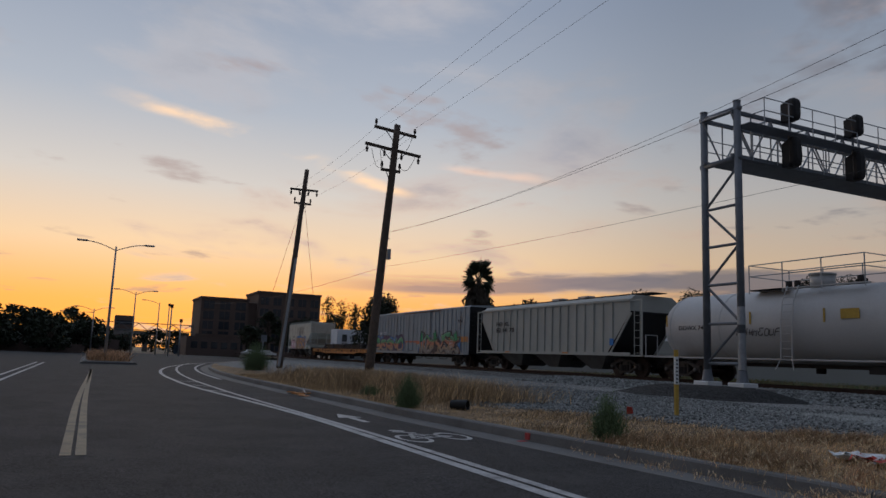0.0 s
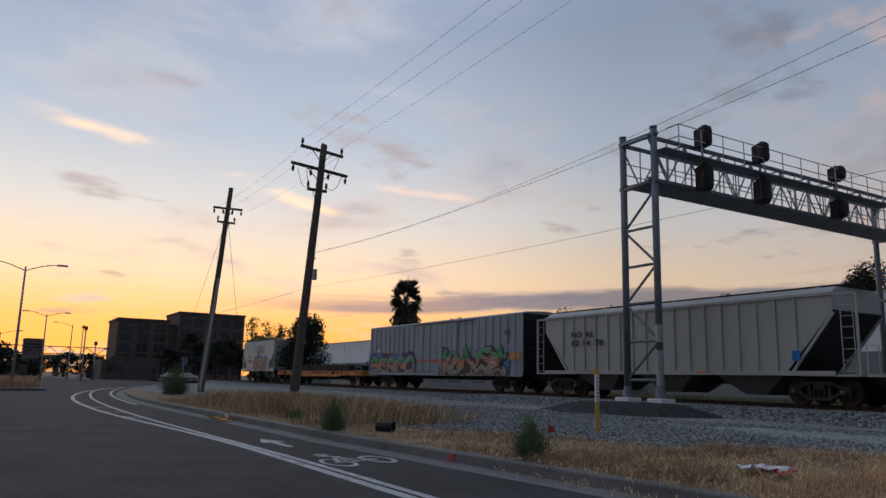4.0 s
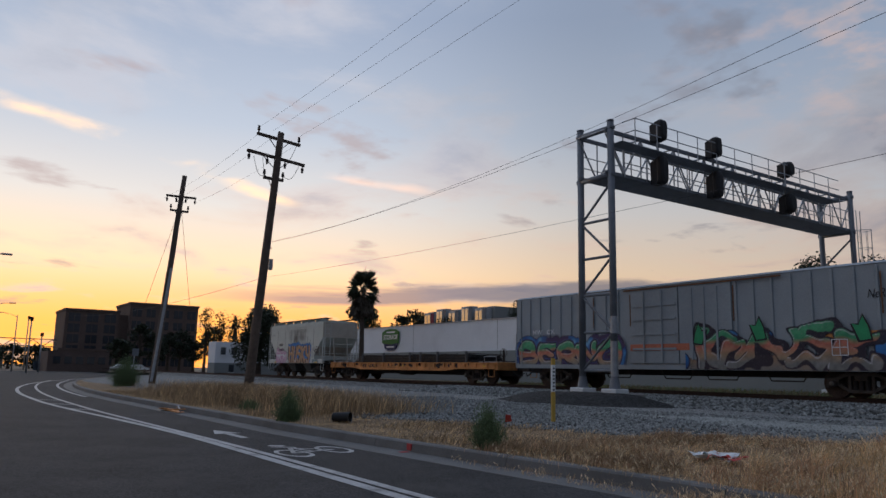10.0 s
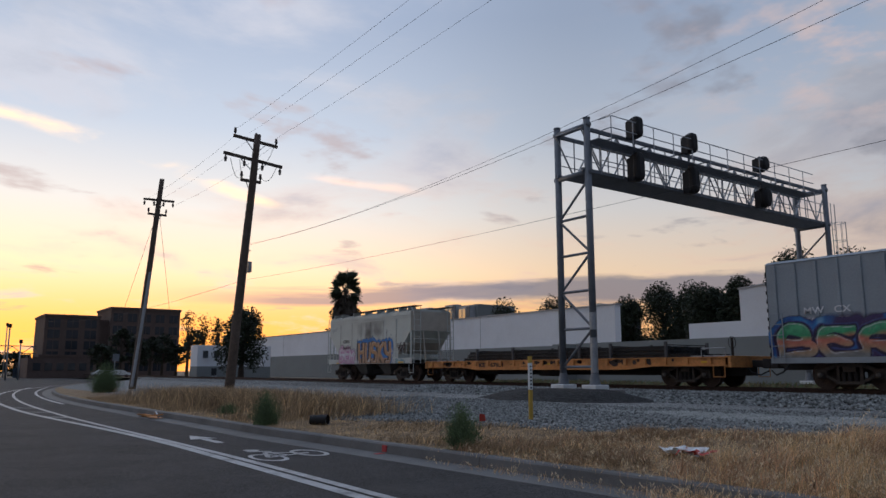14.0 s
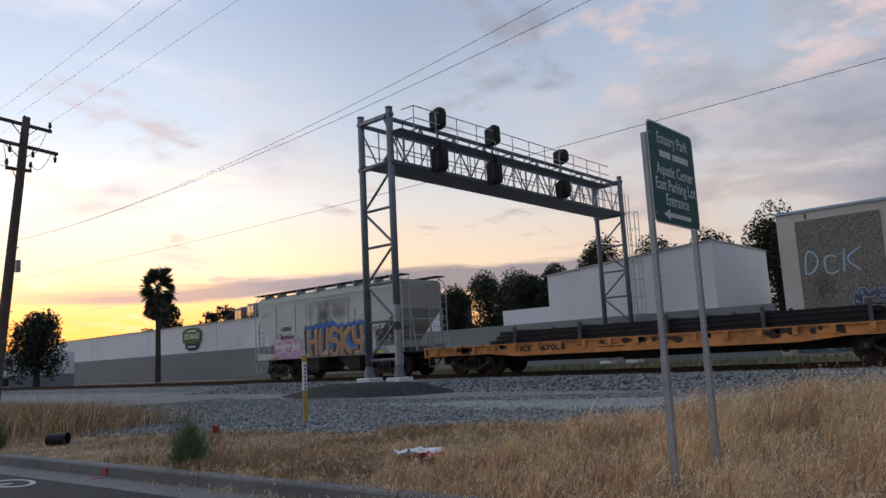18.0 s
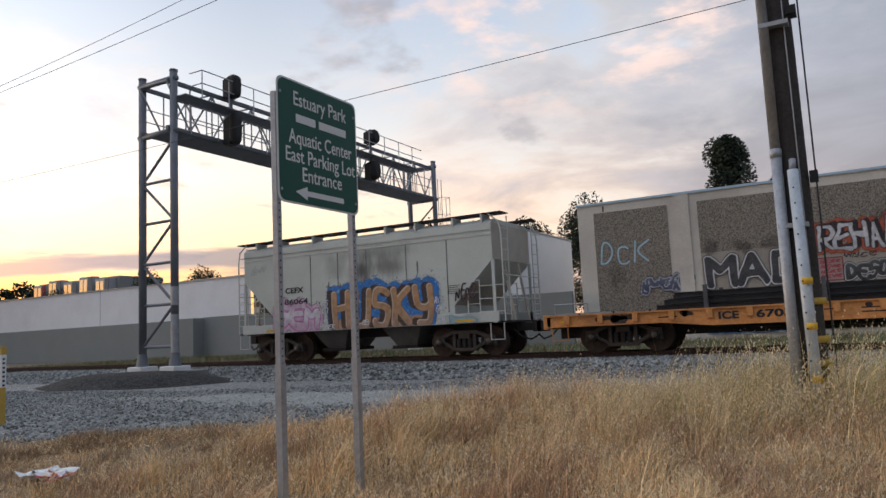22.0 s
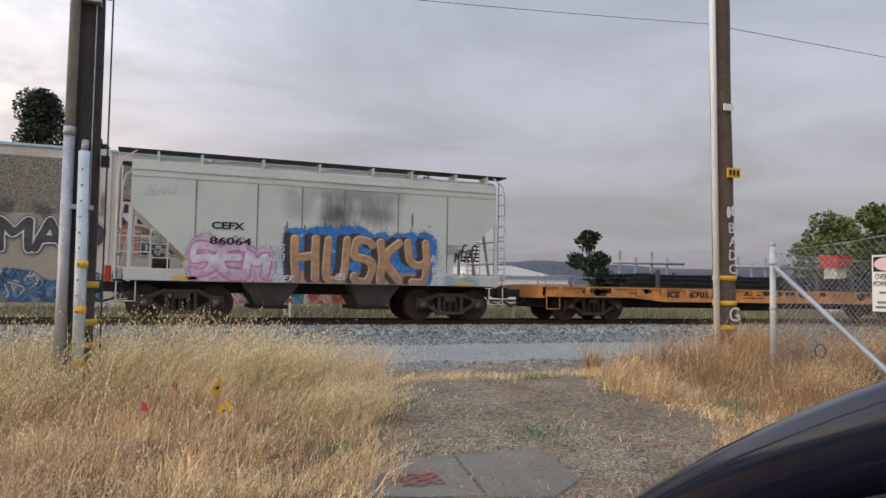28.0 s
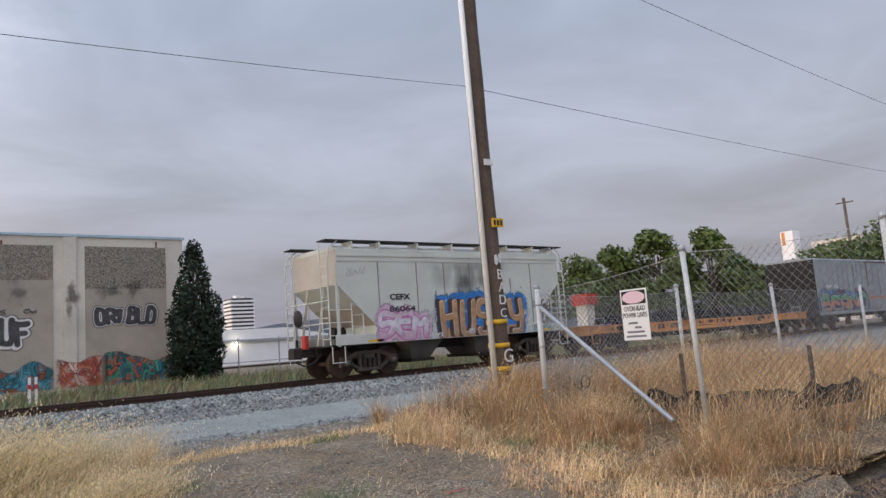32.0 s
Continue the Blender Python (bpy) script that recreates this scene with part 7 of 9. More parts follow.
def poles():
    pb = utility_pole((-30, 9.85, 0.1), (-30, 10.62, 11.3), 0.2, 0.14, "dark leaning wooden utility pole with two crossarms")
    crossarm(pb, (-30.15, 10.6, 11.05), 1.0, (0, 0.996, -0.085), 3)
    crossarm(pb, (-30.15, 10.53, 10.2), 1.32, (0, 0.996, -0.085), 4, hang=True)
    crossarm(pb, (-30.15, 10.45, 9.25), 0.45, (0, 1, 0), 3)
    for y0, y1, z0, z1 in ((9.5, 10.0, 10.1, 9.35), (9.9, 10.2, 10.1, 9.3), (11.6, 10.9, 10.1, 9.4), (11.4, 10.8, 10.9, 10.2)):
        bm = bmesh.new()
        add_path(bm, [(-30.1, y0 + (y1 - y0) * k / 8, z0 + (z1 - z0) * k / 8 - 0.35 * math.sin(math.pi * k / 8)) for k in range(9)], 0.012, 4)
        part("jumper_wire", bm, "wire", pb)
    box_part("junction_box", (-30.25, 10.45, 5.3), (-30.0, 10.6, 5.75), "galv", pb)
    for z in (1.4, 2.6, 3.8, 6.2):
        box_part("climbing_step", (-30.25, 10.0 + z * 0.06, z), (-30.0, 10.15 + z * 0.06, z + 0.03), "galv", pb)
    pa = utility_pole((-46, 9.85, 0.0), (-46, 10.78, 12.8), 0.2, 0.14, "leaning wooden utility pole carrying a grey riser pipe")
    crossarm(pa, (-46.15, 10.72, 11.5), 0.9, (0, 1, 0.03), 4, hang=True)
    crossarm(pa, (-46.15, 10.66, 10.6), 0.55, (0, 1, 0), 3)
    bm = bmesh.new()
    add_path(bm, [(-45.85, 9.8, 0.3), (-45.85, 10.4, 7.0)], 0.09, 10)
    part("riser_pipe", bm, "galv", pa)
    bm = bmesh.new()
    add_path(bm, [(-46, 10.7, 11.0), (-45.2, 11.6, 4.0)], 0.012, 4), add_path(bm, [(-46, 10.7, 11.0), (-46.6, 9.1, 4.2)], 0.012, 4)
    part("guy_wire", bm, "wire", pa)
    p0 = utility_pole((0.15, 10.22, 0.2), (0.12, 10.26, 11.4), 0.148, 0.12, "weathered wooden utility pole with steel riser pipes and yellow bands", "pole_dark")
    crossarm(p0, (0.0, 10.25, 11.1), 1.0, (0, 1, 0), 3)
    tube_part("riser_pipe", (0.045, 10.02, 0.25), (0.045, 10.06, 2.9), 0.049, "galv", p0, n=14, label="smooth galvanized riser pipe")
    tube_part("riser_pipe", (0.045, 10.06, 2.9), (0.05, 10.09, 10.8), 0.046, "galv", p0, n=14, label="smooth galvanized riser pipe")
    tube_part("pipe_joint", (0.045, 10.06, 2.86), (0.045, 10.06, 2.94), 0.054, "galv", p0, n=14)
    c = tube_part("conduit", (0.20, 9.98, 0.25), (0.175, 10.0, 2.72), 0.048, "conduit_blue", p0, n=14, label="perforated pale steel conduit")
    tube_part("conduit_cap", (0.175, 10.0, 2.72), (0.178, 10.03, 2.82), 0.03, "galv", c, n=10)
    for k in range(16):
        z = 0.45 + k * 0.14
        tube_part("bolt_hole", (0.17, 9.925 + 0.008 * z, z), (0.17, 9.95 + 0.008 * z, z), 0.008, "black", c, n=8)
    for z in (0.82, 1.28, 1.68):
        tube_part("yellow_band", (0.198, 9.985, z), (0.198, 9.985, z + 0.06), 0.051, "yellow", c, n=14)
    for z in (0.95, 1.16, 1.5):
        tube_part("yellow_band", (0.178, 10.225, z), (0.178, 10.225, z + 0.06), 0.152, "yellow_dull", p0, n=16)
    for z in (2.2, 4.1, 6.3, 8.6):
        box_part("pipe_strap", (0.01, 10.0 + 0.004 * z, z), (0.26, 10.15, z + 0.04), "galv", p0)
    tube_part("cable", (0.36, 10.2, 0.4), (0.33, 10.22, 9.0), 0.008, "wire", p0, n=6)
    tube_part("ground_wire", (0.235, 10.075, 0.4), (0.2, 10.12, 9.0), 0.006, "galv", p0, n=6)
    box_part("splice_box", (0.24, 10.12, 4.22), (0.33, 10.28, 4.3), "black", p0)
    box_part("insulator_clip", (0.30, 10.15, 2.62), (0.37, 10.25, 2.72), "black", p0)
    p3 = utility_pole((8.75, 11.45, 0.2), (8.66, 11.5, 9.8), 0.165, 0.13, "weathered brown wooden utility pole with a white riser and tags")
    tube_part("riser_pipe", (8.53, 11.36, 0.25), (8.45, 11.42, 9.3), 0.045, "sign_white", p3, n=12, label="white plastic riser pipe")
    for z in (1.02, 1.38, 1.75):
        tube_part("yellow_band", (8.75 - 0.009 * z, 11.45, z), (8.75 - 0.009 * z, 11.45, z + 0.07), 0.172, "yellow", p3, n=16)
    box_part("number_tag", (8.64, 11.265, 3.28), (8.88, 11.285, 3.42), "yellow", p3, "yellow tag with unreadable numbers")
    for k in range(3):
        box_part("number_bar", (8.67 + 0.07 * k, 11.258, 3.31), (8.71 + 0.07 * k, 11.264, 3.39), "black", p3)
    box_part("paper_label", (8.58, 11.27, 4.28), (8.76, 11.285, 4.38), "sign_white", p3, "torn white paper label")
    for i, (s, z, h) in enumerate((("B", 2.45, 0.22), ("A", 2.25, 0.22), ("D", 2.05, 0.22), ("C", 1.85, 0.2), ("G", 1.15, 0.3))):
        text_part("tag", s, h, Matrix.Translation((8.66, 11.262, z)), "spray_white", p3, "white painted letters")
    for s in (-1, 1):
        blob("tag", 8.70 + 0.04 * s - 0.04, 2.68, 8.70 + 0.04 * s + 0.04, 2.85, 11.27, "spray_white", p3, s + 5, 0.5)
    box_part("pink_mark", (8.48, 11.3, 0.45), (8.56, 11.318, 0.75), "red_flag", p3)
    # spans
    def span(a, b, sag, r=0.0045, label="thin black overhead wire"):
        a, b = Vector(a), Vector(b)
        bm = bmesh.new()
        pts = []
        for k in range(25):
            u = k / 24
            p = a.lerp(b, u)
            p.z -= sag * 4 * u * (1 - u)
            pts.append(p)
        add_path(bm, pts, r, 5)
        tagged(part("overhead_wire", bm, "wire"), label, "cable", "overhead wires")
    for ya, yb in ((9.65, 9.05), (10.3, 9.9), (11.55, 10.85)):
        span((-30.15, ya, 11.38), (0.0, yb, 11.4), 0.25)
        span((-46.15, ya + 0.1, 11.3), (-30.15, ya, 11.1), 0.2)
    span((-30, 10.3, 6.4), (0.2, 10.1, 6.95), 0.58, 0.005, "sagging black telephone cable bundle")
    span((-30, 10.3, 6.45), (0.2, 10.1, 7.5), 0.8, 0.0045, "sagging black telephone cable")
    span((-30, 10.3, 4.95), (0.2, 9.95, 4.38), 0.2, 0.004)
    span((-90, 11.0, 6.5), (-30, 10.3, 4.95), 0.6, 0.007)
    span((0.2, 9.95, 4.38), (8.45, 11.5, 5.64), 0.03, 0.0038)
    span((8.45, 11.5, 5.64), (44.0, 11.6, 6.3), 0.18, 0.005)
    span((8.6, 11.48, 8.6), (44.0, 11.5, 7.9), 0.2, 0.006)


poles()

# ---------------------------------------------------------------- things on the verge


def road_sign():
    s = thing("directional_sign", "green directional sign with white letters on two galvanized posts", "road sign")
    X = -2.86
    ys = (6.56, 7.42)
    for y in ys:
        bm = bmesh.new()
        add_box(bm, X - 0.022, y - 0.022, 0.2, X - 0.017, y + 0.022, 3.15)
        add_box(bm, X - 0.017, y - 0.022, 0.2, X + 0.017, y - 0.017, 3.15)
        add_box(bm, X - 0.017, y + 0.017, 0.2, X + 0.017, y + 0.022, 3.15)
        add_box(bm, X + 0.017, y - 0.022, 0.2, X + 0.022, y + 0.022, 3.15)
        post = part("post", bm, "galv", s)
        bm = bmesh.new()
        for k in range(58):
            add_tube(bm, (X + 0.0222, y, 0.3 + k * 0.05), (X + 0.0232, y, 0.3 + k * 0.05), 0.007, 6)
        tagged(part("punched_holes", bm, "black", post), kind="stuff")
        bm = bmesh.new()
        add_box(bm, X - 0.026, y - 0.026, 0.2, X + 0.026, y + 0.026, 1.25)
        part("sleeve", bm, "galv", post)

    def rounded(y0, z0, y1, z1, r):
        pts = []
        for cy, cz, a0 in ((y1 - r, z1 - r, 0), (y0 + r, z1 - r, 90), (y0 + r, z0 + r, 180), (y1 - r, z0 + r, 270)):
            for k in range(6):
                a = radians(a0 + 18 * k)
                pts.append((cy + r * math.cos(a), cz + r * math.sin(a)))
        return pts
    y0, y1, z0, z1 = 6.53, 7.46, 2.36, 3.27
    for nm, d, a, b, m in (("panel_edge", 0.0, X + 0.04, X + 0.044, "sign_white"), ("panel", 0.014, X + 0.0445, X + 0.047, "sign_green")):
        bm = bmesh.new()
        add_prism(bm, rounded(y0 + d, z0 + d, y1 - d, z1 - d, 0.06), a, b, axis="x")
        part(nm, bm, m, s, "green sign face" if nm == "panel" else "white sign border")
    turn = Matrix.Rotation(radians(90), 4, "Z")

    def line(txt, yc, z, h, w):
        text_part("lettering", txt, h, Matrix.Translation((X + 0.0485, yc - w / 2, z)) @ turn, "sign_white", s, "white sign letters", fat=0.0008, width=w, depth=0.001)
    mid = (y0 + y1) / 2
    line("Estuary Park", mid + 0.02, 3.085, 0.15, 0.62)
    for a, w in ((-0.29, 0.22), (-0.03, 0.33)):
        box_part("name_bar", (X + 0.0478, mid + a + 0.02, 2.962), (X + 0.0492, mid + a + w + 0.02, 3.022), "sign_white", s)
    line("Aquatic Center", mid + 0.02, 2.80, 0.15, 0.74)
    line("East Parking Lot", mid + 0.02, 2.665, 0.15, 0.81)
    line("Entrance", mid + 0.02, 2.535, 0.15, 0.46)
    bm = bmesh.new()
    for poly in (((-0.18, 2.47), (-0.18, 2.43), (0.25, 2.43), (0.25, 2.47)), ((-0.31, 2.45), (-0.18, 2.40), (-0.18, 2.50))):
        f = [bm.verts.new((X + 0.0485, mid + a + 0.02, z)) for a, z in poly]
        bm.faces.new(f)
    part("arrow", bm, "sign_white", s)
    for y in ys:
        for z in (2.45, 3.15):
            tube_part("bolt", (X + 0.047, y, z), (X + 0.053, y, z), 0.012, "galv", s, n=8)


road_sign()


def marker_post():
    m = thing("pipeline_marker", "slim white and yellow utility marker post with black print", "marker post")
    x, y, z = -12.3, 10.1, 0.1
    box_part("yellow_base", (x - 0.02, y - 0.045, z), (x + 0.02, y + 0.045, z + 0.72), "yellow_dull", m)
    box_part("white_strip", (x - 0.021, y - 0.046, z + 0.72), (x + 0.021, y + 0.046, z + 1.28), "sign_white", m)
    box_part("tip", (x - 0.02, y - 0.045, z + 1.28), (x + 0.02, y + 0.045, z + 1.42), "yellow_dull", m)
    for k in range(7):
        box_part("print_bar", (x - 0.0235, y - 0.02, z + 0.74 + k * 0.075), (x + 0.0235, y + 0.02, z + 0.775 + k * 0.075), "black", m, "unreadable black print")


marker_post()


def flag(x, y, z, h, mname, label, size=0.1, turn=0.0, diamond=False):
    f = thing("marker_flag", label, "flag", group="survey flags")
    tube_part("wire_stake", (x, y, ground_z(x, y) - 0.05), (x + 0.02, y, z + h * 0.5), 0.004, "galv", f, n=5)
    bm = bmesh.new()
    m = Matrix.Translation((x + 0.02, y, z)) @ Matrix.Rotation(radians(turn), 4, "Z")
    if diamond:
        out = [(0, -size), (size * 0.9, 0.02), (0.1 * size, size), (-size * 0.9, -0.02)]
    else:
        out = [(0, -size), (size * 1.5, -size * 0.8), (size * 1.3, size * 0.6), (0, size * 0.8)]
    add_prism(bm, out, -0.002, 0.002)
    bmesh.ops.transform(bm, matrix=m, verts=bm.verts)
    cloth = part("flag_sheet", bm, mname, f)
    if diamond:
        bm = bmesh.new()
        add_prism(bm, [(a * 0.45, b * 0.22 - 0.01) for a, b in out], -0.003, 0.003)
        bmesh.ops.transform(bm, matrix=m, verts=bm.verts)
        part("print", bm, "black", cloth)


flag(1.30, 9.20, 0.70, 0.1, "yellow", "small yellow survey flag with dark print in grass", 0.080, 38, True)
flag(1.36, 9.12, 0.52, 0.1, "yellow", "small yellow survey flag with dark print in grass", 0.082, -32, True)
flag(0.95, 9.3, 0.70, 0.1, "red_flag", "small red survey flag in dry grass", 0.042, 50)
flag(0.72, 9.1, 0.58, 0.1, "red_flag", "small red survey flag in dry grass", 0.042, -45)
flag(-8.9, 6.0, 0.56, 0.1, "red_flag", "small red survey flag on a wire", 0.06, 50)


def debris():
    b = thing("toppled_bucket", "black plastic bucket lying on its side", "bucket")
    bm = bmesh.new()
    n = 18
    d = Vector((0.75, 0.65, 0)).normalized()
    s = Vector((-d.y, d.x, 0))
    c0 = Vector((-14.3, 5.98, ground_z(-14.3, 5.98) + 0.10))
    c1 = c0 + d * 0.36
    rings = []
    for c, r in ((c0, 0.095), (c1, 0.115), (c1, 0.104), (c0 + d * 0.02, 0.085)):
        rings.append([bm.verts.new(c + (s * math.cos(2 * math.pi * k / n) + Vector((0, 0, 1)) * math.sin(2 * math.pi * k / n)) * r) for k in range(n)])
    for a, e in zip(rings, rings[1:]):
        for k in range(n):
            bm.faces.new((a[k], a[(k + 1) % n], e[(k + 1) % n], e[k]))
    bm.faces.new(rings[0]), bm.faces.new(rings[3])
    part("bucket_shell", bm, "rubber", b)
    bm = bmesh.new()
    add_path(bm, [tuple(c1 + s * 0.115 * math.cos(a) - d * 0.0 + Vector((0, 0, -0.1 * math.sin(a)))) for a in [math.pi * k / 8 for k in range(9)]], 0.005, 4)
    part("handle", bm, "galv", b)
    p = thing("crumpled_paper", "crumpled white and red wrapping paper on dry grass", "litter")
    rng = random.Random(3)
    for k in range(7):
        verts, faces = [], []
        x0, y0 = -6.25 + rng.uniform(-0.4, 0.35), 6.95 + rng.uniform(-0.15, 0.15)
        for i in range(4):
            for j in range(4):
                verts.append((x0 + i * 0.09, y0 + j * 0.07, ground_z(x0, y0) + 0.04 + rng.uniform(0, 0.09)))
        for i in range(3):
            for j in range(3):
                faces.append((i * 4 + j, i * 4 + j + 1, i * 4 + j + 5, i * 4 + j + 4))
        mesh_part("sheet", verts, faces, "red_flag" if k in (2, 5) else "sign_white", p)
    q = thing("tarpaulin_scrap", "small crumpled black tarpaulin scrap beside the pole", "tarpaulin")
    verts, faces = [], []
    for i in range(9):
        for j in range(6):
            x, y = 8.0 + i * 0.075, 10.55 + j * 0.07
            e = min(i, 8 - i) / 4 * min(j, 5 - j) / 2.5
            verts.append((x, y, ground_z(x, y) + 0.01 + 0.16 * e * (0.6 + 0.5 * noise.noise((x * 9, y * 9, 0)))))
    for i in range(8):
        for j in range(5):
            faces.append((i * 6 + j, i * 6 + j + 1, i * 6 + j + 7, i * 6 + j + 6))
    mesh_part("sheet", verts, faces, "rubber", q)
    # concrete slab at the drive with red paint scrawl
    t = thing("utility_slab", "cracked grey concrete slab flush in the dirt with red paint marks", "slab", kind="structure")
    z = ground_z(3.0, 8.1) + 0.005
    for outline in (((2.06, 7.40), (2.45, 7.26), (2.86, 7.18), (2.97, 8.04), (2.50, 7.98), (2.15, 7.92)), ((2.88, 7.17), (3.31, 7.07), (3.68, 7.34), (3.73, 8.03), (2.99, 8.04))):
        bm = bmesh.new()
        lo = [bm.verts.new((x, y, ground_z(x, y) - 0.1)) for x, y in outline]
        hi = [bm.verts.new((x, y, ground_z(x, y) + 0.024)) for x, y in outline]
        bm.faces.new(lo[::-1]), bm.faces.new(hi)
        for i in range(len(lo)):
            k = (i + 1) % len(lo)
            bm.faces.new((lo[i], lo[k], hi[k], hi[i]))
        part("slab", bm, "old_slab", t, bevel=0.008)
    for k in range(4):
        bm = bmesh.new()
        ribbon(bm, [(2.38 + i * 0.05, 7.46 + 0.06 * k + 0.03 * math.sin(i * 2 + k)) for i in range(7)], 0.022, ground_z(2.5, 7.5 + 0.06 * k) + 0.034)
        part("paint_mark", bm, "red_mark", t)
    for k, (x, y) in enumerate(((1.6, 7.25), (3.2, 6.98), (8.3, 10.9), (4.7, 7.9))):
        bm = bmesh.new()
        ribbon(bm, [(x + i * 0.06 * (0.5 if k else 1), y + 0.03 * math.sin(i * 1.7 + k)) for i in range(9)], 0.022, ground_z(x, y) + 0.03)
        part("paint_mark", bm, "red_mark", t)
    o = thing("broken_barricade", "flattened orange barricade boards lying by the kerb", "barricade")
    for k, (x, y, a, w) in enumerate(((-20.9, 4.62, 0.12, 0.9), (-21.5, 4.50, -0.35, 0.7), (-20.4, 4.48, 0.5, 0.55))):
        bm = bmesh.new()
        add_box(bm, -w / 2, -0.10, 0.0, w / 2, 0.10, 0.03, pose(x, y, 0.012 + 0.032 * k, 0, -4 if k else 3, math.degrees(a)))
        part("board", bm, "orange_worn", o, bevel=0.005)
    bm = bmesh.new()
    add_path(bm, [(-21.2, 4.7, 0.05), (-20.8, 4.66, 0.16), (-20.3, 4.6, 0.05)], 0.02)
    part("leg", bm, "galv", o)


debris()


def chain_fence():
    f = thing("chain_link_fence", "sagging galvanized chain-link fence with steel posts in dry grass", "fence")
    posts = [(8.54, 10.33), (8.46, 7.75), (8.4, 5.6)]
    far = [(8.54, 10.33), (12.03, 10.33), (15.5, 10.33), (19.6, 10.33), (23.5, 10.4), (27.5, 10.5)]
    G = 0.42
    for i, (x, y) in enumerate(posts + far[1:]):
        h = 2.22 if i == 0 else (2.42 if i < 3 else 2.2)
        lean = 0.05 if i in (1, 4) else 0.0
        p = tube_part("post", (x, y, G - 0.2), (x - lean, y + lean, h), 0.033 if i != 0 else 0.040, "galv_pale", f, n=12)
        bm = bmesh.new()
        bmesh.ops.create_uvsphere(bm, u_segments=10, v_segments=6, radius=0.047)
        bmesh.ops.translate(bm, verts=bm.verts, vec=(x - lean, y + lean, h))
        part("cap", bm, "galv", p)
    for z in (0.75, 1.35, 1.95):
        tube_part("tension_band", (8.54, 10.33, z), (8.54, 10.33, z + 0.03), 0.05, "galv", f, n=12)
    bm = bmesh.new()
    add_tube(bm, (8.54, 10.33, 1.95), (8.30, 8.1, 0.42), 0.03, 10)
    part("brace_rail", bm, "galv", f)

    def mesh_run(a, b, za, zb, cell=0.09, sag=0.06, r=0.0024):
        a, b = Vector((*a, 0)), Vector((*b, 0))
        d = (b - a).length
        n = int(d / cell)
        bm = bmesh.new()
        side = (b - a).normalized().cross(Vector((0, 0, 1)))

        def pt(u, v):
            top = za + (zb - za) * u - sag * 4 * u * (1 - u)
            return a.lerp(b, u) + Vector((0, 0, G + (top - G) * v)) + side * 0.03 * noise.noise((u * d, v * 2, 1))
        rows = 20
        for s in (1, -1):
            for i in range(-rows // 1, n + rows):
                prev = None
                for j in range(0, rows + 1, 2):
                    u = (i + (j if s > 0 else rows - j) * 0.98 - rows * 0.0) / n - (0 if s > 0 else rows / n * 0.0)
                    u = (i + s * j * 0.98 + (0 if s > 0 else 0)) / n
                    if not 0 <= u <= 1:
                        prev = None
                        continue
                    q = pt(u, j / rows)
                    if prev is not None:
                        add_tube(bm, prev, q, r, 3, cap=False)
                    prev = q
        part("wire_mesh", bm, "chain_wire", f, "diamond wire mesh")
        bm = bmesh.new()
        add_path(bm, [pt(k / 12, 1.0) for k in range(13)], 0.004, 4)
        part("top_wire", bm, "galv", f)
    mesh_run(posts[0], posts[1], 2.15, 2.38)
    mesh_run(posts[1], posts[2], 2.38, 2.38)
    for p, q in zip(far, far[1:]):
        mesh_run(p, q, 2.12, 2.12, cell=0.12 if p[0] > 12 else 0.09, r=0.0032)
    bm = bmesh.new()
    pts = [(8.5 + 0.085 * math.cos(2 * math.pi * k / 14), 9.55, 0.86 + 0.085 * math.sin(2 * math.pi * k / 14)) for k in range(15)]
    add_path(bm, pts, 0.007, 4)
    part("wire_loop", bm, "wire", f)
    # notice
    s = thing("warning_notice", "white warning notice with a pink header wired to the fence", "sign")
    turn = Matrix.Rotation(radians(-90), 4, "Z")
    X = 8.44
    box_part("board", (X - 0.006, 8.38, 1.38), (X, 8.78, 2.02), "sign_white", s)
    box_part("header", (X - 0.009, 8.40, 1.83), (X - 0.006, 8.76, 2.0), "black", s)
    bm = bmesh.new()
    add_prism(bm, [(8.58 + 0.172 * math.cos(2 * math.pi * k / 20), 1.915 + 0.078 * math.sin(2 * math.pi * k / 20)) for k in range(20)], X - 0.0115, X - 0.0095, axis="x")
    part("oval", bm, "pale_pink", s, "faded pink oval with unreadable word")
    for txt, z, w in (("OVERHEAD", 1.745, 0.32), ("POWER LINES", 1.665, 0.36)):
        text_part("lettering", txt, 0.085, Matrix.Translation((X - 0.008, 8.58 + w / 2, z)) @ turn, "black", s, "black capital letters", fat=0.001, width=w, depth=0.001)
    for k, (y, w) in enumerate(((8.55, 0.14), (8.5, 0.10), (8.46, 0.26), (8.44, 0.3))):
        box_part("print_bar", (X - 0.009, y, 1.60 - 0.055 * k - 0.02), (X - 0.0065, y + w, 1.606 - 0.055 * k), "gantry", s, "unreadable print")
    # black silt fabric along the foot of the fence
    t = thing("silt_fabric", "low black silt fabric trailing through the dry grass", "fabric")
    verts, faces = [], []
    line = [(9.2, 10.1), (9.3, 9.0), (9.4, 8.0), (10.0, 7.4), (11.0, 7.2), (12.5, 7.4)]
    m = 60
    for i in range(m):
        u = i / (m - 1) * (len(line) - 1)
        k = min(int(u), len(line) - 2)
        p = Vector(line[k]).lerp(Vector(line[k + 1]), u - k)
        h = 0.27 + 0.16 * noise.noise((i * 0.3, 0, 0))
        for v in (0, 0.5, 1):
            verts.append((p.x + 0.05 * noise.noise((i * 0.4, v * 3, 1)), p.y, G - 0.05 + v * h))
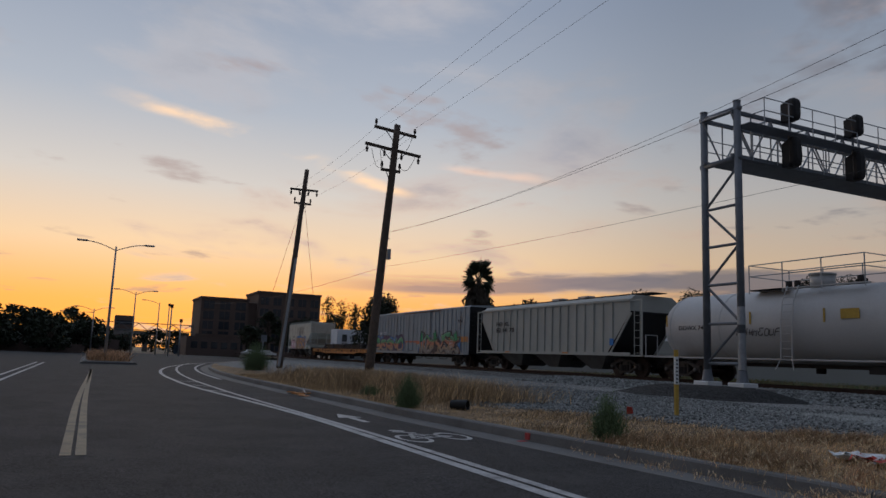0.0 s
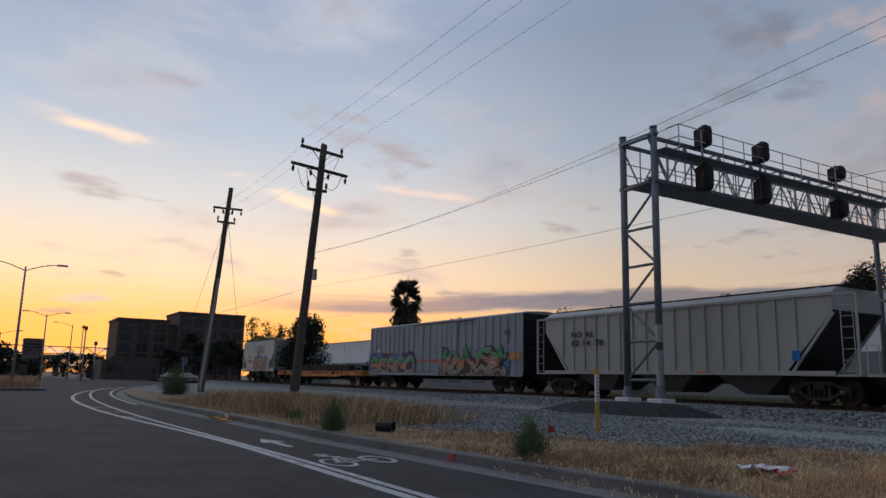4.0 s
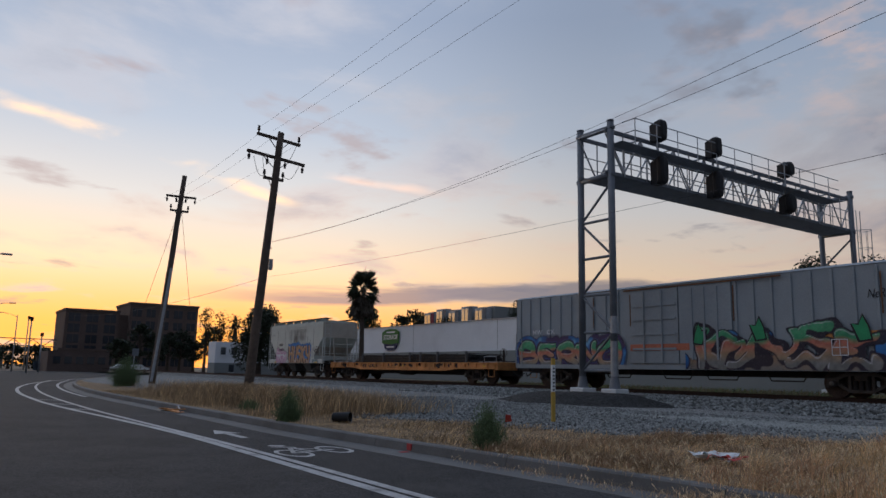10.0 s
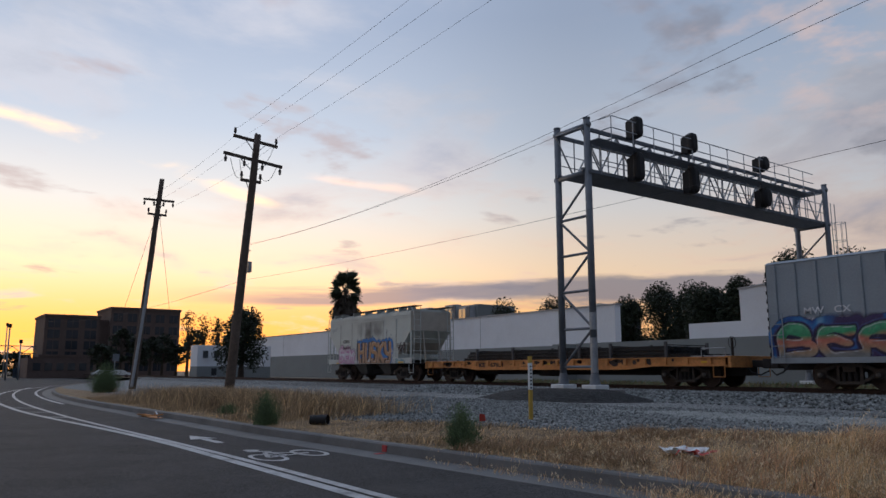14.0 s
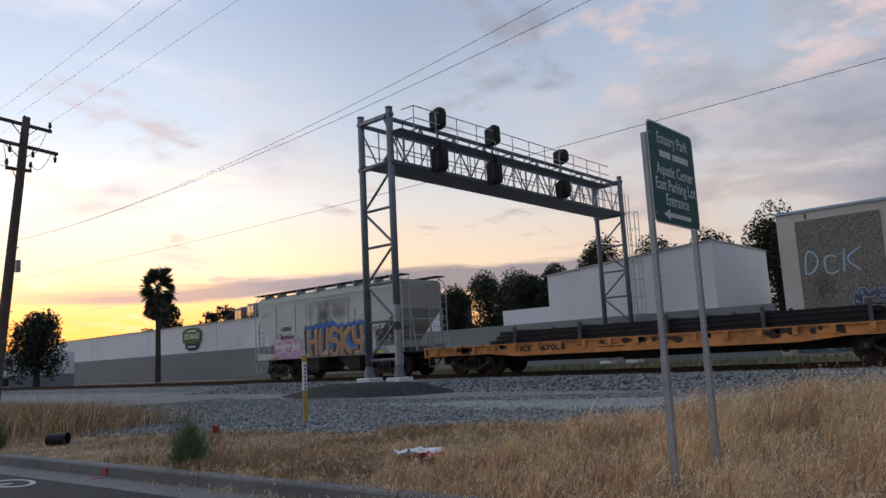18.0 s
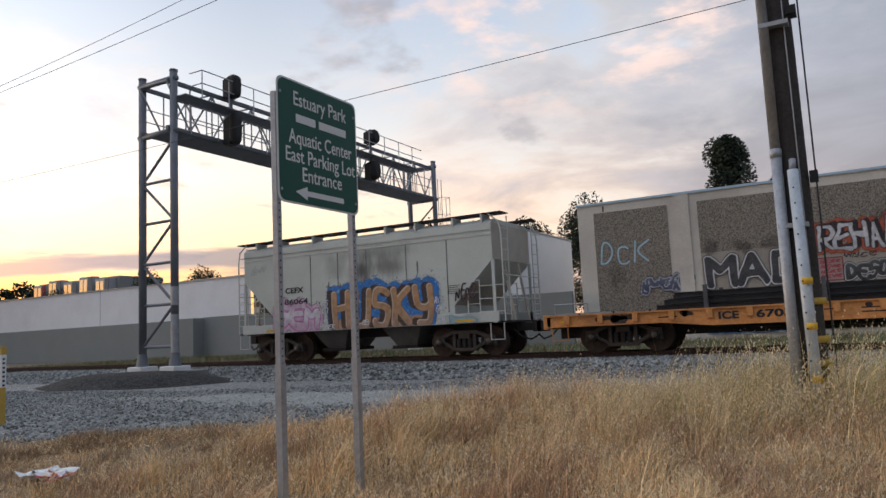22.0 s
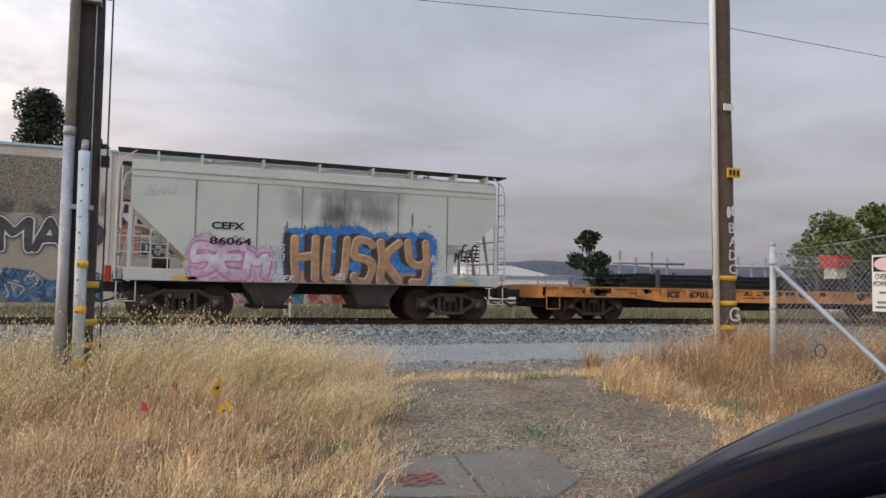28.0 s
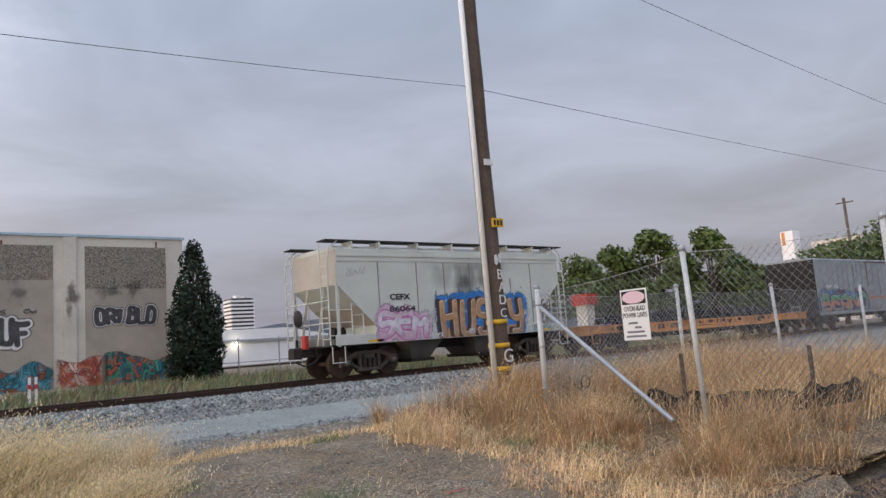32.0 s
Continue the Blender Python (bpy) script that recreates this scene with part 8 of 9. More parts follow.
    for i in range(m - 1):
        for v in range(2):
            faces.append((i * 3 + v, (i + 1) * 3 + v, (i + 1) * 3 + v + 1, i * 3 + v + 1))
    mesh_part("fabric_sheet", verts, faces, "rubber", t)
    for x, y in ((9.35, 8.6), (10.4, 7.4)):
        box_part("wooden_stake", (x - 0.02, y - 0.02, 0.3), (x + 0.02, y + 0.02, 1.15), "pole", t)


chain_fence()


def car():
    c = thing("parked_car", "glossy navy blue car with dark tinted windows", "car")
    # built with its nose along +y, left pillar line passing through the origin of the drawing
    W = 0.84

    def loft(name, sections, mname, label="", smooth_it=True):
        bm = bmesh.new()
        rings = [[bm.verts.new(p) for p in sec] for sec in sections]
        for a, b in zip(rings, rings[1:]):
            for k in range(len(a) - 1):
                bm.faces.new((a[k], a[k + 1], b[k + 1], b[k]))
        return part(name, bm, mname, c, label, smooth=smooth_it)

    def sect(y, wb, zb, wt, zt, zm):
        return [(-wb, y, zb), (-wb - 0.03, y, (zb + zm) / 2), (-wb, y, zm), (-wt, y, zt - 0.05), (-wt * 0.8, y, zt), (0, y, zt + 0.03), (wt * 0.8, y, zt), (wt, y, zt - 0.05), (wb, y, zm), (wb + 0.03, y, (zb + zm) / 2), (wb, y, zb)]
    loft("body", [sect(2.35, 0.6, 0.4, 0.55, 0.60, 0.52), sect(2.15, 0.82, 0.3, 0.76, 0.70, 0.60), sect(1.2, 0.9, 0.25, 0.80, 0.90, 0.78), sect(0.76, 0.92, 0.25, 0.82, 1.05, 0.90), sect(-1.9, 0.92, 0.25, 0.86, 1.08, 0.97), sect(-2.35, 0.7, 0.45, 0.6, 0.95, 0.85)], "car_paint")

    def top(y, w, z):
        return [(-w - 0.035, y, z - 0.08), (-w, y, z - 0.02), (-w * 0.82, y, z + 0.025), (0, y, z + 0.05), (w * 0.82, y, z + 0.025), (w, y, z - 0.02), (w + 0.035, y, z - 0.08)]
    loft("roof", [top(0.02, 0.60, 1.50), top(-0.3, 0.60, 1.60), top(-0.8, 0.59, 1.64), top(-1.4, 0.57, 1.60)], "car_paint")
    rows = []
    for k in range(7):
        v = k / 6
        row = []
        for i in range(17):
            u = i / 8 - 1
            bulge = 1 - abs(u) ** 5
            row.append((u * (0.78 - 0.20 * v), 0.78 - 0.78 * v + 0.10 * (1 - u * u), 1.11 + 0.47 * v + 0.03 * math.sin(math.pi * v) + 0.055 * bulge))
        rows.append(row)
    loft("windscreen", rows, "glass_dark", "dark windscreen reflecting the grey sky")
    for s in (-1, 1):
        bm = bmesh.new()
        p, q = Vector((s * 0.81, 0.80, 1.065)), Vector((s * 0.625, 0.0, 1.48))
        add_path(bm, [p.lerp(q, i / 12) + Vector((0, 0, 0.035 * math.sin(math.pi * i / 12))) for i in range(13)], 0.056, 16)
        part("pillar", bm, "car_paint", c, smooth=True)
        bm = bmesh.new()
        add_path(bm, [p + Vector((s * 0.045, -0.06, -0.055)), p.lerp(q, 0.5) + Vector((s * 0.05, -0.04, -0.02)), q + Vector((s * 0.05, -0.03, -0.055)), (s * 0.645, -0.5, 1.56)], 0.02, 8)
        part("window_trim", bm, "rubber", c)
        loft("side_window", [[(s * 0.845, 0.62, 1.07), (s * 0.85, -0.4, 1.07), (s * 0.85, -1.3, 1.07)], [(s * 0.66, -0.06, 1.45), (s * 0.655, -0.45, 1.55), (s * 0.65, -1.2, 1.52)]], "glass_dark")
        loft("fender_joint", [[(s * 0.78, 0.78, 1.165), (s * 0.80, 0.84, 1.10)], [(s * 0.79, 0.77, 1.167), (s * 0.81, 0.83, 1.102)]], "black")
        bm = bmesh.new()
        bmesh.ops.create_uvsphere(bm, u_segments=14, v_segments=8, radius=1.0)
        bmesh.ops.scale(bm, verts=bm.verts, vec=(0.11, 0.07, 0.075))
        bmesh.ops.translate(bm, verts=bm.verts, vec=(s * 1.02, 0.42, 1.0))
        part("mirror", bm, "car_paint", c, smooth=True)
        for y in (1.42, -1.4):
            w = bmesh.new()
            add_tube(w, (s * 0.70, y, 0.33), (s * 0.91, y, 0.33), 0.33, 28)
            tyre = part("wheel", w, "rubber", c)
            tube_part("rim", (s * 0.90, y, 0.33), (s * 0.925, y, 0.33), 0.21, "galv", tyre, n=20)
    for s in (-1, 1):
        box_part("headlight", (s * 0.72 - 0.12, 2.1, 0.66), (s * 0.72 + 0.12, 2.22, 0.78), "sign_white", c, bevel=0.02)
    return c


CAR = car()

# ---------------------------------------------------------------- trees and distance


def leaf_cloud(rng, blobs, count, size):
    """Many small leaf faces spread through a set of ellipsoids (centre, radii)."""
    verts, faces = [], []
    vol = [r[0] * r[1] * r[2] for _, r in blobs]
    for (c, r), v in zip(blobs, vol):
        n = int(count * v / sum(vol))
        for _ in range(n):
            d = Vector((rng.gauss(0, 1), rng.gauss(0, 1), rng.gauss(0, 1))).normalized()
            k = rng.random() ** 0.35
            p = Vector((c[0] + d.x * r[0] * k, c[1] + d.y * r[1] * k, c[2] + d.z * r[2] * k))
            a = Vector((rng.gauss(0, 1), rng.gauss(0, 1), rng.gauss(0, 0.7))).normalized() * size * rng.uniform(0.6, 1.4)
            b = a.cross(Vector((rng.gauss(0, 1), rng.gauss(0, 1), rng.gauss(0, 1)))).normalized() * size * rng.uniform(0.4, 0.9)
            i = len(verts)
            verts += [p - a, p + b * 0.7, p + a, p - b * 0.7]
            faces.append((i, i + 1, i + 2, i + 3))
    return verts, faces


def tree(label, at, height, spread, seed, mname="leaf", count=2600, size=0.28, trunk=0.35, kind="round", group="", bare=0.25):
    rng = random.Random(seed)
    t = thing("tree", label, "tree", at=at, group=group)
    bm = bmesh.new()
    th = height * bare
    add_tube(bm, (0, 0, -0.1), (0.05 * th, 0, th), trunk, 9, trunk * 0.7)
    add_tube(bm, (0.05 * th, 0, th), (0.08 * height, 0.02 * height, height * 0.75), trunk * 0.7, 8, trunk * 0.2)
    blobs = []
    n = 34 if kind == "cone" else 26 if kind == "tall" else 18
    for k in range(n):
        a = 2 * math.pi * k / n + rng.uniform(-0.3, 0.3)
        u = rng.uniform(0.0, 1.0)
        z = th + (height - th) * (0.12 + 0.80 * u)
        if kind == "cone":
            u = (k + 0.5) / n
            z = th + (height - th) * (0.04 + 0.86 * u)
            rad = spread * 0.62 * math.sin(math.pi * (0.28 + 0.66 * u)) * rng.uniform(0.75, 1.1)
            a = k * 2.4
        elif kind == "tall":
            rad = spread * 0.55 * math.sin(math.pi * (0.22 + 0.70 * u)) * rng.uniform(0.4, 1.15)
        else:
            rad = spread * 0.62 * math.sqrt(max(0.05, 1 - (2 * u - 0.8) ** 2 * 0.8))
        p = (rad * math.cos(a), rad * math.sin(a), z)
        add_tube(bm, (0.05 * th, 0, th + (z - th) * 0.4), (p[0] * 0.8, p[1] * 0.8, z), trunk * 0.3, 6, trunk * 0.08)
        s = spread * rng.uniform(0.26, 0.42) * ((1.0 - 0.45 * u) * 1.15 if kind == "cone" else 1.0)
        blobs.append((p, (s, s, s * (1.5 if kind == "cone" else rng.uniform(0.9, 1.5) if kind == "tall" else rng.uniform(0.6, 0.9)))))
    blobs.append(((0, 0, height * 0.86), (spread * 0.3, spread * 0.3, height * 0.13)))
    part("trunk", bm, "bark", t)
    v, f = leaf_cloud(rng, blobs, count, size)
    tagged(mesh_part("crown", v, f, mname, t), kind="stuff")
    return t


def palm():
    rng = random.Random(5)
    t = thing("palm_tree", "tall fan palm with a skirt of dead fronds beside the wall", "palm tree", at=(-67.4, 35.0, 0.35))
    bm = bmesh.new()
    add_path(bm, [(0.06 * math.sin(i * 0.6), 0, i * 1.02) for i in range(10)], 0.28, 10, 0.20)
    part("trunk", bm, "bark", t)

    def fan(base, out, rise, stalk, reach, verts, faces, droop):
        """A stalk and a folded fan of narrow leaflets that hang at their tips."""
        d = Vector((math.cos(out) * math.cos(rise), math.sin(out) * math.cos(rise), math.sin(rise)))
        hub = base + d * stalk + Vector((0, 0, -0.10 * stalk * math.cos(rise)))
        side = d.cross(Vector((0, 0, 1)))
        side = (side if side.length > 0.1 else Vector((1, 0, 0))).normalized()
        side = Matrix.Rotation(rng.uniform(-1.3, 1.3), 3, d) @ side
        up = side.cross(d).normalized()
        i = len(verts)
        verts += [base - side * 0.035, base + side * 0.035, hub + side * 0.025, hub - side * 0.025]
        faces.append((i, i + 1, i + 2, i + 3))
        for k in range(11):
            a = (k / 10 - 0.5) * 1.05
            e = (d * math.cos(a) + side * math.sin(a) + up * 0.12 * abs(math.sin(a))).normalized()
            L = reach * (0.72 + 0.28 * math.cos(a)) * rng.uniform(0.9, 1.08)
            w = (side * math.cos(a) - d * math.sin(a)) * 0.085
            mid = hub + e * L * 0.6
            tip = hub + e * L + Vector((0, 0, -droop * L * rng.uniform(0.35, 0.8)))
            i = len(verts)
            verts += [hub, mid - w, tip, mid + w]
            faces.append((i, i + 1, i + 2, i + 3))
    for j in range(38):
        v, f = [], []
        u = j / 37
        rise = 1.35 - 2.0 * u
        fan(Vector((0, 0, 9.35 - 0.55 * u)), j * 2.399, rise + rng.uniform(-0.12, 0.12), rng.uniform(0.3, 0.95), rng.uniform(1.1, 1.55), v, f, 0.08 + 0.12 * u)
        mesh_part("frond", v, f, "leaf", t)
    v, f = [], []
    for j in range(190):
        z = rng.uniform(7.7, 9.1)
        fan(Vector((0, 0, z)), rng.uniform(0, 6.283), rng.uniform(-1.25, -0.75), rng.uniform(0.65, 1.1), rng.uniform(0.6, 0.85), v, f, 0.6)
    tagged(mesh_part("dead_skirt", v, f, "palm_skirt", t, "hanging skirt of dead brown fronds"), kind="stuff")


palm()
tree("dark conical cypress standing behind the palm", (-86.0, 46.0, 0.3), 10.2, 2.3, 61, "conifer", 4200, 0.22, 0.2, "cone", bare=0.05)
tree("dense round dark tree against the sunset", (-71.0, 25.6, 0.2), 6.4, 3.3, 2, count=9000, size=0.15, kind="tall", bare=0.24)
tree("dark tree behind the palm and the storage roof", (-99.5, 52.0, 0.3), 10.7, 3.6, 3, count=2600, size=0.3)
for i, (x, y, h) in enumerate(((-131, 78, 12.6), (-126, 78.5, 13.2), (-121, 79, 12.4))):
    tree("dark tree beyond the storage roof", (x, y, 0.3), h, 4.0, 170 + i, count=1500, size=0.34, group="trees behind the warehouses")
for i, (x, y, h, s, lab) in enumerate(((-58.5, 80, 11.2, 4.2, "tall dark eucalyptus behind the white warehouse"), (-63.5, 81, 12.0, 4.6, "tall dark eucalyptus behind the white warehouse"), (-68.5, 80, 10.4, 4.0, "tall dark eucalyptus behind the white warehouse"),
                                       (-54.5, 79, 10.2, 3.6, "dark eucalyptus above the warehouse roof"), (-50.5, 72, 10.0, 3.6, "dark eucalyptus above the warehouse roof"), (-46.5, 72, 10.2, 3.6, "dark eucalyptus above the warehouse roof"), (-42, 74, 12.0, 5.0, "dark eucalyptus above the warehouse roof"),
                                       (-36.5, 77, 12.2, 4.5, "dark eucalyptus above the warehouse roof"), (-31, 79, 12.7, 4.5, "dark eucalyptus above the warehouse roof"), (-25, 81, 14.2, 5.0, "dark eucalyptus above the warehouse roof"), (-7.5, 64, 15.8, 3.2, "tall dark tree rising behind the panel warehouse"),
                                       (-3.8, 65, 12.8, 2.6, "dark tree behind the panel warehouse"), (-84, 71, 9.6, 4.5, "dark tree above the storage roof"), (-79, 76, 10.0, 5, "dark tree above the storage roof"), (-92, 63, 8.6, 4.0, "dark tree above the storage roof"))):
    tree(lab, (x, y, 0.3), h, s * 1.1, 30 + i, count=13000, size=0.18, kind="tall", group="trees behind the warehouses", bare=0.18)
tree("dense dark conical cypress beside the warehouse wall", (13.9, 38.6, 0.35), 7.3, 1.55, 60, "conifer", 12000, 0.11, 0.2, "cone", bare=0.03)
for i, (x, y, h, s) in enumerate(((47.8, 39.4, 7.6, 2.6), (50.2, 37.2, 8.9, 2.8), (52.6, 34.0, 8.5, 2.8), (55.5, 33.0, 6.2, 3.0), (57.5, 51.5, 8.4, 4.2), (61.0, 49.5, 7.8, 3.6), (74.5, 33.5, 8.6, 5.0), (76.5, 29.5, 9.3, 4.6), (80.0, 26.0, 9.0, 4.6), (66.0, 40.0, 7.0, 4.5))):
    tree("full green broadleaf tree beyond the railway", (x, y, 0.3), h, s, 80 + i, "leaf_green", 3600, 0.24, 0.3, group="green trees beyond the train", bare=0.16)
tree("dark pine standing beyond the train", (49.6, 78.4, 0.3), 8.8, 2.9, 95, "conifer", 2200, 0.3, bare=0.15)
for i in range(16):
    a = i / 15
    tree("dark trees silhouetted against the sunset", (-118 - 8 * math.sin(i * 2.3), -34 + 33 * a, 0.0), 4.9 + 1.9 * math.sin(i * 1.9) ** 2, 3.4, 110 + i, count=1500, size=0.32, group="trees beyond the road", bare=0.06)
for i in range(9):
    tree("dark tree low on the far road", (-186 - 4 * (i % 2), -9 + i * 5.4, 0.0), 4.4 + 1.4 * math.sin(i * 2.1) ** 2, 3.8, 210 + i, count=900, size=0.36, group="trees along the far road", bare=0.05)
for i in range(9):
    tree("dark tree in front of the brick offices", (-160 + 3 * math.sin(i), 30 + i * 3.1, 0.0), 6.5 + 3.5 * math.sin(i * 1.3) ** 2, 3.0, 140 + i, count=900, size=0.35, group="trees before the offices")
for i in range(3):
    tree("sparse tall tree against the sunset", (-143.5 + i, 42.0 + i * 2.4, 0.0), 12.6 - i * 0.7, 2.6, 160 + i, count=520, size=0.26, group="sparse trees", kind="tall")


def office(x, y0, y1, z1, name_label, depth=16, rows=5):
    b = thing("office_building", name_label, "building")
    box_part("wall", (x - depth, y0, 0), (x, y1, z1), "brick_dark", b)
    box_part("parapet", (x - depth - 0.2, y0 - 0.2, z1), (x + 0.25, y1 + 0.2, z1 + 0.5), "brick_dark", b)
    n = int((y1 - y0) / 2.9)
    for r in range(rows):
        for k in range(n):
            y = y0 + (y1 - y0) * (k + 0.18) / n
            z = 1.2 + r * (z1 - 1.2) / rows
            w = (y1 - y0) / n * 0.64
            win = box_part("window", (x + 0.02, y, z), (x + 0.06, y + w, z + 1.9), "glass_dark", b)
            box_part("mullion", (x + 0.06, y + w / 2 - 0.05, z), (x + 0.1, y + w / 2 + 0.05, z + 1.9), "brick_dark", win)


office(-187, 23.0, 34.4, 13.4, "dark brick office block silhouetted by the sunset")
office(-186, 36.5, 52.4, 15.6, "taller dark brick office block silhouetted by the sunset")
tagged(box_part("office_link", (-198, 34.4, 0), (-188, 36.5, 13.0), "brick_dark"), "dark recessed link between two office blocks", "building")
office(-180, 21.5, 33.0, 4.2, "low dark brick building before the offices", 8, 1)


def street_lamp(x, y, h, arms, group="street lamps"):
    s = thing("street_lamp", "slender grey street lamp with curved arms" if len(arms) > 1 else "slender grey single-arm street lamp", "street lamp", group=group)
    tube_part("column", (x, y, 0), (x, y, h), 0.11, "galv", s, r2=0.06)
    for d in arms:
        bm = bmesh.new()
        add_path(bm, [(x, y + d * 2.0 * k / 6, h + 0.55 * math.sin(math.pi / 2 * k / 6) - 0.3) for k in range(7)], 0.035, 6)
        arm = part("arm", bm, "galv", s)
        box_part("lamp_head", (x - 0.14, min(y + d * 1.9, y + d * 2.6), h + 0.2), (x + 0.14, max(y + d * 1.9, y + d * 2.6), h + 0.32), "galv", arm, bevel=0.03)


street_lamp(-58.7, 0.35, 8.3, (-1, 1))
street_lamp(-100.5, 4.0, 7.9, (-1, 1))
street_lamp(-125.3, 8.8, 8.2, (-1,))
street_lamp(-115.7, -0.5, 6.2, (-1, 1))
street_lamp(-140.0, -3.0, 6.4, (-1, 1))


def far_things():
    m = thing("median_island", "raised median with dry straw grass", "traffic island", kind="structure")
    bm = bmesh.new()
    add_prism(bm, [(-1.2, 0.0), (-1.0, 0.14), (0.0 + 2.0, 0.14), (2.2, 0.0)], -78, -52, axis="x")
    part("island_kerb", bm, "kerb", m)
    for i, (x, y, h) in enumerate(((-110.2, 9.3, 6.7), (-118.0, 11.5, 5.0), (-150.0, 12.5, 9.0))):
        p = thing("signal_pole", "thin dark pole beside the road", "pole", group="thin poles")
        tube_part("shaft", (x, y, 0), (x, y, h), 0.12, "galv", p, r2=0.08)
        box_part("head", (x - 0.2, y - 0.2, h), (x + 0.2, y + 0.2, h + 0.5), "black", p)
    o = thing("overpass", "distant overpass and sign bridge in silhouette", "bridge")
    box_part("deck", (-204, -6, 4.0), (-197, 22, 5.0), "concrete", o)
    for y in (-4, 4, 12, 20):
        box_part("pier", (-202, y - 0.6, 0), (-199, y + 0.6, 4.0), "concrete", o)
    bm = bmesh.new()
    for k in range(14):
        add_bar(bm, (-196.8, -4 + k * 2, 5.2 + 1.6 * (k % 2)), (-196.8, -2 + k * 2, 5.2 + 1.6 * ((k + 1) % 2)), 0.15, 0.15)
    add_bar(bm, (-196.8, -4, 6.9), (-196.8, 24, 6.9), 0.2, 0.2), add_bar(bm, (-196.8, -4, 5.2), (-196.8, 24, 5.2), 0.2, 0.2)
    part("sign_truss", bm, "gantry", o)
    tw = thing("far_block", "distant dark flat-roofed block", "building")
    box_part("wall", (-250, 5.8, 0), (-240, 11.0, 10.2), "brick_dark", tw)
    for z in (2.5, 5.0, 7.5):
        box_part("window", (-239.98, 6.2, z), (-239.9, 10.6, z + 1.2), "glass_dark", tw)
    lo = thing("low_sheds", "row of low dark sheds along the far side of the road", "shed")
    for k in range(7):
        y = -62 + k * 9.4
        box_part("wall", (-138 - 3 * (k % 2), y, 0), (-128 - 2 * (k % 3), y + 9.2, 2.1 + 0.7 * ((k * 5) % 3)), "brick_dark", lo)
    box_part("yard_wall", (-112.3, -60, 0), (-112, -1.5, 1.15), "brick_dark", lo, "long low dark yard wall")
    bs = thing("brick_shed", "low brick building at the bend beside the offices", "building")
    box_part("wall", (-152, 15.0, 0), (-140, 24.5, 3.4), "brick_dark", bs)
    for k in range(5):
        box_part("window", (-139.98, 15.8 + k * 1.75, 1.3), (-139.9, 16.9 + k * 1.75, 2.5), "glass_dark", bs)
    g = thing("graffiti_fence", "low blue-painted fence at the road bend", "fence")
    box_part("board", (-150.3, 14.0, 0), (-150, 24.0, 1.7), M["fence_blue"], g)
    h = thing("white_house", "small white two-storey house with dark windows behind the wall", "house")
    box_part("upper_wall", (-84, 24.6, 1.7), (-81.6, 33.0, 4.0), "white_wall", h)
    box_part("lower_wall", (-84, 24.6, 0.2), (-81.55, 33.0, 1.7), "grey_wall", h)
    for y, z in ((25.2, 2.6), (26.4, 2.6), (26.2, 0.7), (28.6, 2.7)):
        w = box_part("window", (-81.6, y, z), (-81.5, y + 0.55, z + 0.8), "glass_dark", h)
        box_part("frame", (-81.52, y - 0.06, z - 0.08), (-81.46, y + 0.61, z - 0.02), "white_wall", w)
    s = thing("street_sign_board", "small square road sign on a post by the bend", "road sign")
    tube_part("post", (-66.0, 13.0, 0), (-66.0, 13.0, 2.6), 0.05, "galv", s, n=6)
    box_part("board", (-65.95, 12.8, 2.0), (-65.9, 13.3, 2.6), "gantry", s)
    for i, (x, y) in enumerate(((-150, 26.5), (-149, 29.0))):
        k = thing("far_car", "small pale parked car near the offices", "car", group="cars by the offices")
        bm = bmesh.new()
        add_prism(bm, [(y, 0.3), (y, 0.8), (y + 0.6, 0.95), (y + 1.3, 1.4), (y + 2.6, 1.4), (y + 3.3, 0.95), (y + 4.0, 0.85), (y + 4.0, 0.3)], x, x + 1.7, axis="x")
        part("body", bm, "sign_white", k)
        for yy in (y + 0.8, y + 3.2):
            tube_part("wheel", (x + 1.6, yy, 0.3), (x + 1.75, yy, 0.3), 0.3, "rubber", k, n=12)
    o = thing("glass_office", "distant beige office block with a dark glass side", "building")
    box_part("wall", (-150.6, 160.0, 0), (-147.0, 172.0, 20.6), "cream_wall", o)
    box_part("glass_side", (-147.0, 160.0, 0), (-141.2, 171.0, 19.8), "glass_dark", o)
    for k in range(5):
        box_part("window_band", (-150.4, 159.9, 5.0 + k * 3.0), (-147.2, 160, 6.4 + k * 3.0), "glass_dark", o)
    a = thing("apartment_row", "row of rooftop apartments with coloured panels", "building")
    box_part("wall", (-116, 75, 0), (-96, 83, 12.2), "grey_wall", a)
    for k in range(5):
        x, zt = -115.5 + k * 3.9, 11.9 + 0.5 * (k % 2)
        bay = box_part("bay", (x, 73.8, 9.0), (x + 3.1, 75, zt), "gantry_light", a)
        box_part("side_panel", (x + 2.2, 73.7, 9.0), (x + 3.15, 73.8, zt - 0.1), "crimson_panel" if k == 0 else "gantry", bay)
        for i in range(2):
            box_part("window", (x + 0.15 + i * 1.0, 73.74, 9.2), (x + 0.95 + i * 1.0, 73.8, zt - 0.4), "glass_pale", bay)
    # east: hills, tower, sheds
    verts, faces = [], []
    n = 90
    for i in range(n + 1):
        az = radians(-5 + 100 * i / n)
        d = 1650
        x, y = d * math.sin(az), d * math.cos(az)
        hgt = 66 + 22 * noise.noise((i * 0.11, 0, 0)) + 9 * noise.noise((i * 0.45, 3, 0))
        verts += [(x, y, -5), (x * 1.03, y * 1.03, hgt * 0.8), (x * 1.08, y * 1.08, hgt)]
    for i in range(n):
        for j in range(2):
            faces.append((i * 3 + j, (i + 1) * 3 + j, (i + 1) * 3 + j + 1, i * 3 + j + 1))
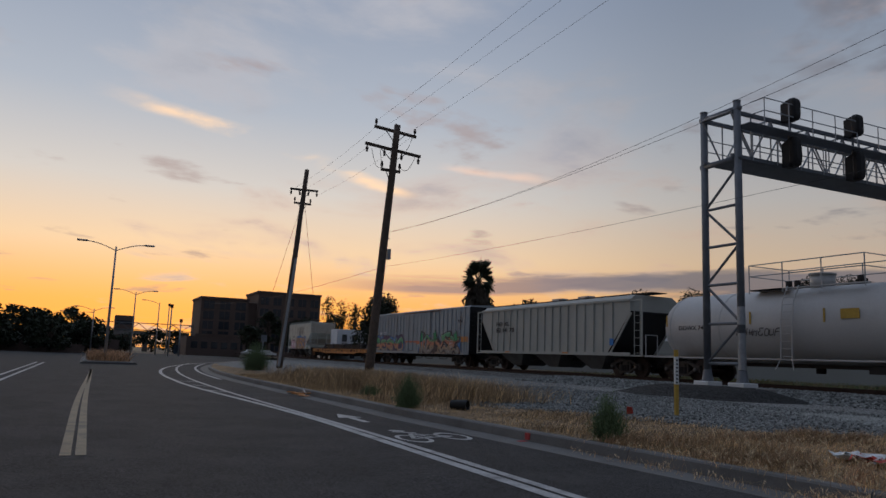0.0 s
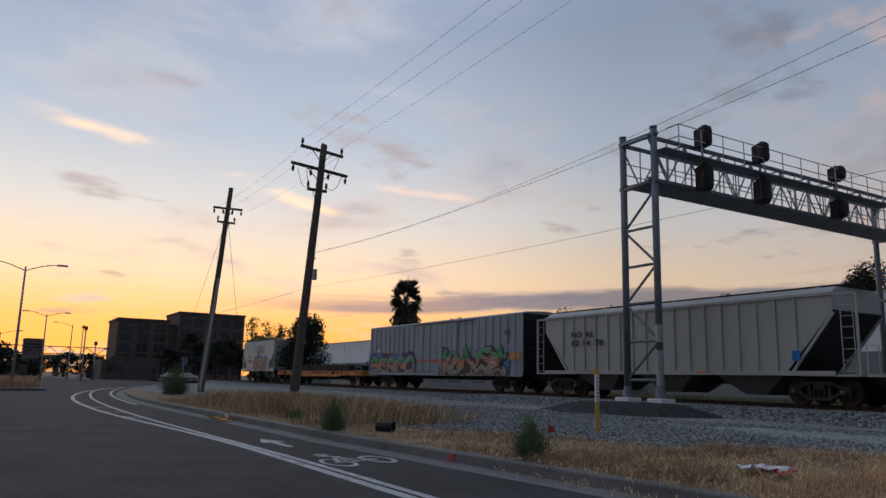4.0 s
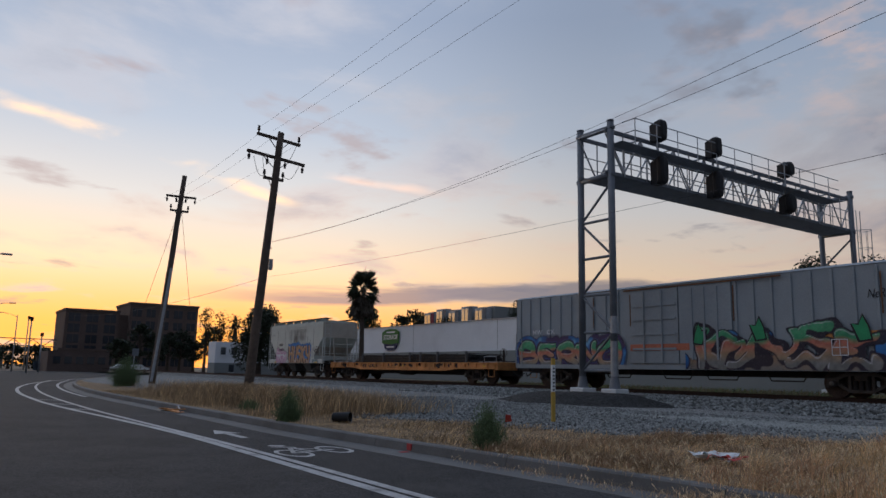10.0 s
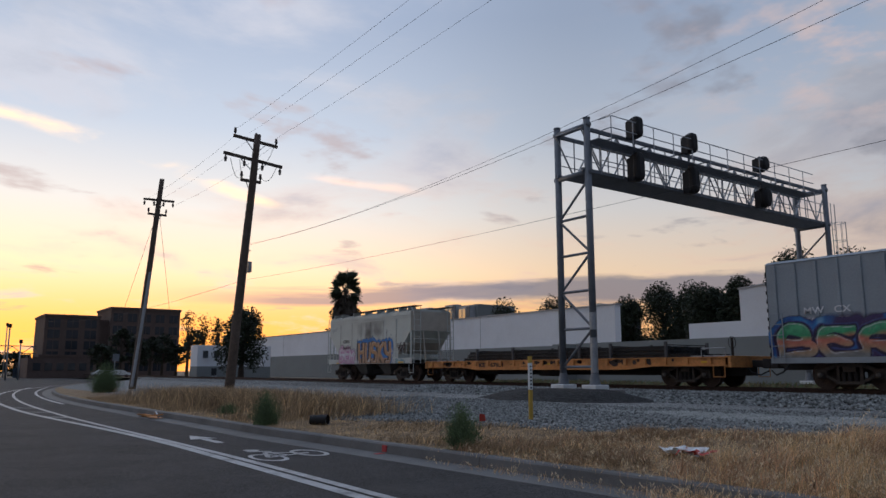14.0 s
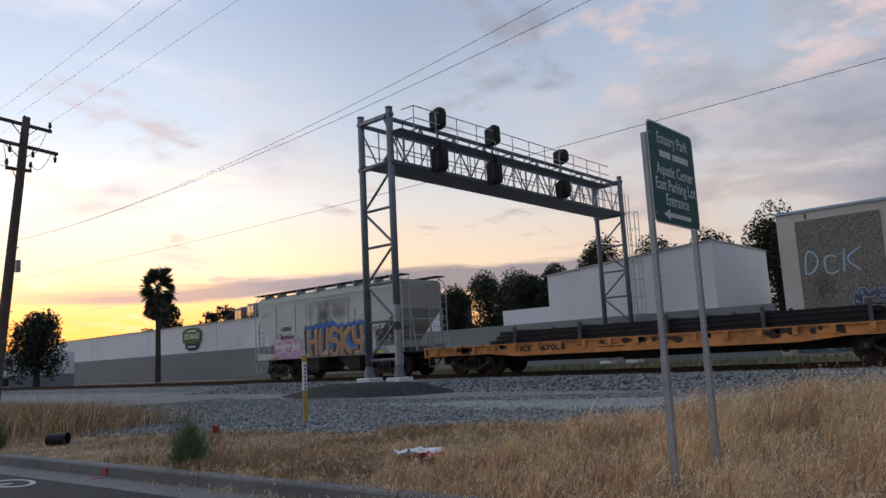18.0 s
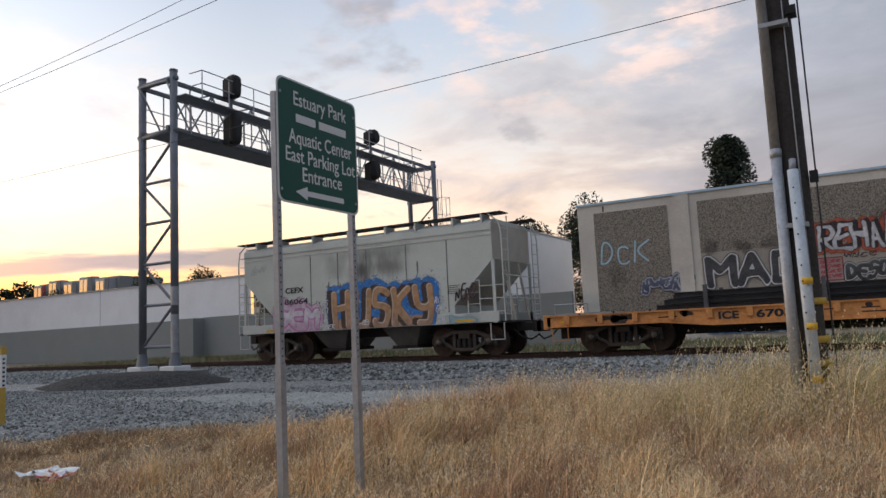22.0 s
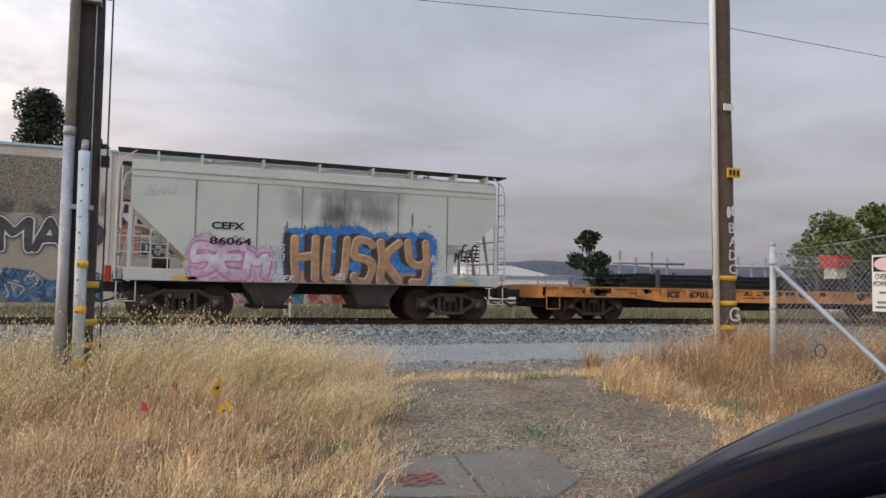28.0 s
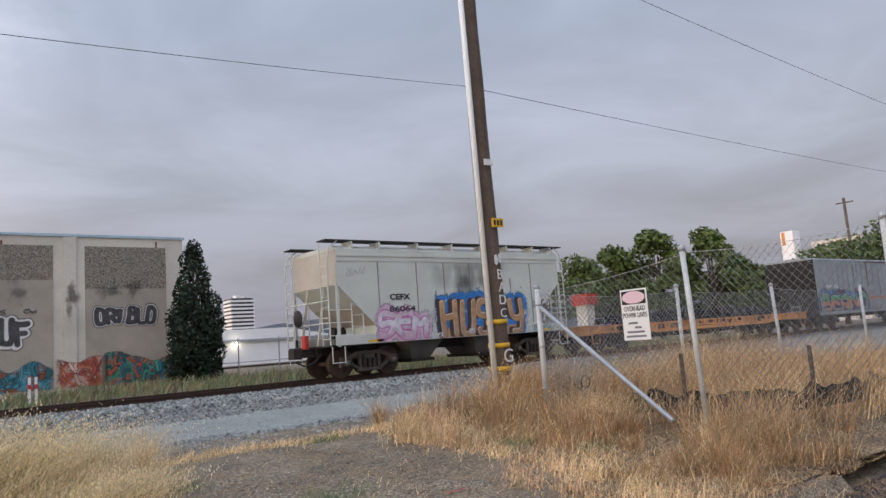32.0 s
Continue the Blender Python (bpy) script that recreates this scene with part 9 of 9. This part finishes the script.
    tagged(mesh_part("hills", verts, faces, "hill", smooth=True), "long low wooded hills on the horizon, distance haze in their colour", "hill", kind="structure")
    t = thing("tower_block", "distant white balconied tower block", "building")
    for k in range(9):
        box_part("balcony_band", (231.0, 551, 20 + k * 3.0), (250.0, 566, 21.5 + k * 3.0), "white_wall", t)
        box_part("window_band", (231.6, 551.6, 21.5 + k * 3.0), (249.4, 566, 23.0 + k * 3.0), "glass_dark", t)
    box_part("base", (231, 551, 0), (250, 566, 20), "cream_wall", t)
    box_part("plant_room", (237, 555, 47), (244, 562, 49.5), "white_wall", t)
    s = thing("white_shed", "low white industrial shed with a lit lamp", "shed")
    bm = bmesh.new()
    add_prism(bm, [(32, 0.3), (62, 0.3), (62, 3.5), (52, 5.4), (36, 5.4), (32, 3.8)], 104, 122)
    part("wall", bm, "white_wall", s)
    box_part("roof_edge", (31.8, 103.7, 3.5), (62, 104, 3.8), "galv", s)
    bm = bmesh.new()
    bmesh.ops.create_uvsphere(bm, u_segments=10, v_segments=6, radius=0.22)
    bmesh.ops.translate(bm, verts=bm.verts, vec=(43.6, 103.2, 3.3))
    part("lamp", bm, M["lamp_glow"], s, "small bright yard lamp")
    tube_part("lamp_arm", (43.6, 103.25, 3.3), (43.6, 104.0, 3.4), 0.05, "galv", s, n=6)
    w = thing("white_silo_block", "white tower with a vertical orange sign beyond the trees", "building")
    box_part("tower", (146, 71.4, 0), (149, 73.9, 18.4), "white_wall", w)
    box_part("sign_strip", (145.9, 73.0, 15.6), (146, 73.6, 18.2), "orange", w, "vertical orange lettering strip")
    box_part("annex", (149, 60, 0), (158, 69.4, 15.8), "cream_wall", w)
    u = thing("utility_pole", "distant bare wooden utility pole", "utility pole", group="utility poles along the track")
    tube_part("pole", (112.2, 47.3, 0), (112.0, 47.4, 17.9), 0.2, "pole", u)
    bm = bmesh.new()
    add_bar(bm, (112.1, 46.2, 17.2), (112.1, 48.6, 17.2), 0.15, 0.15)
    part("crossarm", bm, "pole", u)
    r = thing("red_hut", "pale hut with a red roof beyond the track", "hut")
    box_part("wall", (34.9, 31.7, 0.3), (35.6, 32.5, 3.1), "cream_wall", r)
    box_part("roof", (34.75, 31.5, 3.1), (35.75, 32.7, 3.75), "red_flag", r)
    f = thing("yard_fence", "thin yard fence behind the weeds", "fence")
    for k in range(14):
        tube_part("post", (16 + k * 2.6, 44.5, 0.3), (16 + k * 2.6, 44.5, 2.6), 0.04, "galv", f, n=6)
    for z in (1.2, 2.5):
        tube_part("rail", (16, 44.5, z), (50, 44.5, z), 0.025, "galv", f, n=5)
    for i, (x, n, zt) in enumerate(((29.0, 4, 4.3), (38.8, 5, 4.2))):
        k = thing("pipe_rack", "grey steel pipe rack with pale pipes in the yard", "rack", group="yard racks")
        for j in range(n):
            tube_part("upright", (x + j * 1.25, 43.0, 0.3), (x + j * 1.25, 43.0, zt - 0.4 * (j % 2)), 0.09, "galv", k, n=8)
        for z in (2.6, 3.5):
            tube_part("pipe", (x - 0.6, 42.85, z), (x + n * 1.25, 42.85, z + 0.05), 0.10, "galv_pale" if z < 3 else "galv", k, n=10)
    for x in (5.6, 5.8):
        st = thing("white_stake", "white survey stake with a red ribbon in weeds", "stake", group="survey stakes")
        box_part("stake", (x, 32.0, 0.3), (x + 0.08, 32.08, 1.35), "sign_white", st)
        box_part("ribbon", (x - 0.02, 31.98, 0.95), (x + 0.1, 32.1, 1.1), "red_flag", st)


M["lamp_glow"] = mat("lamp_glow", (1.0, 0.85, 0.6), 0.5, var=0, bump=0, emit=14.0)
M["fence_blue"] = mat("dark_blue_graffiti", (0.045, 0.07, 0.10), 0.8, var=0.6, scale=0.6, fine=3, bump=0)
far_things()

# ---------------------------------------------------------------- grass, weeds and stones


def blades(name, label, n, place, mname, lean=(0.35, 0.1), width=0.003, seed=1, heads=None, spread=0.42):
    """Thin bent grass blades; place(rng) gives x, y, height or None."""
    rng = random.Random(seed)
    verts, faces, hv, hf = [], [], [], []
    ru, gs = rng.random, rng.gauss
    while n > 0:
        n -= 1
        q = place(rng)
        if q is None:
            continue
        x, y, h = q
        z = ground_z(x, y) - 0.02
        bx, by = gs(lean[0], spread) * h, gs(lean[1], spread) * h
        a = ru() * math.pi
        w = width * (0.6 + ru() * 0.8)
        cx, cy = math.cos(a) * w, math.sin(a) * w
        i = len(verts)
        top = h * (1.0 - 0.25 * min(1.0, abs(bx) / h))
        verts += [(x - cx, y - cy, z), (x + cx, y + cy, z), (x + bx * 0.32 + cx * 0.7, y + by * 0.32 + cy * 0.7, z + top * 0.6), (x + bx * 0.32 - cx * 0.7, y + by * 0.32 - cy * 0.7, z + top * 0.6), (x + bx, y + by, z + top)]
        faces += [(i, i + 1, i + 2, i + 3), (i + 3, i + 2, i + 4)]
        if heads and ru() < heads:
            for k in range(6):
                u = 0.70 + 0.06 * k
                r = 0.015 * (1.15 - u) / 0.4
                e = (u - 0.6) / 0.4
                px, py, pz = x + bx * (0.32 + 0.68 * e) + (ru() - 0.3) * r * 2, y + by * (0.32 + 0.68 * e) + (ru() - 0.5) * r * 2, z + top * u - 0.008
                s = 0.0028 + ru() * 0.0028
                g = len(hv)
                hv += [(px - s, py, pz), (px + s * 0.5, py + s, pz - s * 3.2), (px + s * 1.3, py, pz), (px + s * 0.2, py - s, pz + s * 2.2)]
                hf.append((g, g + 1, g + 2, g + 3))
    ob = tagged(mesh_part(name, verts, faces, mname), label, "grass", kind="stuff")
    if hv:
        tagged(mesh_part("seed_heads", hv, hf, "straw_head"), "pale drooping oat seed heads on dry grass", "grass", kind="stuff")
    return ob


M["straw_head"] = mat("straw_head", (0.90, 0.74, 0.48), 0.8, var=0.2, island=0.35, bump=0, upright=True)
M["weed_brown"] = mat("olive_brown_weed", (0.17, 0.135, 0.06), 0.85, var=0.3, scale=0.5, island=0.5, bump=0, upright=True)
M["grass_brown"] = mat("brown_dead_grass", (0.26, 0.175, 0.092), 0.85, var=0.3, scale=0.5, island=0.5, bump=0, upright=True)
M["grass_rust"] = mat("orange_brown_grass", (0.40, 0.215, 0.085), 0.85, var=0.3, scale=0.5, island=0.55, bump=0, upright=True)
M["grass_gold"] = mat("golden_grass", (0.84, 0.63, 0.32), 0.8, var=0.4, scale=0.9, island=0.5, bump=0, upright=True)
M["grass_olive"] = mat("yellow_green_grass", (0.42, 0.36, 0.10), 0.8, var=0.25, scale=0.5, island=0.4, bump=0, upright=True)


def drive(x, y):
    """Inside the bare drive?"""
    c = 3.4 + 0.25 * (y - 6.0)
    return abs(x - c) < 1.5 + 0.45 * noise.noise((x * 0.8, y * 0.8, 4))


def patchy(x, y, s=0.45):
    return noise.noise((x * s, y * s, 7.7))


def clumps(seed, n, x0, x1, y0, y1, tall):
    """Tufts (x, y, radius, height) strewn over a stretch of the verge."""
    rng = random.Random(seed)
    out = []
    while len(out) < n:
        x, y = rng.uniform(x0, x1), rng.uniform(y0, y1)
        if drive(x, y) or y > gravel_edge(x) + 0.25 * rng.random() or y < kerb_y(x) + 0.2:
            continue
        p = patchy(x, y)
        if p < -0.15 and rng.random() < 0.75:
            continue
        out.append((x, y, rng.uniform(0.04, 0.15), tall(x, y, p) * rng.uniform(0.4, 1.65)))
    return out


def tall_right(x, y, p):
    near = (1 - smooth(8.9, 9.7, y)) * smooth(-0.3, 0.6, x)
    h = 0.30 + 0.16 * max(0.0, p) - 0.17 * near
    h += 0.22 * smooth(6.0, 7.5, x)
    h *= 1 - 0.25 * smooth(-3.5, -7.0, x)
    return max(0.08, h)


FIELD = clumps(1, 340, -5.4, 6.2, 5.1, 12.0, tall_right)
RUSTY = clumps(2, 270, -5.4, 6.2, 5.1, 11.6, tall_right)
WESTERN = clumps(4, 120, -9, -5.0, 5.1, 11.0, lambda x, y, p: 0.5 * tall_right(x, y, p))
EASTERN = clumps(3, 260, 6.0, 17, 5.1, 11.8, tall_right)
TUFTS = ((0.6, 10.1, 0.7, 0.95), (-0.5, 10.3, 0.6, 0.85), (1.5, 10.2, 0.5, 0.80), (-1.5, 10.2, 0.55, 0.5), (2.0, 10.0, 0.4, 0.70), (-0.4, 9.8, 0.6, 0.55), (1.0, 9.95, 0.6, 0.55), (8.9, 11.2, 0.45, 0.75), (9.4, 9.6, 0.6, 0.7), (10.6, 8.9, 1.0, 0.75), (2.3, 9.1, 0.3, 0.42),
         (7.9, 8.9, 0.4, 0.42), (9.6, 7.8, 0.7, 0.66), (11.5, 7.6, 0.9, 0.75), (-3.4, 9.6, 0.35, 0.36), (12.6, 9.8, 1.1, 0.95), (13.5, 8.0, 0.9, 0.95), (10.8, 9.6, 0.8, 0.85))


def place_clump(field):
    def place(rng):
        cx, cy, r, h = field[int(rng.random() * len(field))]
        x, y = rng.gauss(cx, r), rng.gauss(cy, r)
        if y < kerb_y(x) + 0.2 or 0.2 < x < 6 and y < 8.9 and rng.random() < 0.55:
            return None
        return x, y, h * (0.45 + 0.75 * rng.random())
    return place


def place_thatch(rng):
    x, y = rng.uniform(-34, 8), rng.uniform(4.9, 12.0)
    if y < kerb_y(x) + 0.22 or y > gravel_edge(x) + 0.35 * patchy(x, y, 1.7) or drive(x, y) and rng.random() < (0.55 if patchy(x, y, 1.3) > 0.12 else 0.95):
        return None
    if patchy(x, y, 0.8) < -0.22 and rng.random() < 0.7:
        return None
    return x, y, 0.03 + 0.07 * rng.random()


WEST = [q for q in TUFTS if q[0] < 6]
EAST = [q for q in TUFTS if q[0] >= 6]


def place_east(rng):
    cx, cy, r, h = rng.choice(EAST)
    x, y = rng.gauss(cx, r * 0.7), rng.gauss(cy, r * 0.5)
    if y > 12.1 or x < 7.0:
        return None
    return x, y, h * rng.uniform(0.35, 1.25)


def place_tuft(rng):
    cx, cy, r, h = rng.choice(WEST)
    x, y = rng.gauss(cx, r * 0.6), rng.gauss(cy, r * 0.35)
    if y > 12.1 or drive(x, y) and rng.random() < 0.8:
        return None
    return x, y, h * rng.uniform(0.3, 1.15)


def place_fringe(rng):
    x = rng.uniform(2.3, 9.0)
    return x, gravel_edge(x) - 0.22 + rng.gauss(0, 0.14), 0.04 + 0.11 * rng.random()


def place_left(rng):
    x = rng.uniform(-34, -6)
    y = kerb_y(x) + 0.25 + rng.random() * 5.0
    if y > gravel_edge(x) + 0.2 or patchy(x, y) < 0.02 and rng.random() < 0.85:
        return None
    return x, y, 0.04 + 0.08 * rng.random() + 0.14 * max(0, patchy(x, y))


def place_hump(rng):
    x, y = rng.gauss(-23.5, 4.0), rng.gauss(7.9, 0.9)
    if y < kerb_y(x) + 0.4 or x > -15.5:
        return None
    return x, y, rng.uniform(0.22, 0.62)


def place_far(rng):
    x, y = rng.uniform(-45, 45), rng.uniform(27.2, 41)
    return x, y, rng.uniform(0.15, 0.5) * (0.7 + 0.6 * smooth(0, 10, x))


def place_median(rng):
    return rng.uniform(-76, -54), rng.uniform(-0.7, 1.8), rng.uniform(0.4, 1.0)


blades("dry_grass", "clumps of straw-coloured dry grass bending in the wind", 48000, place_clump(FIELD), "grass", seed=1, heads=0.10)
blades("rusty_grass", "rust-brown dry grass clumps among the straw", 30000, place_clump(RUSTY), "grass_red", seed=3, heads=0.05)
blades("rusty_grass", "messy rust-brown grass clumps before the fence", 26000, place_clump(EASTERN), "grass_rust", lean=(0.15, 0.0), seed=41, heads=0.04, spread=0.5)
blades("dead_grass", "short brown grass clumps near the kerb", 12000, place_clump(WESTERN), "grass_brown", seed=45, spread=0.5)
blades("rusty_grass", "short rust-brown grass clumps near the kerb", 6000, place_clump(WESTERN), "grass_red", seed=46, heads=0.05, spread=0.5)
blades("dead_grass", "dark olive-brown dead stalks before the fence", 20000, place_clump(EASTERN), "grass_brown", lean=(0.15, 0.0), seed=42, spread=0.55)
blades("dry_grass", "few pale straw stems before the fence", 5000, place_clump(EASTERN), "grass", lean=(0.25, 0.0), seed=43, heads=0.3, spread=0.5)
blades("dry_grass", "tufts of tall golden oat grass around the pole", 12500, place_tuft, "grass_gold", lean=(0.75, 0.0), seed=2, heads=0.45, width=0.0028, spread=0.33)
blades("dry_grass", "tall straw stems along the chain-link fence", 6000, place_east, "grass", lean=(0.2, 0.0), seed=18, heads=0.2)
blades("rusty_grass", "tall orange-brown grass along the chain-link fence", 9000, place_east, "grass_rust", lean=(0.2, 0.0), seed=19, heads=0.1)
def place_carpet(rng):
    x, y = rng.uniform(-9, 7.0), rng.uniform(5.05, 11.8)
    if y > gravel_edge(x) + 0.25 * patchy(x, y, 1.7) - 0.1 or drive(x, y):
        return None
    p = patchy(x, y, 1.1)
    if rng.random() > (0.75 + 0.7 * p) * (0.35 if x > 0.2 and y < 9.0 else 0.45 if x < -5.2 else 1.0):
        return None
    return x, y, (0.09 + 0.13 * rng.random()) * (1.0 + 0.7 * max(0.0, p)) * (1 - 0.4 * smooth(-3.5, -7.0, x))


blades("dry_grass", "dense low carpet of fine pale dry grass with fluffy heads", 70000, place_carpet, "grass", lean=(0.35, 0.0), seed=31, heads=0.16, width=0.0024, spread=0.6)
blades("rusty_grass", "fine reddish grass woven through the low straw", 45000, place_carpet, "grass_red", lean=(0.35, 0.0), seed=32, width=0.0022, spread=0.6)
blades("green_grass", "yellow-green grass stems among the tall tufts", 3500, place_tuft, "grass_olive", lean=(0.4, 0.05), seed=12)
blades("thatch", "short dead grass stubble over bare soil", 70000, place_thatch, "grass", lean=(0.3, 0.0), seed=13, width=0.004)
def place_litter(rng):
    x, y = rng.uniform(-3, 9), rng.uniform(5.2, 11.6)
    return (x, y, 0.035) if patchy(x, y, 0.9) > -0.2 else None


def place_green(rng):
    cx, cy, r = rng.choice(((1.55, 8.9, 0.12), (5.3, 11.0, 0.14), (0.9, 7.2, 0.12), (3.0, 9.6, 0.16), (7.0, 8.3, 0.15), (6.4, 9.0, 0.2), (8.2, 7.6, 0.2), (7.6, 11.2, 0.15), (3.9, 8.4, 0.2), (2.2, 8.3, 0.15)))
    return rng.gauss(cx, r), rng.gauss(cy, r * 0.7), rng.uniform(0.05, 0.15)


blades("straw_litter", "flattened dead straw lying over the dirt", 22000, place_litter, "grass", lean=(0, 0), seed=15, width=0.003, spread=2.2)
blades("straw_litter", "brown broken stalks lying over the dirt", 14000, place_litter, "grass_brown", lean=(0, 0), seed=16, width=0.004, spread=2.0)
def place_mat(rng):
    x, y = rng.uniform(0.0, 8.5), rng.uniform(5.3, 10.8)
    if y > gravel_edge(x) or patchy(x, y, 1.6) < (0.05 if drive(x, y) else -0.25):
        return None
    return x, y, 0.07


blades("dead_grass", "matted brown dead grass over the dirt", 26000, place_mat, "grass_brown", lean=(0, 0), seed=51, width=0.0035, spread=1.3)
blades("straw_litter", "tangled straw stalks over the dirt", 14000, place_mat, "grass_red", lean=(0, 0), seed=52, width=0.003, spread=1.5)
blades("green_grass", "small clumps of fresh green grass", 3600, place_green, "grass_green", seed=17)
blades("short_grass", "fringe of low straw between dirt and gravel", 5000, place_fringe, "grass", seed=14, width=0.004)
blades("short_grass", "short trampled brown grass along the kerb", 34000, place_left, "grass_brown", seed=4, width=0.005)
blades("short_grass", "short straw-coloured grass along the kerb", 16000, place_left, "grass", seed=5, width=0.005)
blades("dry_grass", "hump of tall dry grass below the utility pole", 9000, place_hump, "grass", seed=6, width=0.007, heads=0.15)
blades("rusty_grass", "hump of rust-brown grass below the utility pole", 20000, place_hump, "grass_brown", seed=7, width=0.007)
blades("weeds", "dry olive weeds behind the railway", 16000, place_far, "weed_brown", seed=8, width=0.022)
blades("weeds", "green weeds behind the railway", 7000, place_far, "grass_green", seed=9, width=0.025)
blades("dry_grass", "dry grass on the road median", 3500, place_median, "grass_red", seed=10, width=0.03)


def weed_bush(x, y, h, r, seed, n=900, label="feathery green roadside weed bush"):
    rng = random.Random(seed)
    t = thing("weed_bush", label, "bush", group="roadside bushes")
    z0 = ground_z(x, y) - 0.02
    verts, faces = [], []
    for k in range(n):
        a, e = rng.uniform(0, 6.283), rng.uniform(0.25, 1.5)
        L = h * rng.uniform(0.5, 1.1)
        tip = Vector((x + r * 1.3 * math.cos(a) * math.cos(e) * L / h, y + r * 1.3 * math.sin(a) * math.cos(e) * L / h, z0 + L * math.sin(e)))
        base = Vector((x + rng.gauss(0, r * 0.3), y + rng.gauss(0, r * 0.3), z0))
        for m in range(9):
            p = base.lerp(tip, 0.2 + 0.8 * rng.random())
            d = Vector((rng.gauss(0, 1), rng.gauss(0, 1), rng.gauss(0.9, 1))).normalized() * rng.uniform(0.03, 0.075) * max(1.0, h)
            s = d.orthogonal().normalized() * 0.0035 * max(1.0, h)
            i = len(verts)
            verts += [p - s, p + s, p + d]
            faces.append((i, i + 1, i + 2))
        s = Vector((0.003, 0.003, 0))
        i = len(verts)
        verts += [base - s, base + s, tip]
        faces.append((i, i + 1, i + 2))
    tagged(mesh_part("foliage", verts, faces, "grass_green", t), kind="stuff")


weed_bush(-8.85, 5.66, 0.66, 0.28, 1, 620)
weed_bush(-14.75, 5.2, 0.72, 0.32, 2, 620)
weed_bush(-40.5, 7.3, 1.5, 0.8, 3, 1600, "dense dark rounded bush at the kerb bend")
weed_bush(-18.9, 5.9, 0.3, 0.3, 4, 350)


def stones(name, label, n, region, size, mname, seed):
    rng = random.Random(seed)
    verts, faces = [], []
    oct_f = ((0, 2, 4), (2, 1, 4), (1, 3, 4), (3, 0, 4), (2, 0, 5), (1, 2, 5), (3, 1, 5), (0, 3, 5))
    for _ in range(n):
        q = region(rng)
        if q is None:
            continue
        x, y = q
        s = size * rng.uniform(0.5, 1.5)
        z = ground_z(x, y) + s * 0.25
        i = len(verts)
        ca, sa = math.cos(x * 37), math.sin(x * 37)
        for dx, dy, dz in ((1, 0, 0), (-1, 0, 0.1), (0, 0.8, 0), (0, -0.9, 0.1), (0.1, 0, 0.75), (0, 0.1, -0.7)):
            k = rng.uniform(0.7, 1.2) * s
            verts.append((x + (dx * ca - dy * sa) * k, y + (dx * sa + dy * ca) * k, z + dz * k))
        faces += [tuple(i + a for a in f) for f in oct_f]
    tagged(mesh_part(name, verts, faces, mname), label, "stones", kind="stuff")


def near_ballast(rng):
    return rng.uniform(-34, 24), 19.2 + 4.1 * math.sqrt(rng.random())


def near_gravel(rng):
    """Loose stones, fewer on the packed wheel track."""
    x = rng.uniform(-26, 20)
    y = gravel_edge(x) - 0.3 + rng.random() * 9.5
    if y > 20.6 or 13.2 < y < 16.6 and rng.random() < 0.75 * smooth(-12, -4, x):
        return None
    return x, y


def drive_stones(rng):
    y = rng.uniform(6, 12)
    return 3.4 + 0.25 * (y - 6) + rng.uniform(-1.7, 1.7), y


stones("ballast_stones", "crushed grey ballast stones on the shoulder", 30000, near_ballast, 0.06, "stone", 1)
stones("gravel_stones", "loose grey gravel stones", 52000, near_gravel, 0.026, "stone", 2)
stones("drive_stones", "scattered small stones on the dirt drive", 2600, drive_stones, 0.016, "stone", 3)
stones("drive_clods", "dark clods of dry soil on the dirt drive", 5000, drive_stones, 0.018, "soil", 4)

# ---------------------------------------------------------------- movement
ROLL = ((0, -97.1), (3, -86.35), (6, -75.6), (9, -64.85), (13, -50.45), (16, -39.95), (19, -29.42), (21, -22.62), (23, -15.96), (25, -9.36), (28, 0.19), (30, 6.46), (32, 12.70))


def run(t):
    """Where the rear end of the train stands at t: a smooth curve through ROLL."""
    for i in range(len(ROLL) - 1):
        if t <= ROLL[i + 1][0] + 1e-6:
            break
    (ta, a), (tb, b) = ROLL[i], ROLL[i + 1]

    def slope(k):
        lo, hi = max(0, k - 1), min(len(ROLL) - 1, k + 1)
        return (ROLL[hi][1] - ROLL[lo][1]) / (ROLL[hi][0] - ROLL[lo][0])
    h = tb - ta
    u = (t - ta) / h
    return (2 * u**3 - 3 * u**2 + 1) * a + (u**3 - 2 * u**2 + u) * h * slope(i) + (3 * u**2 - 2 * u**3) * b + (u**3 - u**2) * h * slope(i + 1)

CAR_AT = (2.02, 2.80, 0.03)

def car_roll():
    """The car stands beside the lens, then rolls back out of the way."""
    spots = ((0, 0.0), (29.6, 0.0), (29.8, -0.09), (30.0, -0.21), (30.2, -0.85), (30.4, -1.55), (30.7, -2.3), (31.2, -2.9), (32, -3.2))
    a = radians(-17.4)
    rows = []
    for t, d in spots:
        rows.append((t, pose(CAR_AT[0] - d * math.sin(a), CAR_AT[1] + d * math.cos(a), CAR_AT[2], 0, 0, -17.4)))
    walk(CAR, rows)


def motions():
    times = [i * 0.5 for i in range(65)]
    for car, off in TRAIN:
        walk(car, [(t, pose(run(t) + off, TRACK_Y, RAIL_Z)) for t in times])
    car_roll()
    turns = [round(i * 4 / FPS, 4) for i in range(241)]
    for axle, x in AXLES:
        walk(axle, [(t, Matrix.Translation((x, 0, WHEEL_R)) @ Matrix.Rotation((run(t) - run(0)) / WHEEL_R, 4, "Y")) for t in turns])


motions()
